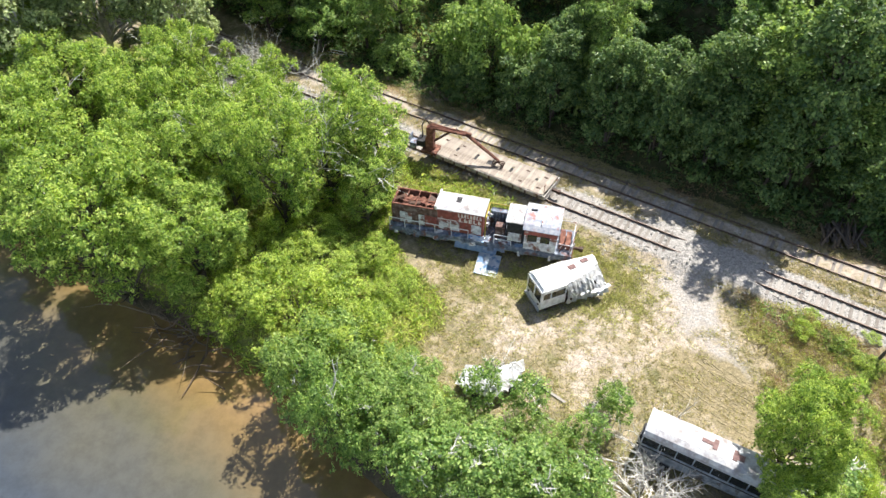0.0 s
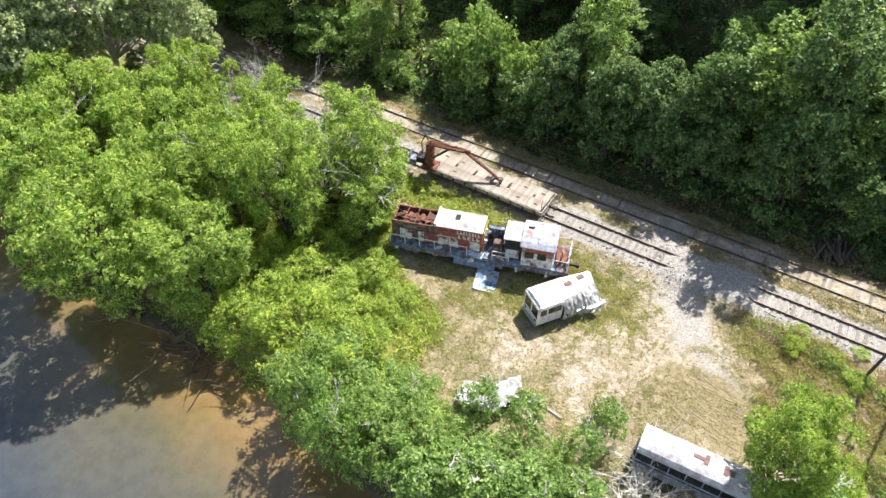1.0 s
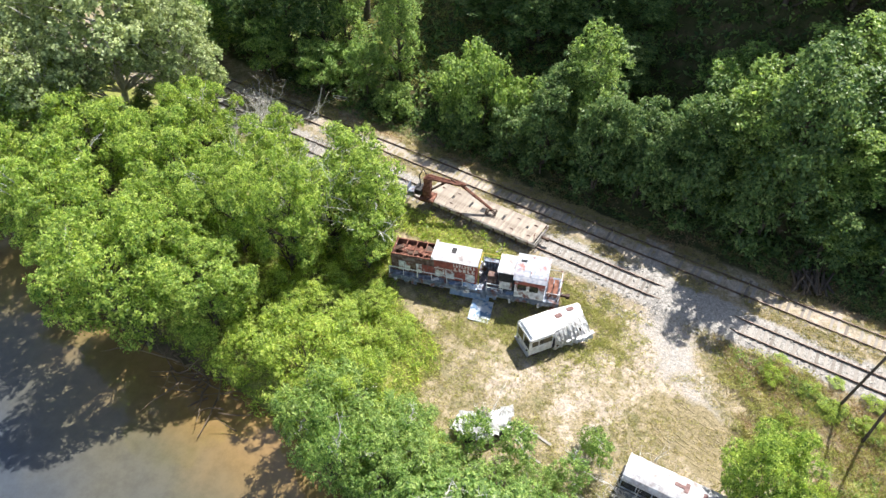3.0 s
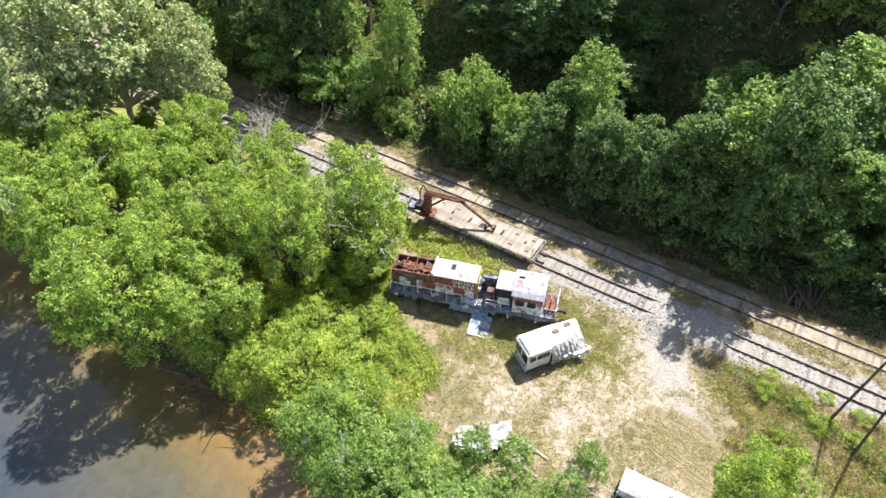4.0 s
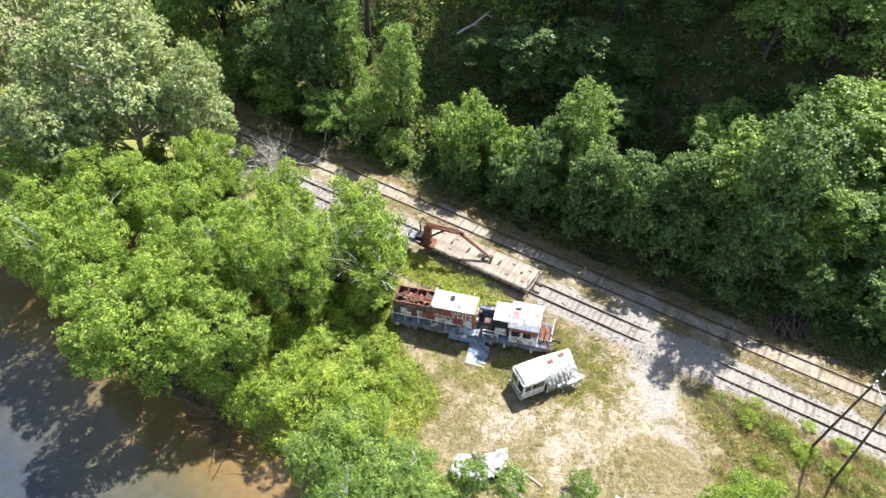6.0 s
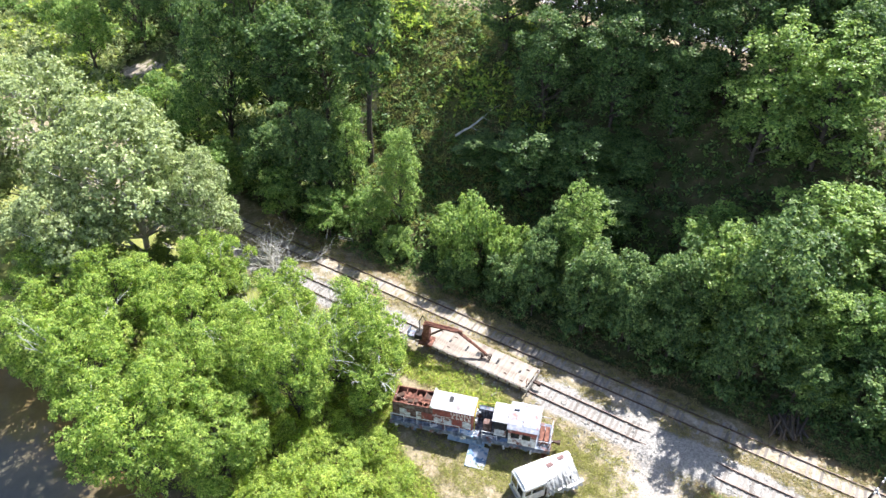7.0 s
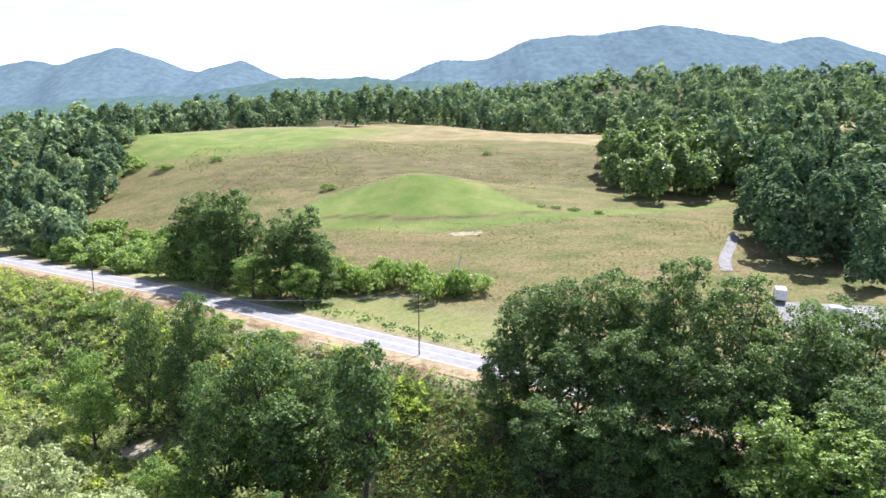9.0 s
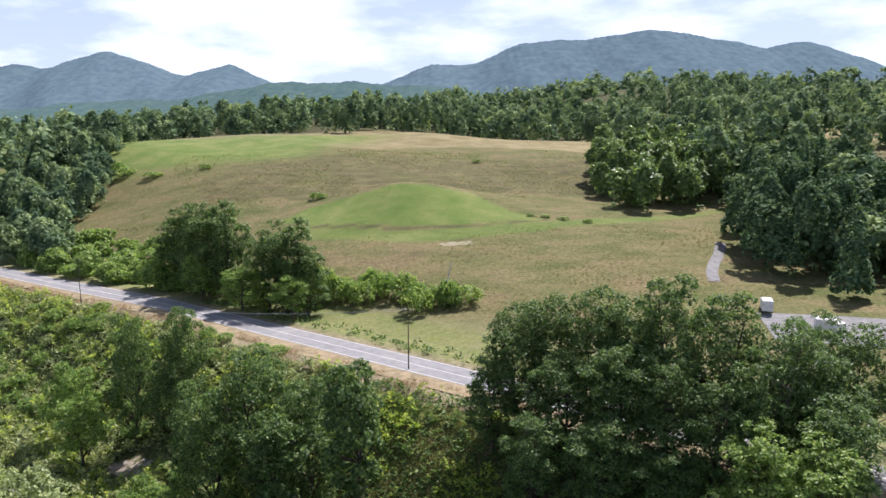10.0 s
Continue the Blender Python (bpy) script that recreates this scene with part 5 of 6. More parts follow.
def make_wreck():
    x, y = 3.2, 25.3
    ob = thing("crumpled_wreck", pose(x, y, 0.0, 0, 0, 10), "crumpled white vehicle shell half hidden among saplings", "wreck")
    rng = random.Random(12)
    part("hull", new_box(-1.9, 1.9, -0.8, 0.8, 0.1, 0.9, 0.15), SHELL, ob)
    for i in range(9):
        bm = wavy_sheet(rng.uniform(0.9, 1.7), rng.uniform(0.7, 1.2), i, 0.045)
        bmesh.ops.transform(bm, matrix=pose(-1.7 + i * 0.43, rng.uniform(-0.6, 0.6), rng.uniform(0.9, 1.2), rng.uniform(-22, 22), rng.uniform(-20, 20), rng.uniform(0, 180)), verts=bm.verts)
        part("torn_panel", bm, SHELL, ob, "torn white panel")
    part("roof_hole", new_box(-0.5, 0.4, 0.2, 0.75, 1.05, 1.3, 0.06), PATCH, ob, "brown rotted lining")
    for i in range(2):
        part("wheel", rod(bmesh.new(), (-1.3 + 2.5 * i, -0.95, 0.3), (-1.3 + 2.5 * i, -0.75, 0.3), 0.32, 16), BLACK, ob)


make_wreck()


def make_log_pile():
    ob = thing("sleeper_pile", pose(31.2, 38.7, 0.15, 0, 0, 0), "dark pile of discarded old sleepers and poles", "timber pile")
    rng = random.Random(3)
    for i in range(26):
        a = rng.uniform(45, 105)
        z = 0.12 + 0.05 * (i // 3) + rng.uniform(0, 0.1)
        d = Vector((math.cos(radians(a)), math.sin(radians(a)), 0)) * rng.uniform(0.9, 1.5)
        c = Vector((-1.3 + 2.6 * (i % 9) / 8 + rng.uniform(-0.2, 0.2), rng.uniform(-0.5, 0.5), z))
        part("log", rods([(c - d, c + d + Vector((0, 0, rng.uniform(-0.05, 0.25))))], rng.uniform(0.06, 0.11), 6), POLE if i % 3 else DRIFT, ob)


make_log_pile()


def make_pole(x, y, top, lean, label, arms, wires):
    z = float(ground_z(x, y))
    ob = thing("utility_pole", pose(x, y, z), label, "utility pole")
    h = top - z
    tip = Vector((lean[0], lean[1], h))
    part("pole", rod(bmesh.new(), (0, 0, -0.5), tip, 0.11, 10, 0.075), POLE, ob)
    for dz, half, turn in arms:
        c = tip * ((h - dz) / h)
        d = Vector((math.cos(radians(turn)), math.sin(radians(turn)), 0))
        arm = part("crossarm", rods([(c - d * half, c + d * half)], 0.06, 4), POLE, ob)
        for k in (-0.9, -0.45, 0.45, 0.9):
            p = c + d * half * k
            part("insulator", rods([(p, p + Vector((0, 0, 0.24)))], 0.06, 8), PORCELAIN, arm)
    for q in wires:
        for k in range(3):
            p0, p1 = tip + Vector((0.25 * k - 0.25, 0, -0.15 * k)), Vector(q) + Vector((0.4 * k, 0.3 * k, 0))
            pts = [(p0.lerp(p1, i / 10) - Vector((0, 0, (p1 - p0).length * 0.022 * 4 * (i / 10) * (1 - i / 10))), 0.016) for i in range(11)]
            v, f = tubes([[(np.array(p), r) for p, r in pts]], 4)
            w = new("wire", mesh_np("wire", v, f, GALV))
            w.parent = ob
    return ob


near_pole = make_pole(29.6, 24.1, 11.4, (-0.35, 0.2), "tall creosoted utility pole with crossarm, transformer and pale insulators", [(0.4, 1.2, 58)], [(14, -40, 0)])
part("transformer", rods([((-0.05, 0.45, 9.3), (-0.05, 0.45, 10.2))], 0.28, 14), GALV, near_pole, "grey transformer can")
near_brace = make_pole(28.8, 26.8, 10.6, (1.0, -0.2), "leaning utility pole tied to its neighbour by a steel bar", [(0.5, 0.9, 40)], [])
part("tie_bar", rods([((0.92, -0.2, 9.7), (0.5, -2.5, 9.9))], 0.05, 6), GALV, near_brace, "galvanised tie bar")
for px_, py_, top in ((-2.7, 111.3, 28.4), (-80.0, 160.2, 28.3)):
    make_pole(px_, py_, top, (0, 0), "roadside utility pole with short pale crossarm", [(0.3, 0.9, -10)], [(-76.4, 52.5, 0.0)] if px_ > -50 else [])


# ---- trees ----
bright = [tree("walnut_tree", 11 + i, 12.5, 5.2, 2.2, LEAF_BRIGHT, "bright green river-bank tree with long compound leaves", lobes=190, tuft=0.36, per=18, length=0.3, width=0.12, size=0.16, dead=6 if i == 1 else 0) for i in range(3)]
column = [tree("bank_tree", 21 + i, 10.5, 2.9, 0.6, LEAF_BRIGHT, "slender leafy tree beside the wagon", lobes=110, tuft=0.32, per=17, length=0.26, width=0.11, size=0.22, dead=5) for i in range(2)]
slender = [tree("slender_tree", 36, 26.0, 3.6, 9.0, LEAF_DARK, "slender tall tree with a bare dark trunk", lobes=230, tuft=0.52, per=13, length=0.46, width=0.3, size=0.23, trunk_r=0.5)]
woods = [tree("woodland_tree", 31 + i, 27.0, 6.5, 1.5, LEAF_DARK, "tall dark green broadleaf woodland tree", lobes=350, tuft=0.66, per=12, length=0.48, width=0.3, size=0.165, trunk_r=0.38) for i in range(3)]
clad = [tree("vine_clad_tree", 121 + i, 20.0, 4.4, 0.2, LEAF_VINE, "tall tree draped in vines at the wood's edge", lobes=170, tuft=0.5, per=16, length=0.34, width=0.24, size=0.22, trunk_r=0.3) for i in range(2)]
fringe = [tree("edge_tree", 131 + i, 16.0, 3.8, 0.2, LEAF_EDGE, "creeper-hung tree at the wood's edge, leaves darkened for shade", lobes=160, tuft=0.46, per=16, length=0.33, width=0.22, size=0.22, trunk_r=0.25) for i in range(2)]
pale = [tree("sycamore_tree", 41 + i, 20.0, 8.0, 4.0, LEAF_PALE, "big sycamore with pale grey-green leaves and white limbs", lobes=230, tuft=0.48, per=13, length=0.36, width=0.26, size=0.15, bark=BARK_PALE, trunk_r=0.42) for i in range(2)]
mids = [tree("young_tree", 51 + i, 11.0, 3.6, 2.0, LEAF_MID, "medium fresh green tree at the wood's edge", lobes=110, tuft=0.4, per=15, length=0.32, width=0.17, size=0.22) for i in range(2)]
vines = [tree("vine_thicket", 61 + i, 5.0, 3.5, -0.4, LEAF_VINE, "mound of shrubs smothered in vine leaves", lobes=85, tuft=0.36, per=15, length=0.27, width=0.19, size=0.22, category="thicket", stems=3, trunk_r=0.08) for i in range(2)]
edges = [tree("edge_thicket", 91 + i, 7.5, 2.7, -0.4, LEAF_EDGE, "vine-hung thicket along the wood's edge, leaves darkened for shade", lobes=85, tuft=0.38, per=16, length=0.28, width=0.19, size=0.23, category="thicket", stems=3, trunk_r=0.1) for i in range(2)]
limes = [tree("lime_shrub", 71 + i, 4.5, 3.8, -0.5, LEAF_LIME, "lime-green sunlit shrub thicket on the bank", lobes=90, tuft=0.3, per=18, length=0.22, width=0.09, size=0.18, category="shrub", stems=4, trunk_r=0.07) for i in range(2)]
sapling = [tree("sapling", 81 + i, 5.5, 1.5, 0.8, LEAF_MID, "thin pale-stemmed sapling with sparse leaves", lobes=12, tuft=0.24, per=12, length=0.2, width=0.1, size=0.42, dead=4, trunk_r=0.06, category="sapling", bark=BARK_PALE, cut=-0.3) for i in range(2)]
shore = [tree("shore_shrub", 111 + i, 5.0, 2.8, -0.4, LEAF_MID if i else LEAF_VINE, "leafy shore shrub with pale bare twigs", lobes=70, tuft=0.3, per=16, length=0.2, width=0.1, size=0.22, category="shrub", stems=4, trunk_r=0.05, dead=4) for i in range(2)]

PLANTED = (
    (shore, ((-8.6, 24.6, 6.2, 2.8), (-6.6, 22.0, 6.4, 2.6), (-4.6, 23.2, 4.4, 2.6), (-3.6, 20.8, 4.0, 2.3), (-1.6, 22.0, 4.0, 2.4), (-0.6, 19.2, 3.6, 2.2), (1.0, 21.0, 3.2, 2.1), (2.2, 17.6, 4.0, 2.3), (3.6, 20.4, 3.0, 2.0),
             (5.4, 18.0, 3.4, 2.2), (6.6, 20.6, 2.6, 1.6), (8.2, 17.4, 2.2, 1.6), (10.8, 13.8, 2.4, 1.8), (15.6, 15.0, 1.6, 1.4), (17.6, 14.9, 2.4, 1.7), (10.4, 23.6, 2.4, 0.9), (-7.0, 27.0, 3.8, 2.6), (-2.4, 25.2, 3.0, 2.0), (18.6, 13.6, 3.4, 2.2))),
    (bright, ((-23.4, 33.8, 12.6, 5.0), (-30, 40.5, 12.4, 4.8), (-23.5, 46.5, 11.8, 4.2), (-30.5, 49.5, 11.6, 4.6), (-22.5, 53.5, 10.8, 3.4), (-12.5, 40, 12.4, 3.7), (-14.5, 48.5, 10.6, 3.5),
              (-17.0, 42.5, 10.5, 3.9), (-17.5, 34.0, 8.6, 4.0), (-36.5, 45.5, 10.0, 4.6), (-38.0, 54.0, 11.5, 5.0), (-21.0, 39.5, 11.0, 3.9), (19.5, 18.9, 9.7, 2.8), (18.8, 15.9, 5.6, 2.2))),
    (column, ((-7.8, 47.3, 10.6, 2.7), (-5.2, 43.8, 10.8, 2.6), (-9.3, 43.0, 10.0, 2.6), (-6.0, 40.6, 7.0, 2.2))),
    (pale, ((-33.0, 61.5, 21.0, 8.2), (-46, 70, 22.0, 8.0), (-26.0, 61.0, 15.5, 5.2), (-52, 60, 20.0, 8.0), (-37, 55, 15.0, 5.5))),
    (woods, ((12.5, 88, 35.4, 4.6), (8.8, 86, 29.0, 3.8), (16.5, 88.5, 36.0, 4.4), (22, 86, 38.0, 4.6), (29.5, 80.5, 40.2, 5.0), (34.5, 77, 39.2, 4.8), (25.5, 83, 37.0, 4.4), (40, 72, 36.2, 4.8), (41, 64, 31.0, 4.2), (46, 78, 36.0, 4.4), (50.5, 76, 35.0, 4.4), (17, 81, 30.5, 4.4), (23, 77, 33.0, 4.4), (27.5, 73.5, 32.0, 4.2), (31.5, 70, 31.0, 4.2), (36, 70, 34.0, 4.2), (44, 72, 33.0, 4.4),
             (-22.5, 90, 28.6, 5.4), (-28.8, 86, 25.8, 4.4), (-15.4, 87.5, 25.4, 4.7), (-40.2, 113, 29.0, 3.5), (-48.8, 112, 28.2, 3.3), (-42, 110, 21.0, 3.6), (13, 76, 25.0, 4.2), (20, 72, 26.0, 4.2), (61, 66, 30.0, 5.5), (53, 60, 29.0, 5.2), (56, 47, 24.0, 5.4), (47, 54, 24.0, 4.8), (66, 84, 34.0, 5.0), (26, 68.5, 24.0, 3.6))),
    (fringe, ((31.8, 48.0, 17.0, 4.2), (28.6, 44.4, 19.5, 3.7), (22.8, 48.4, 13.5, 3.0), (47, 41, 16.0, 4.6), (15.6, 51.6, 11.0, 2.5), (37, 44.5, 11.0, 3.2), (10.5, 54.6, 10.2, 2.2), (18.6, 49.0, 11.0, 2.3), (12.5, 57.5, 11.0, 2.4), (10.5, 68.5, 14.0, 3.6), (16, 67, 15.0, 3.6), (21, 66.5, 14.0, 3.4), (18.5, 61.5, 10.5, 3.2), (-17, 72, 14.6, 3.4), (-13, 71, 15.6, 3.0), (-21.5, 74, 11.5, 3.0), (5.5, 74, 10.0, 3.0),
              (-50, 165, 41.0, 6.0), (-54.5, 170, 39.5, 5.2), (-30, 152, 38.4, 5.6), (-60.5, 177, 39.0, 5.0), (-46, 161, 40.0, 5.2), (-64.5, 180, 35.0, 5.0), (-35, 155, 35.0, 5.0), (-25.5, 149, 33.0, 4.6))),
    (clad, ((14.6, 56.6, 14.2, 2.8), (-4.4, 67.6, 14.6, 2.5), (33.0, 63, 28.6, 4.4), (38, 60.5, 28.4, 4.4), (27.2, 47.6, 15.6, 3.6), (-10.5, 71.5, 16.0, 2.6), (35.5, 50.6, 18.2, 4.4), (42, 49, 17.0, 4.8), (33.4, 45.2, 13.0, 3.2))),
    (slender, ((-8.8, 78.6, 31.0, 3.3), (-19.0, 82.0, 23.0, 3.4))),
    (mids, ((-40, 150, 28.0, 4.6), (-52, 160, 29.0, 4.6), (-28, 144, 27.0, 3.8), (27.5, 54.0, 13.0, 3.8), (-8.0, 66.5, 7.0, 2.4), (37, 44, 12.0, 3.6), (-13, 67, 7.0, 2.6), (30.5, 47.0, 10.0, 3.0), (-19, 70, 8.0, 2.8), (-27, 74, 9.0, 3.4), (-32, 82, 12.0, 3.6), (-38, 88, 11.0, 3.4), (-56, 108, 15.0, 4.0), (-62, 118, 17.0, 4.2), (-35, 78, 10.0, 3.2))),
    (vines, ((4.0, 60.3, 9.6, 3.6), (7.8, 59.0, 7.0, 2.8), (-27, 55.5, 4.5, 3.2), (-31, 58.0, 5.0, 3.6), (-24, 58.0, 4.0, 3.0), (-22, 50.5, 4.5, 3.0), (24.6, 48.4, 5.2, 2.2), (-5.0, 63.5, 3.6, 2.4), (34.0, 42.2, 5.0, 3.0), (2.0, 63.5, 6.8, 3.0), (40.5, 38.5, 5.0, 3.4), (14.0, 54.4, 9.0, 2.2))),
    (edges, ((7.0, 56.0, 6.0, 2.2), (10.0, 53.7, 8.0, 2.5), (14.5, 51.0, 9.6, 2.6), (18.6, 48.4, 10.0, 2.7), (22.2, 46.4, 9.0, 2.6), (26.6, 43.4, 8.8, 2.6), (33.0, 41.2, 7.0, 2.6), (37.5, 38.8, 7.5, 2.8), (17.5, 54.0, 8.4, 3.2), (12.0, 57.0, 8.4, 2.8), (22.5, 51.5, 8.5, 3.2), (25.5, 49.0, 9.5, 2.8), (42, 36, 7.5, 3.0), (2.5, 58.2, 4.2, 2.2))),
    (limes, ((-10.5, 30.8, 4.2, 4.2), (-6.3, 28.3, 3.6, 3.4), (-13.5, 35.5, 3.6, 3.4), (-8.6, 35.6, 2.2, 3.0), (-14.0, 31.2, 3.6, 3.0), (-10.0, 38.8, 2.4, 2.6), (25, 29.4, 1, 0.98), (27.4, 28.4, 0.77, 0.9), (28.4, 26.4, 0.84, 1), (24.8, 25.8, 0.63, 0.68), (30.5, 25, 0.91, 1), (26.2, 31, 0.49, 0.6), (31.6, 27, 0.7, 0.83), (29.6, 28.8, 0.49, 0.68), (-3.6, 33.0, 1.5, 2.0), (-5.4, 36.6, 1.7, 2.0), (22.8, 17.6, 3.2, 2.1), (21.8, 14.6, 2.8, 2.1), (24.6, 19.4, 1.7, 1.3))),
    (sapling, ((2.5, 23.4, 5.4, 1.3), (5.2, 22.8, 4.4, 1.3), (8.6, 20.8, 4.2, 1.2), (10.6, 22.2, 4.0, 0.9), (-1.0, 18.6, 5.6, 2.0), (2.0, 18.2, 5.0, 2.0), (5.0, 18.0, 4.6, 1.8), (8.0, 17.6, 4.0, 1.4), (21.5, 17.5, 4.4, 1.8))),
)
pick = random.Random(2)
slope = []
while len(slope) < 84:
    x, y = pick.uniform(-100, -22), pick.uniform(66, 165)
    if 58 < 0.604 * x + 0.797 * y < 80 and 0.530 * x + 0.848 * y > 54 and math.hypot(x + 48, y - 107) > 7:
        slope.append((x, y, float(ground_z(x, y)) + pick.uniform(0.9, 2.4), pick.uniform(1.4, 2.8)))
bushes = [tree("bank_bush", 101 + i, 3.5, 2.8, -0.4, LEAF_VINE if i else LEAF_MID, "rounded green bush on the road bank", lobes=16, tuft=0.6, per=14, length=0.45, width=0.3, size=0.38, category="bush", stems=2, trunk_r=0.06) for i in range(2)]
hedge = []
for i in range(34):
    x = -66 + 2.25 * i + pick.uniform(-1, 1)
    y = ((100.5 if x < -34 else 108 + 0.2 * (x + 34)) + pick.uniform(0, 7.5) - 0.604 * x) / 0.797
    hedge.append((x, y, float(ground_z(x, y)) + pick.uniform(4.0, 7.0) * (1.5 - 0.016 * (x + 34) if x > -34 else 0.65), pick.uniform(2.4, 3.6)))
meadow = [(x, y, float(ground_z(x, y)) + h, w) for x, y, h, w in ((-37.6, 242.8, 2.6, 2.4), (-35.5, 243.4, 1.8, 1.8), (33.0, 214.6, 0.7, 1.4), (37.5, 213.4, 0.9, 1.6), (42.5, 210.6, 0.7, 1.8), (49.0, 205.6, 1.1, 1.4), (-93.6, 302, 2.2, 2.4), (-116, 302, 2.6, 4.0), (23, 307, 1.6, 1.8), (-150, 330, 5.5, 5.5), (-141, 322, 5.0, 4.5), (-132, 312, 4.2, 4.0), (-88, 203, 6.0, 5.0), (-80, 196, 4.5, 4.0))]
PLANTED += ((bushes, slope + hedge + meadow),)
seen_kinds = []
for kinds, spots in PLANTED:
    for i, (x, y, top, r) in enumerate(spots):
        plant(kinds[i % len(kinds)], x, y, top, r, pick.uniform(0, 360), first=i < len(kinds) and kinds not in seen_kinds)
    seen_kinds.append(kinds)


def make_far_woods():
    """Whole woods on the hills: one object a wood, each crown a cluster of leaf clumps."""
    rng = np.random.default_rng(8)

    def wood(name, label, spots, size, per=5, mat=LEAF_FAR, pines=0.15):
        """Every tree is five rounded lobes, or a stack of narrowing ones for a pine, dressed in leaf tufts."""
        ps, ns, ss = [], [], []
        for x, y, h, r in spots:
            z = float(ground_z(x, y))
            if rng.uniform() < pines:
                lobes = [((x, y, z + h * (0.16 + 0.18 * i)), (r * (0.72 - 0.14 * i),) * 2 + (h * 0.16,)) for i in range(5)]
            else:
                lobes = [((x, y, z + h * 0.52), (r * 0.7, r * 0.7, h * 0.44))]
                turn = rng.uniform(0, 6)
                for i in range(5):
                    a, w = turn + i * 1.257 + rng.uniform(-0.3, 0.3), rng.uniform(0.42, 0.62)
                    lobes.append(((x + r * w * math.cos(a), y + r * w * math.sin(a), z + h * rng.uniform(0.2, 0.74)), (r * rng.uniform(0.42, 0.58),) * 2 + (h * rng.uniform(0.15, 0.24),)))
            C, R = np.array([c for c, _ in lobes]), np.array([q for _, q in lobes])
            for i in range(len(C)):
                num = max(5, int(4 * np.pi * np.mean(R[i]) ** 2 / (1.25 * size * size)))
                d = rng.normal(size=(num, 3))
                d /= np.linalg.norm(d, axis=1)[:, None]
                d = d[(d[:, 2] > -0.5) & (d[:, 1] < 0.65)]
                q = C[i] + d * R[i] * rng.uniform(0.8, 1.05, (len(d), 1))
                keep = np.ones(len(d), bool)
                for j in range(len(C)):
                    if j != i:
                        keep &= (((q - C[j]) / R[j]) ** 2).sum(1) > 0.62
                ps.append(q[keep]), ns.append((d / R[i])[keep])
            ps.append(np.array((x, y, z)) + rng.normal(size=(4, 3)) * (r * 0.3, r * 0.3, 0) + np.outer((0.05, 0.12, 0.18, 0.24), (0, 0, h)))
            ns.append(np.tile((0, -1.0, 0.3), (4, 1)))
        n = np.concatenate(ns)
        n = n / (np.linalg.norm(n, axis=1)[:, None] + 1e-9) + (0, 0, 0.3)
        n /= np.linalg.norm(n, axis=1)[:, None]
        p = np.concatenate(ps)
        v, f = sprays(rng, p, n, size * rng.uniform(0.6, 1.15, len(p)), per, size * 1.15, size * 0.8)
        tagged(new(name, mesh_np(name, v, f, mat)), label, "woodland", kind="stuff")

    def scatter(num, x0, x1, y0, y1, test, h=(10, 25), r=(3.2, 5.6)):
        out = []
        while len(out) < num:
            x, y = rng.uniform(x0, x1), rng.uniform(y0, y1)
            if test(x, y):
                out.append((x, y, rng.uniform(*h), rng.uniform(*r)))
        return out

    crest = lambda x: 412 + 0.06 * x
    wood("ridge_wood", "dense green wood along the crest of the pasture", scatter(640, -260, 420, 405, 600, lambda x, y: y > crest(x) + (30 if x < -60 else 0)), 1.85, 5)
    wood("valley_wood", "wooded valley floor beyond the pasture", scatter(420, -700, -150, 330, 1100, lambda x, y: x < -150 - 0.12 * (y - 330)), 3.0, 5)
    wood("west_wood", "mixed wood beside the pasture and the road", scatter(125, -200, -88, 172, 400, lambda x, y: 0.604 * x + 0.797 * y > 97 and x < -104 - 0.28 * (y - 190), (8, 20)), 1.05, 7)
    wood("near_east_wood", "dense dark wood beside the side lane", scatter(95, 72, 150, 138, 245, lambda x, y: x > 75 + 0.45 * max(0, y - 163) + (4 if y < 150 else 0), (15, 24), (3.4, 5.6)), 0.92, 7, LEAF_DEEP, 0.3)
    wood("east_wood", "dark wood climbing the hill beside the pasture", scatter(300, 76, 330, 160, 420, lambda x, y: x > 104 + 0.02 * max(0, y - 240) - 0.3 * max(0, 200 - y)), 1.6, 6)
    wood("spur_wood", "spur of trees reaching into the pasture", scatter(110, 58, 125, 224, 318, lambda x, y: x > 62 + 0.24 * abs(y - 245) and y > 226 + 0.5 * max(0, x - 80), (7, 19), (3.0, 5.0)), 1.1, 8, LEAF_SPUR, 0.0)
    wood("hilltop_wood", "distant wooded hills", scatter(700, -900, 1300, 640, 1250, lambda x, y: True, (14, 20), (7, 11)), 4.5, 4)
    verge = scatter(60, -135, -62, 172, 250, lambda x, y: 97 < 0.604 * x + 0.797 * y < 122, (3, 8), (2.4, 4.4))
    wood("roadside_shrubs", "light green shrubs along the far verge of the road", verge, 0.7, 9, LEAF_VINE, 0.0)


make_far_woods()


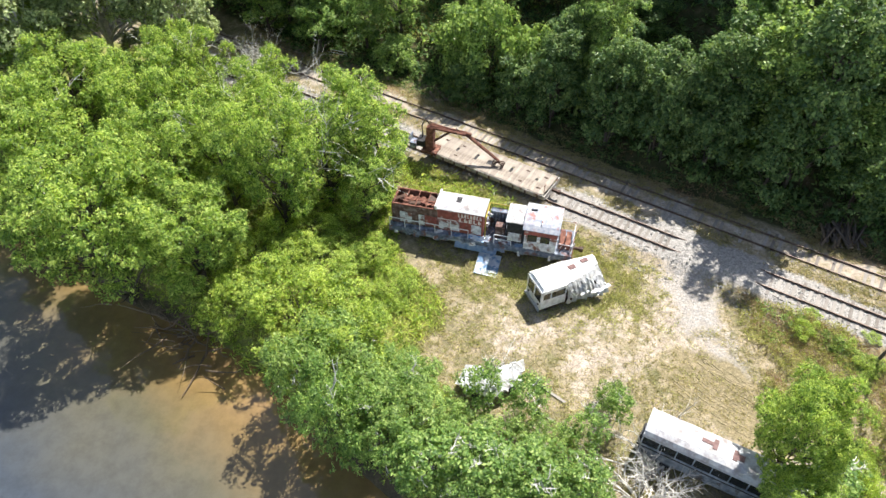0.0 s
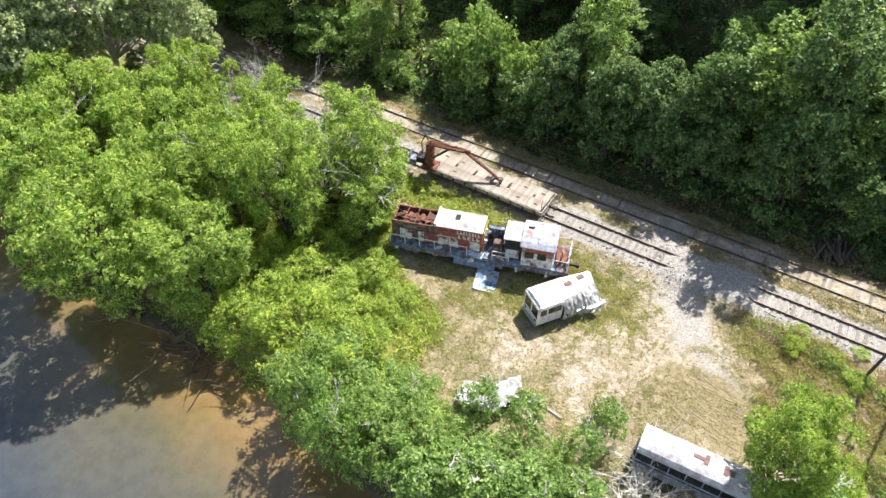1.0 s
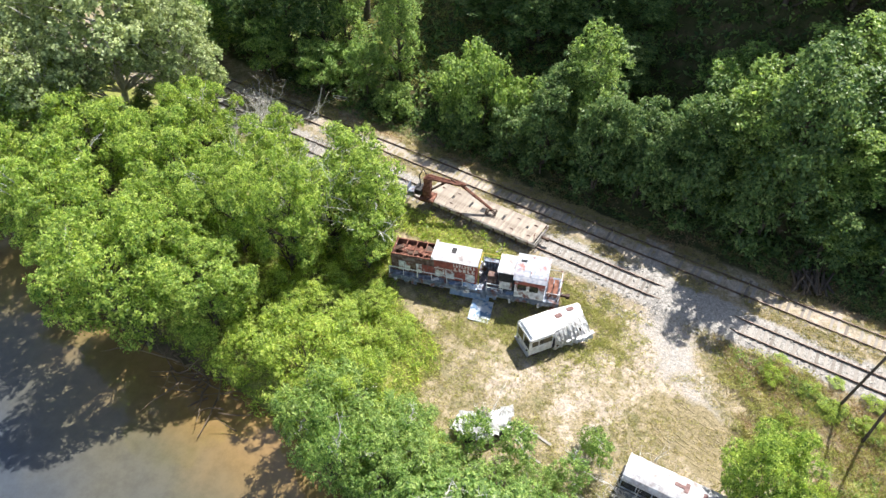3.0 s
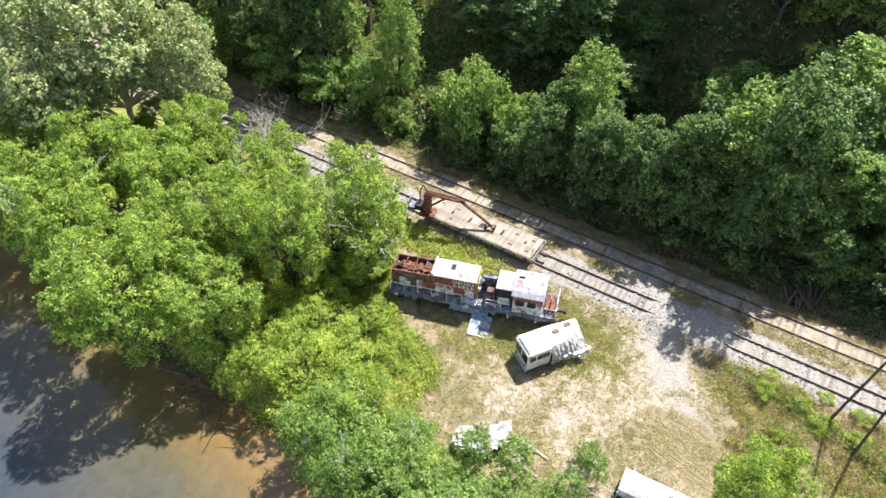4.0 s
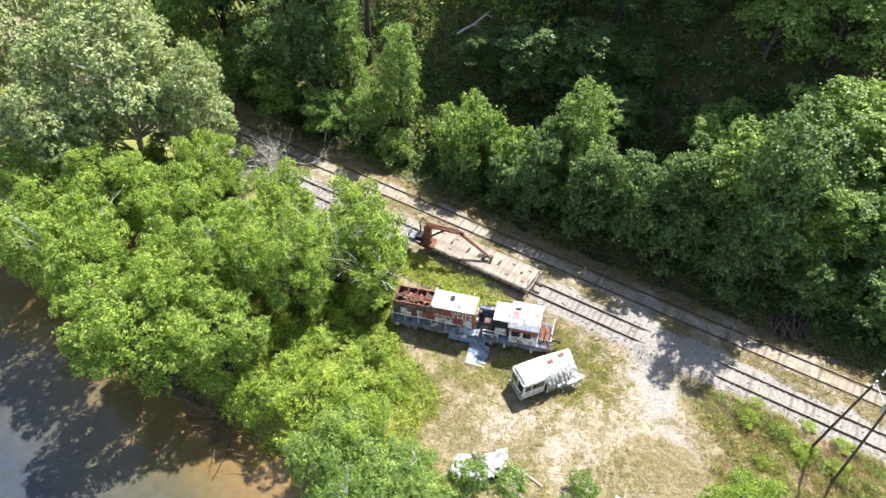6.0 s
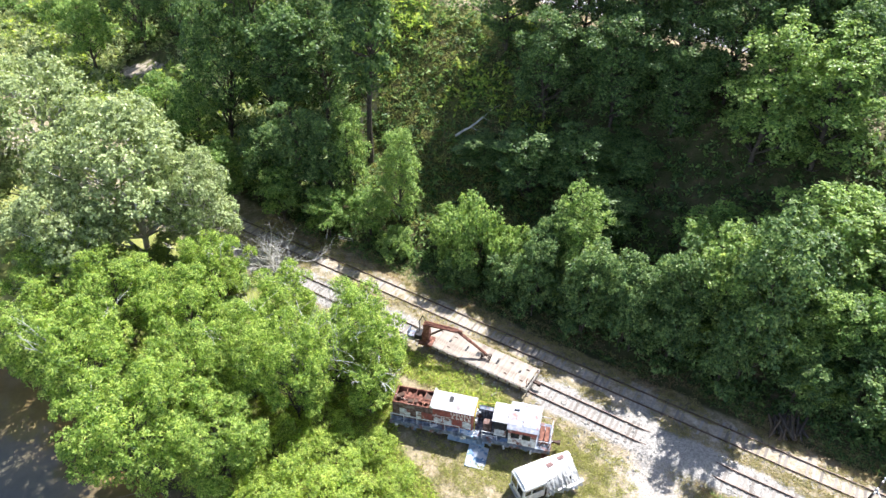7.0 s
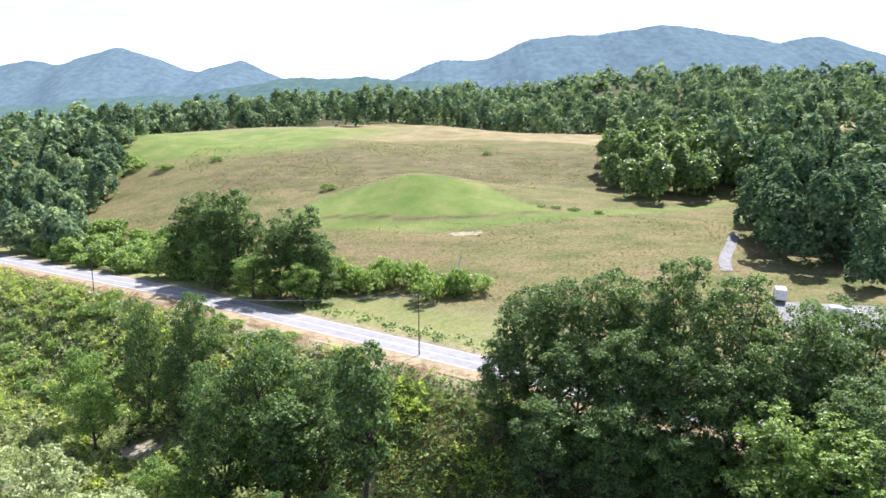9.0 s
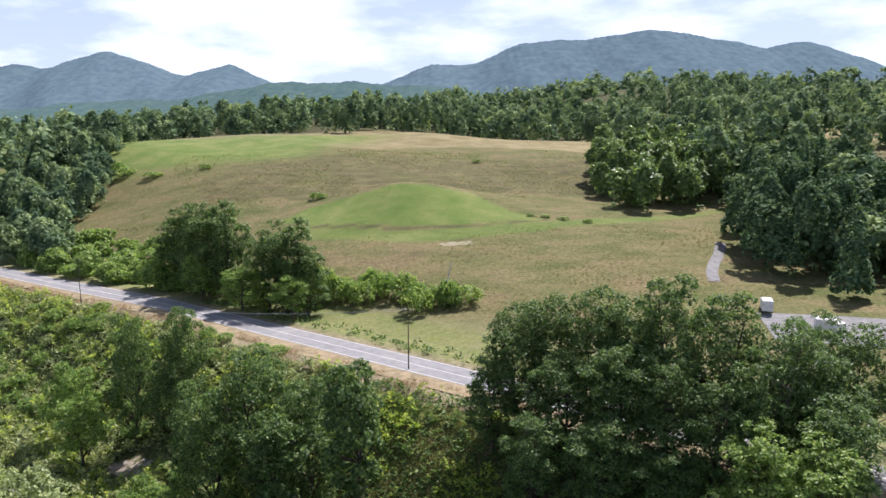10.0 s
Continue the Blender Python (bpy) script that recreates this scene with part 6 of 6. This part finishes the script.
def make_brush():
    """Bushy cover on the bank below the road and weeds round the yard."""
    rng = np.random.default_rng(17)

    def cover(name, label, mat, num, inside, region, size, h, k=6, width=0.4):
        x, y = rng.uniform(region[0], region[1], num), rng.uniform(region[2], region[3], num)
        if len(region) == 5:
            x, y = rail_xy(x, y) if region[4] == "rail" else (x, (y - 0.604 * x) / 0.797)
        keep = inside(x, y)
        x, y = x[keep], y[keep]
        z = ground_z(x, y)
        lump = np.clip(0.5 + 0.5 * wobble(x, y, 1.4, 5.0) + 0.4 * wobble(x, y, 0.5, 1.0), 0.05, 1.6)
        p = np.stack([x, y, z + h * lump * rng.uniform(0.3, 1.0, len(x))], 1)
        n = rng.normal(size=(len(x), 3)) * 0.55 + (0, 0, 1)
        n /= np.linalg.norm(n, axis=1)[:, None]
        v, f = cards(rng, p, n, k, size, size * width, 0.5, 0.05)
        return tagged(new(name, mesh_np(name, v, f, mat)), label, "undergrowth", kind="stuff")

    W = lambda x, y: 0.604 * x + 0.797 * y
    U = lambda x, y: 0.530 * x + 0.848 * y
    open_spot = lambda x, y: np.hypot(x + 48, y - 107.5) > 4.2
    cover("bank_brush", "dense bushes and brambles on the bank below the road", LEAF_OLIVE, 26000, lambda x, y: (U(x, y) > 52) & open_spot(x, y), (-125, -12, 38, 78.5, "road"), 0.75, 1.5)
    cover("bank_shrubs", "light green shrubs on the bank below the road", LEAF_LIME, 15000, lambda x, y: (U(x, y) > 52) & open_spot(x, y) & (wobble(x, y, 0.24, 4.0) > 0.0) & ((x < -20) | (W(x, y) > 66)), (-125, 14, 42, 79.5, "road"), 0.7, 2.0)
    cover("pasture_tussocks", "brown and olive tussocks over the rough pasture", GRASS_FIELD, 10000, lambda x, y: (W(x, y) > 126) & (rng.normal(size=np.shape(x)) * 0.5 + wobble(x, y, 0.06, 2.0) > 0.0), (-110, 100, 236, 330), 0.5, 0.14, 4, 0.5)
    cover("meadow_tufts", "coarse dry tufts on the pasture slope", GRASS_FIELD, 12000, lambda x, y: (W(x, y) > 112) & (rng.normal(size=np.shape(x)) * 0.5 + wobble(x, y, 0.11, 3.0) > 0.0), (-60, 96, 140, 203), 0.36, 0.1, 4, 0.4)
    cover("verge_bank_weeds", "dry weeds at the edge of the road bank", GRASS_RUST, 5000, lambda x, y: wobble(x, y, 0.3, 1.0) > -0.3, (-125, 20, 77, 84, "road"), 0.5, 0.4, 6, 0.12)
    cover("wood_floor_plants", "shaded undergrowth on the wood floor", LEAF_DARK, 22000, lambda x, y: (W(x, y) < 80) & (U(x, y) > 50.5) & (x > -30), (-30, 60, 30, 105), 0.6, 0.7)
    cover("verge_weeds", "tall weeds on the far verge of the road", LEAF_EDGE, 3500, lambda x, y: (W(x, y) > 94.5) & (W(x, y) < 101), (-70, 30, 85, 165), 0.7, 0.8)
    cover("weeds", "leafy green weeds beside the railway", GRASS_GREEN, 16000, lambda x, y: (U(x, y) < 39.9) & (U(x, y) > 30.0) & (x > 21.0) & (wobble(x, y, 0.6, 2.0) > -0.4), (20, 48, 10, 32), 0.34, 0.5, 6, 0.16)
    cover("yard_weeds", "fresh leafy weeds in patches beside the track", LEAF_VINE, 9000, lambda x, y: (U(x, y) < 39.4) & (x > 22.4) & (wobble(x, y, 0.75, 3.2) + 0.5 * wobble(x, y, 1.7, 1.0) > 0.35), (21, 40, 16, 34), 0.24, 0.55, 6, 0.35)
    cover("dry_weeds", "rust-coloured dry weeds in the yard", GRASS_RUST, 5000, lambda x, y: (U(x, y) < 39.5) & (x > 21.6) & (wobble(x, y, 0.55, 0.5) > -0.2) & (earth_mask(x, y) < 0.3), (19, 36, 14, 33), 0.4, 0.55, 6, 0.1)
    cover("edge_weeds", "low weeds along the wood's edge", LEAF_EDGE, 3600, lambda x, y: (wobble(x, y, 0.5, 2.4) > -0.5), (-56, 22, 48.6, 53.0, "rail"), 0.34, 0.35, 6, 0.3)
    cover("bank_weeds", "bright weeds on the river bank", LEAF_LIME, 12000, lambda x, y: (0.608 * x + 0.794 * y > 13.2) & (lush_mask(x, y) > 0.35) & (x > -30), (-30, 6, 15, 50), 0.42, 0.6, 6, 0.22)

    def blades(name, label, mat, num, inside, region, h, spread=0.12):
        x, y = rng.uniform(region[0], region[1], num), rng.uniform(region[2], region[3], num)
        if len(region) == 5:
            x, y = rail_xy(x, y)
        keep = inside(x, y)
        x, y = x[keep], y[keep]
        p = np.stack([x, y, ground_z(x, y) + 0.01], 1)
        n = np.tile((0.0, 0.0, 1.0), (len(x), 1)) + rng.normal(size=(len(x), 3)) * 0.2
        n /= np.linalg.norm(n, axis=1)[:, None]
        v, f = cards(rng, p, n, 5, h, 0.05, 0.42, 0.0)
        tagged(new(name, mesh_np(name, v, f, mat)), label, "grass", kind="stuff")

    worn = lambda x, y: rng.uniform(0, 1, np.shape(x)) > 0.25 + 0.75 * np.clip(earth_mask(x, y), 0, 1)
    yard = lambda x, y: (U(x, y) < 39.6) & (0.608 * x + 0.794 * y > 15) & worn(x, y) & (gravel_mask(x, y) < 0.5)
    blades("dry_grass", "sun-dried yard grass in tufts", GRASS, 60000, lambda x, y: yard(x, y) & (lush_mask(x, y) < 0.6), (-2, 44, 10, 50), 0.17)
    blades("green_grass", "lush green grass beside the thicket", GRASS_GREEN, 40000, lambda x, y: yard(x, y) & (lush_mask(x, y) > 0.3), (-24, 8, 14, 50), 0.34)
    rough = lambda x, y: yard(x, y) & (np.maximum(capsule(x, y, 11.5, 36.5, 15.5, 34.0, 2.2), np.maximum(capsule(x, y, 11.0, 31.8, 14.0, 32.6, 1.5), capsule(x, y, 1.0, 34.0, 7.0, 34.5, 1.4))) + 0.5 * wobble(x, y, 1.9, 3.0) + 0.3 * wobble(x, y, 0.7, 1.0) + rng.normal(size=np.shape(x)) * 0.35 > 0.75)
    blades("rough_grass", "taller olive grass tussocks beside the track", GRASS_GREEN, 26000, rough, (-1, 19, 29, 40), 0.24)
    patchy = lambda x, y: wobble(x, y, 0.42, 7.0) + 0.5 * wobble(x, y, 1.3, 2.0) > 0.25
    blades("fresh_grass", "scattered fresh green grass in the dry yard", GRASS_GREEN, 24000, lambda x, y: yard(x, y) & (lush_mask(x, y) < 0.5) & patchy(x, y), (-2, 44, 10, 50), 0.2)
    blades("track_grass", "grass growing between the two tracks", GRASS, 9000, lambda x, y: (wobble(x, y, 0.7, 1.5) > -0.2) & (rng.uniform(0, 1, np.shape(x)) > 0.3), (-56, 22, 43.0, 45.0, "rail"), 0.22)
    blades("verge_grass", "dry grass along the far rails", GRASS, 14000, lambda x, y: (wobble(x, y, 0.6, 4.5) > -0.4), (-56, 22, 46.2, 50.0, "rail"), 0.22)
    blades("bank_grass", "green grass on the shaded slope behind the rails", GRASS_GREEN, 14000, lambda x, y: (W(x, y) < 76) & (U(x, y) > 55), (-12, 12, 60, 95), 0.4)
    cover("leaf_litter", "fallen sticks and leaf litter at the wood's edge", GRASS_RUST, 5000, lambda x, y: wobble(x, y, 0.4, 8.0) > -0.2, (-56, 22, 47.2, 51.5, "rail"), 0.22, 0.05, 4, 0.3)


make_brush()


# ---- dead wood and odds and ends ----
def make_bare_shrub(name, x, y, h, spread, seed, label, mat, num=9, lean=(0, 0), thick=0.05):
    rng = np.random.default_rng(seed)
    ob = thing(name, pose(x, y, float(ground_z(x, y))), label, "dead shrub")
    for i in range(num):
        d = np.array((rng.uniform(-1, 1) * spread + lean[0], rng.uniform(-1, 1) * spread + lean[1], h))
        limb = branch(rng, (rng.uniform(-0.3, 0.3), rng.uniform(-0.3, 0.3), -0.2), d, np.linalg.norm(d) * rng.uniform(0.7, 1.15), thick, 0.26, 9, 0.2)
        paths = [limb]
        for q, r in limb[2:]:
            for k in range(2):
                paths.append(branch(rng, q, d / np.linalg.norm(d) + rng.normal(size=3) * 0.7, np.linalg.norm(d) * 0.26, r * 0.6, 0.22, 4, 0.3))
        v, f = tubes(paths, 4)
        b = new("branch", mesh_np("branch", v, f, mat, True))
        b.parent = ob
    return ob


make_bare_shrub("dead_tree", -12.6, 43.2, 11.6, 5.2, 23, "bare bleached dead tree standing among leafy crowns", BARK_PALE, 12, (0, 0), 0.09)
make_bare_shrub("dead_shrub", -18.0, 60.6, 5.6, 4.0, 3, "bare grey dead shrub beside the track", BARK_PALE, 16, (0, 0), 0.06)
make_bare_shrub("dead_bush", 12.6, 18.9, 2.3, 4.4, 4, "bleached bare branches sprawling in front of the bus", BARK_PALE, 22, (-0.3, 0.0), 0.07)
make_bare_shrub("dead_bush", 11.6, 17.4, 2.0, 4.0, 6, "bleached bare branches sprawling in front of the bus", BARK_PALE, 18, (0.3, 0.0), 0.06)
make_bare_shrub("dead_bush", 3.0, 25.2, 4.6, 0.6, 9, "thin bare stems standing in the wreck", BARK_PALE, 4)
make_bare_shrub("dead_bush", 2.0, 16.6, 4.2, 2.0, 12, "bleached bare bush by the river", BARK_PALE, 9)


def make_driftwood():
    rng = np.random.default_rng(21)
    paths = []
    for i in range(46):
        x = -19.5 + rng.normal() * 2.6
        y = (12.6 - 0.608 * x) / 0.794 + rng.normal() * 0.7
        d = np.array((rng.normal(), rng.normal() * 0.7, rng.uniform(-0.1, 0.35)))
        paths.append(branch(rng, (x, y, -1.9 + rng.uniform(0, 0.7)), d, rng.uniform(1.5, 4.0), rng.uniform(0.03, 0.1), 0.12, 6, 0.3))
    v, f = tubes(paths, 5)
    ob = new("driftwood", mesh_np("driftwood", v, f, DRIFT, True))
    tagged(ob, "tangle of exposed roots and driftwood under the bank trees", "driftwood", kind="stuff")


make_driftwood()


def make_ruts():
    """Curved ridges of earth left by turning wheels."""
    rng = np.random.default_rng(31)
    paths = []
    for i in range(46):
        s = (i % 23) / 22 + rng.uniform(-0.04, 0.04)
        a, b = (14.6 + 2.6 * s, 25.4 + 2.9 * s), (18.6 + 2.4 * s, 21.4 + 3.0 * s)
        t0 = rng.uniform(0, 0.75)
        t1 = min(1.05, t0 + rng.uniform(0.15, 0.5))
        path = []
        for k in range(15):
            t = t0 + (t1 - t0) * k / 14
            bow = 0.45 * math.sin(math.pi * t) * (1 - 0.5 * s)
            x, y = a[0] + (b[0] - a[0]) * t - 0.8 * bow, a[1] + (b[1] - a[1]) * t - 0.45 * bow
            path.append((np.array((x + rng.uniform(-0.03, 0.03), y, float(ground_z(x, y)) + rng.uniform(-0.02, 0.015))), (0.036 + rng.uniform(-0.02, 0.015)) * math.sin(math.pi * (k + 0.7) / 15.4) ** 0.5))
        paths.append(path)
    v, f = tubes(paths, 6)
    tagged(new("wheel_ruts", mesh_np("wheel_ruts", v, f, RUT, True)), "curved ridges of dry earth turned up by wheels", "ruts", kind="stuff")


make_ruts()


def make_rubble():
    for i, (x, y, a, L, r) in enumerate(((7.0, 24.6, -40, 2.2, 0.06), (6.4, 23.0, -35, 1.4, 0.05), (5.4, 42.8, 40, 0.9, 0.05), (-1.2, 59.0, -70, 3.0, 0.09), (-0.2, 58.8, -60, 2.8, 0.1), (-1.6, 60.2, -20, 2.0, 0.07))):
        ob = thing("old_board", pose(x, y, float(ground_z(x, y)) + 0.08, 0, 0, a), "weathered loose board lying on the ground", "board")
        part("board", new_box(-L / 2, L / 2, -r * 1.6, r * 1.6, -0.03, 0.04, 0.008), TIE if i < 3 else DRIFT, ob)
    ob = thing("steel_frame", pose(-11.0, 66.0, float(ground_z(-11.0, 66.0)), 0, 0, -20), "low steel pipe frame beside the track", "frame")
    part("pipe_frame", rods([((-0.9, 0, 0), (-0.9, 0, 0.6)), ((0.9, 0, 0), (0.9, 0, 0.6)), ((-0.9, 0, 0.6), (0.9, 0, 0.6)), ((-0.9, 0, 0.3), (0.9, 0, 0.3))], 0.04), GALV, ob)
    ob = thing("track_marker", pose(-13.5, 66.6, float(ground_z(-13.5, 66.6)), 0, 0, 30), "leaning weathered marker post by the track", "post")
    part("post", rods([((0, 0, -0.2), (0.5, 0.1, 1.5))], 0.07), BARK_PALE, ob)
    ob = thing("fallen_tree", pose(5.2, 77.6, float(ground_z(5.2, 77.6)) + 0.3), "fallen bleached tree on the shaded slope", "dead tree")
    rng = np.random.default_rng(14)
    main = branch(rng, (-3.0, -1.6, 0.0), (5.5, 4.0, 1.9), 9.0, 0.16, 0.06, 8, 0.3)
    v, f = tubes([main] + [branch(rng, q, (1, rng.normal(), rng.normal()), 2.2, r * 0.5, 0.2, 5, 0.3) for q, r in main[2:]], 6)
    t = new("trunk", mesh_np("trunk", v, f, BARK_PALE, True))
    t.parent = ob
    # split post in the pasture
    ob = thing("field_post", pose(4.9, 159.8, float(ground_z(4.9, 159.8)), 0, 0, 0), "leaning bleached trunk standing in the pasture", "post")
    v, f = tubes([branch(np.random.default_rng(2), (0, 0, -0.3), (0.28, 0.05, 1), 6.2, 0.2, 0.03, 5, 0.5)], 7)
    t = new("trunk", mesh_np("trunk", v, f, BARK_PALE, True))
    t.parent = ob


make_rubble()


# ---- yard and lorry beyond the road ----
def make_far_yard():
    def slab(name, pts, mat, label):
        a, b, c, d = [np.array(p, float) for p in pts]
        n, v, f = 12, [], []
        for i in range(n + 1):
            for j in range(n + 1):
                s, t = i / n, j / n
                p = (a * (1 - s) + b * s) * (1 - t) + (d * (1 - s) + c * s) * t
                v.append((p[0], p[1], float(ground_z(p[0], p[1])) + 0.12))
        for i in range(n):
            for j in range(n):
                k = i * (n + 1) + j
                f.append((k, k + n + 1, k + n + 2, k + 1))
        tagged(new(name, mesh_np(name, v, f, mat)), label, "yard", kind="structure")
    slab("pavement", [(63, 119), (90, 110), (96, 128), (66, 133)], LOT, "pale concrete yard beyond the road")
    way = [(81.5, 187.0), (79.0, 181.5), (75.6, 174.5), (71.6, 167.5), (68.2, 160.5), (66.0, 153.5)]
    v, f = [], []
    for i, (x, y) in enumerate(way):
        (ax, ay), (bx, by) = way[max(0, i - 1)], way[min(len(way) - 1, i + 1)]
        n = Vector((ay - by, bx - ax)).normalized()
        for k in (-1.5, -0.5, 0.5, 1.5):
            px, py = x + n.x * k * 0.9, y + n.y * k * 0.9
            v.append((px, py, float(ground_z(px, py)) + 0.12))
        if i:
            f += [(4 * i - 4 + k, 4 * i - 3 + k, 4 * i + 1 + k, 4 * i + k) for k in range(3)]
    tagged(new("lane", mesh_np("lane", v, f, LOT)), "pale gravel lane climbing beside the pasture", "lane", kind="structure")
    for i, (x, y, a) in enumerate(((68.3, 133.7, 70), (74.0, 121.5, -20))):
        z = float(ground_z(x, y)) + 0.12
        van = thing("van", pose(x, y, z, 0, 0, a), "small white box van parked in the yard", "van")
        part("body", new_box(-2.4, 1.2, -1.0, 1.0, 0.5, 2.6, 0.08), SHELL, van)
        part("cab", new_box(1.2, 2.6, -0.95, 0.95, 0.5, 2.0, 0.15), SHELL, van)
        part("windscreen", new_box(2.3, 2.62, -0.8, 0.8, 1.3, 1.85, 0.02), GLASS, van)
        for wx in (-1.6, 1.7):
            for wy in (-1.0, 0.8):
                part("wheel", rod(bmesh.new(), (wx, wy, 0.36), (wx, wy + 0.2, 0.36), 0.36, 14), BLACK, van)


make_far_yard()


# ---- mountains on the horizon ----
def make_mountains():
    def ridge(name, label, dist, crest, col, seed, x0, x1):
        """A rounded skyline (bearing, slope up from the eye), cut by spurs and gullies."""
        rng = np.random.default_rng(seed)
        nx, rows = 520, 60
        xs = np.linspace(x0, x1, nx)
        h = 56 + dist * np.interp(xs / dist, [c for c, _ in crest], [v for _, v in crest])
        soft = np.hanning(15)
        h = np.convolve(np.pad(h, 7, mode="edge"), soft / soft.sum(), mode="valid")
        h = h + sum(np.sin(xs * f + rng.uniform(0, 6)) * a for f, a in ((0.012, 4), (0.03, 2.5), (0.075, 1.2), (0.2, 0.9), (0.45, 0.9)))
        vs = []
        for j in range(rows):
            t = j / (rows - 1)
            spur = 46 * wobble(xs, t * 300, 0.0045, seed) + 20 * wobble(xs, t * 420, 0.011, seed + 2)
            y = dist - 900 * (1 - t) + spur * (1 - t) * t * 4
            z = (h + 60) * t ** 0.8 - 60
            vs.append(np.stack([xs, y, z], 1))
        i = (np.arange(rows - 1)[:, None] * nx + np.arange(nx - 1)[None]).ravel()
        me = mesh_np(name, np.concatenate(vs), np.stack([i, i + 1, i + nx + 1, i + nx], 1), col, True)
        tagged(new(name, me), label, "mountain", kind="structure")

    # aerial haze is painted in: bluish base colours plus a glow of their own
    hazy = material("haze-tinted wooded mountain", ((0.058, 0.088, 0.112), (0.07, 0.104, 0.126), (0.084, 0.12, 0.138)), 1.0, 0.03, 12, bump=1.2, bump_scale=0.05, spec=0.0, emit=0.8)
    near = material("haze-tinted wooded foothill", ((0.055, 0.095, 0.1), (0.075, 0.12, 0.115)), 1.0, 0.03, 9, bump=6, bump_scale=0.05, spec=0.0, emit=0.3)
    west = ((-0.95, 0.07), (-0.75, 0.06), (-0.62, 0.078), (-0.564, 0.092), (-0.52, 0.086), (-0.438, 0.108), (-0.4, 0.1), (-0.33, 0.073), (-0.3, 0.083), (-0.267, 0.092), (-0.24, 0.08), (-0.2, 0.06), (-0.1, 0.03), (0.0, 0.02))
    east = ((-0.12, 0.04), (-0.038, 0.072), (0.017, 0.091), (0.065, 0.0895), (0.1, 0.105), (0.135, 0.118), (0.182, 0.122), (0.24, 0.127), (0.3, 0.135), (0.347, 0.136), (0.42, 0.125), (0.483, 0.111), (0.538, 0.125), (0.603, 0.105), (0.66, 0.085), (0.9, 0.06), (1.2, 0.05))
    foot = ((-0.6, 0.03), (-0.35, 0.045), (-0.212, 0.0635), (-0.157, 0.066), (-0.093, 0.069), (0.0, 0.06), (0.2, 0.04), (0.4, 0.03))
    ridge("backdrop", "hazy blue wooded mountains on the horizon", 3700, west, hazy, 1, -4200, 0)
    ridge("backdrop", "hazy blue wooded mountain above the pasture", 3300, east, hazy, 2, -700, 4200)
    ridge("backdrop", "low haze-tinted wooded foothill before the mountains", 2100, foot, near, 3, -2400, 900)


make_mountains()
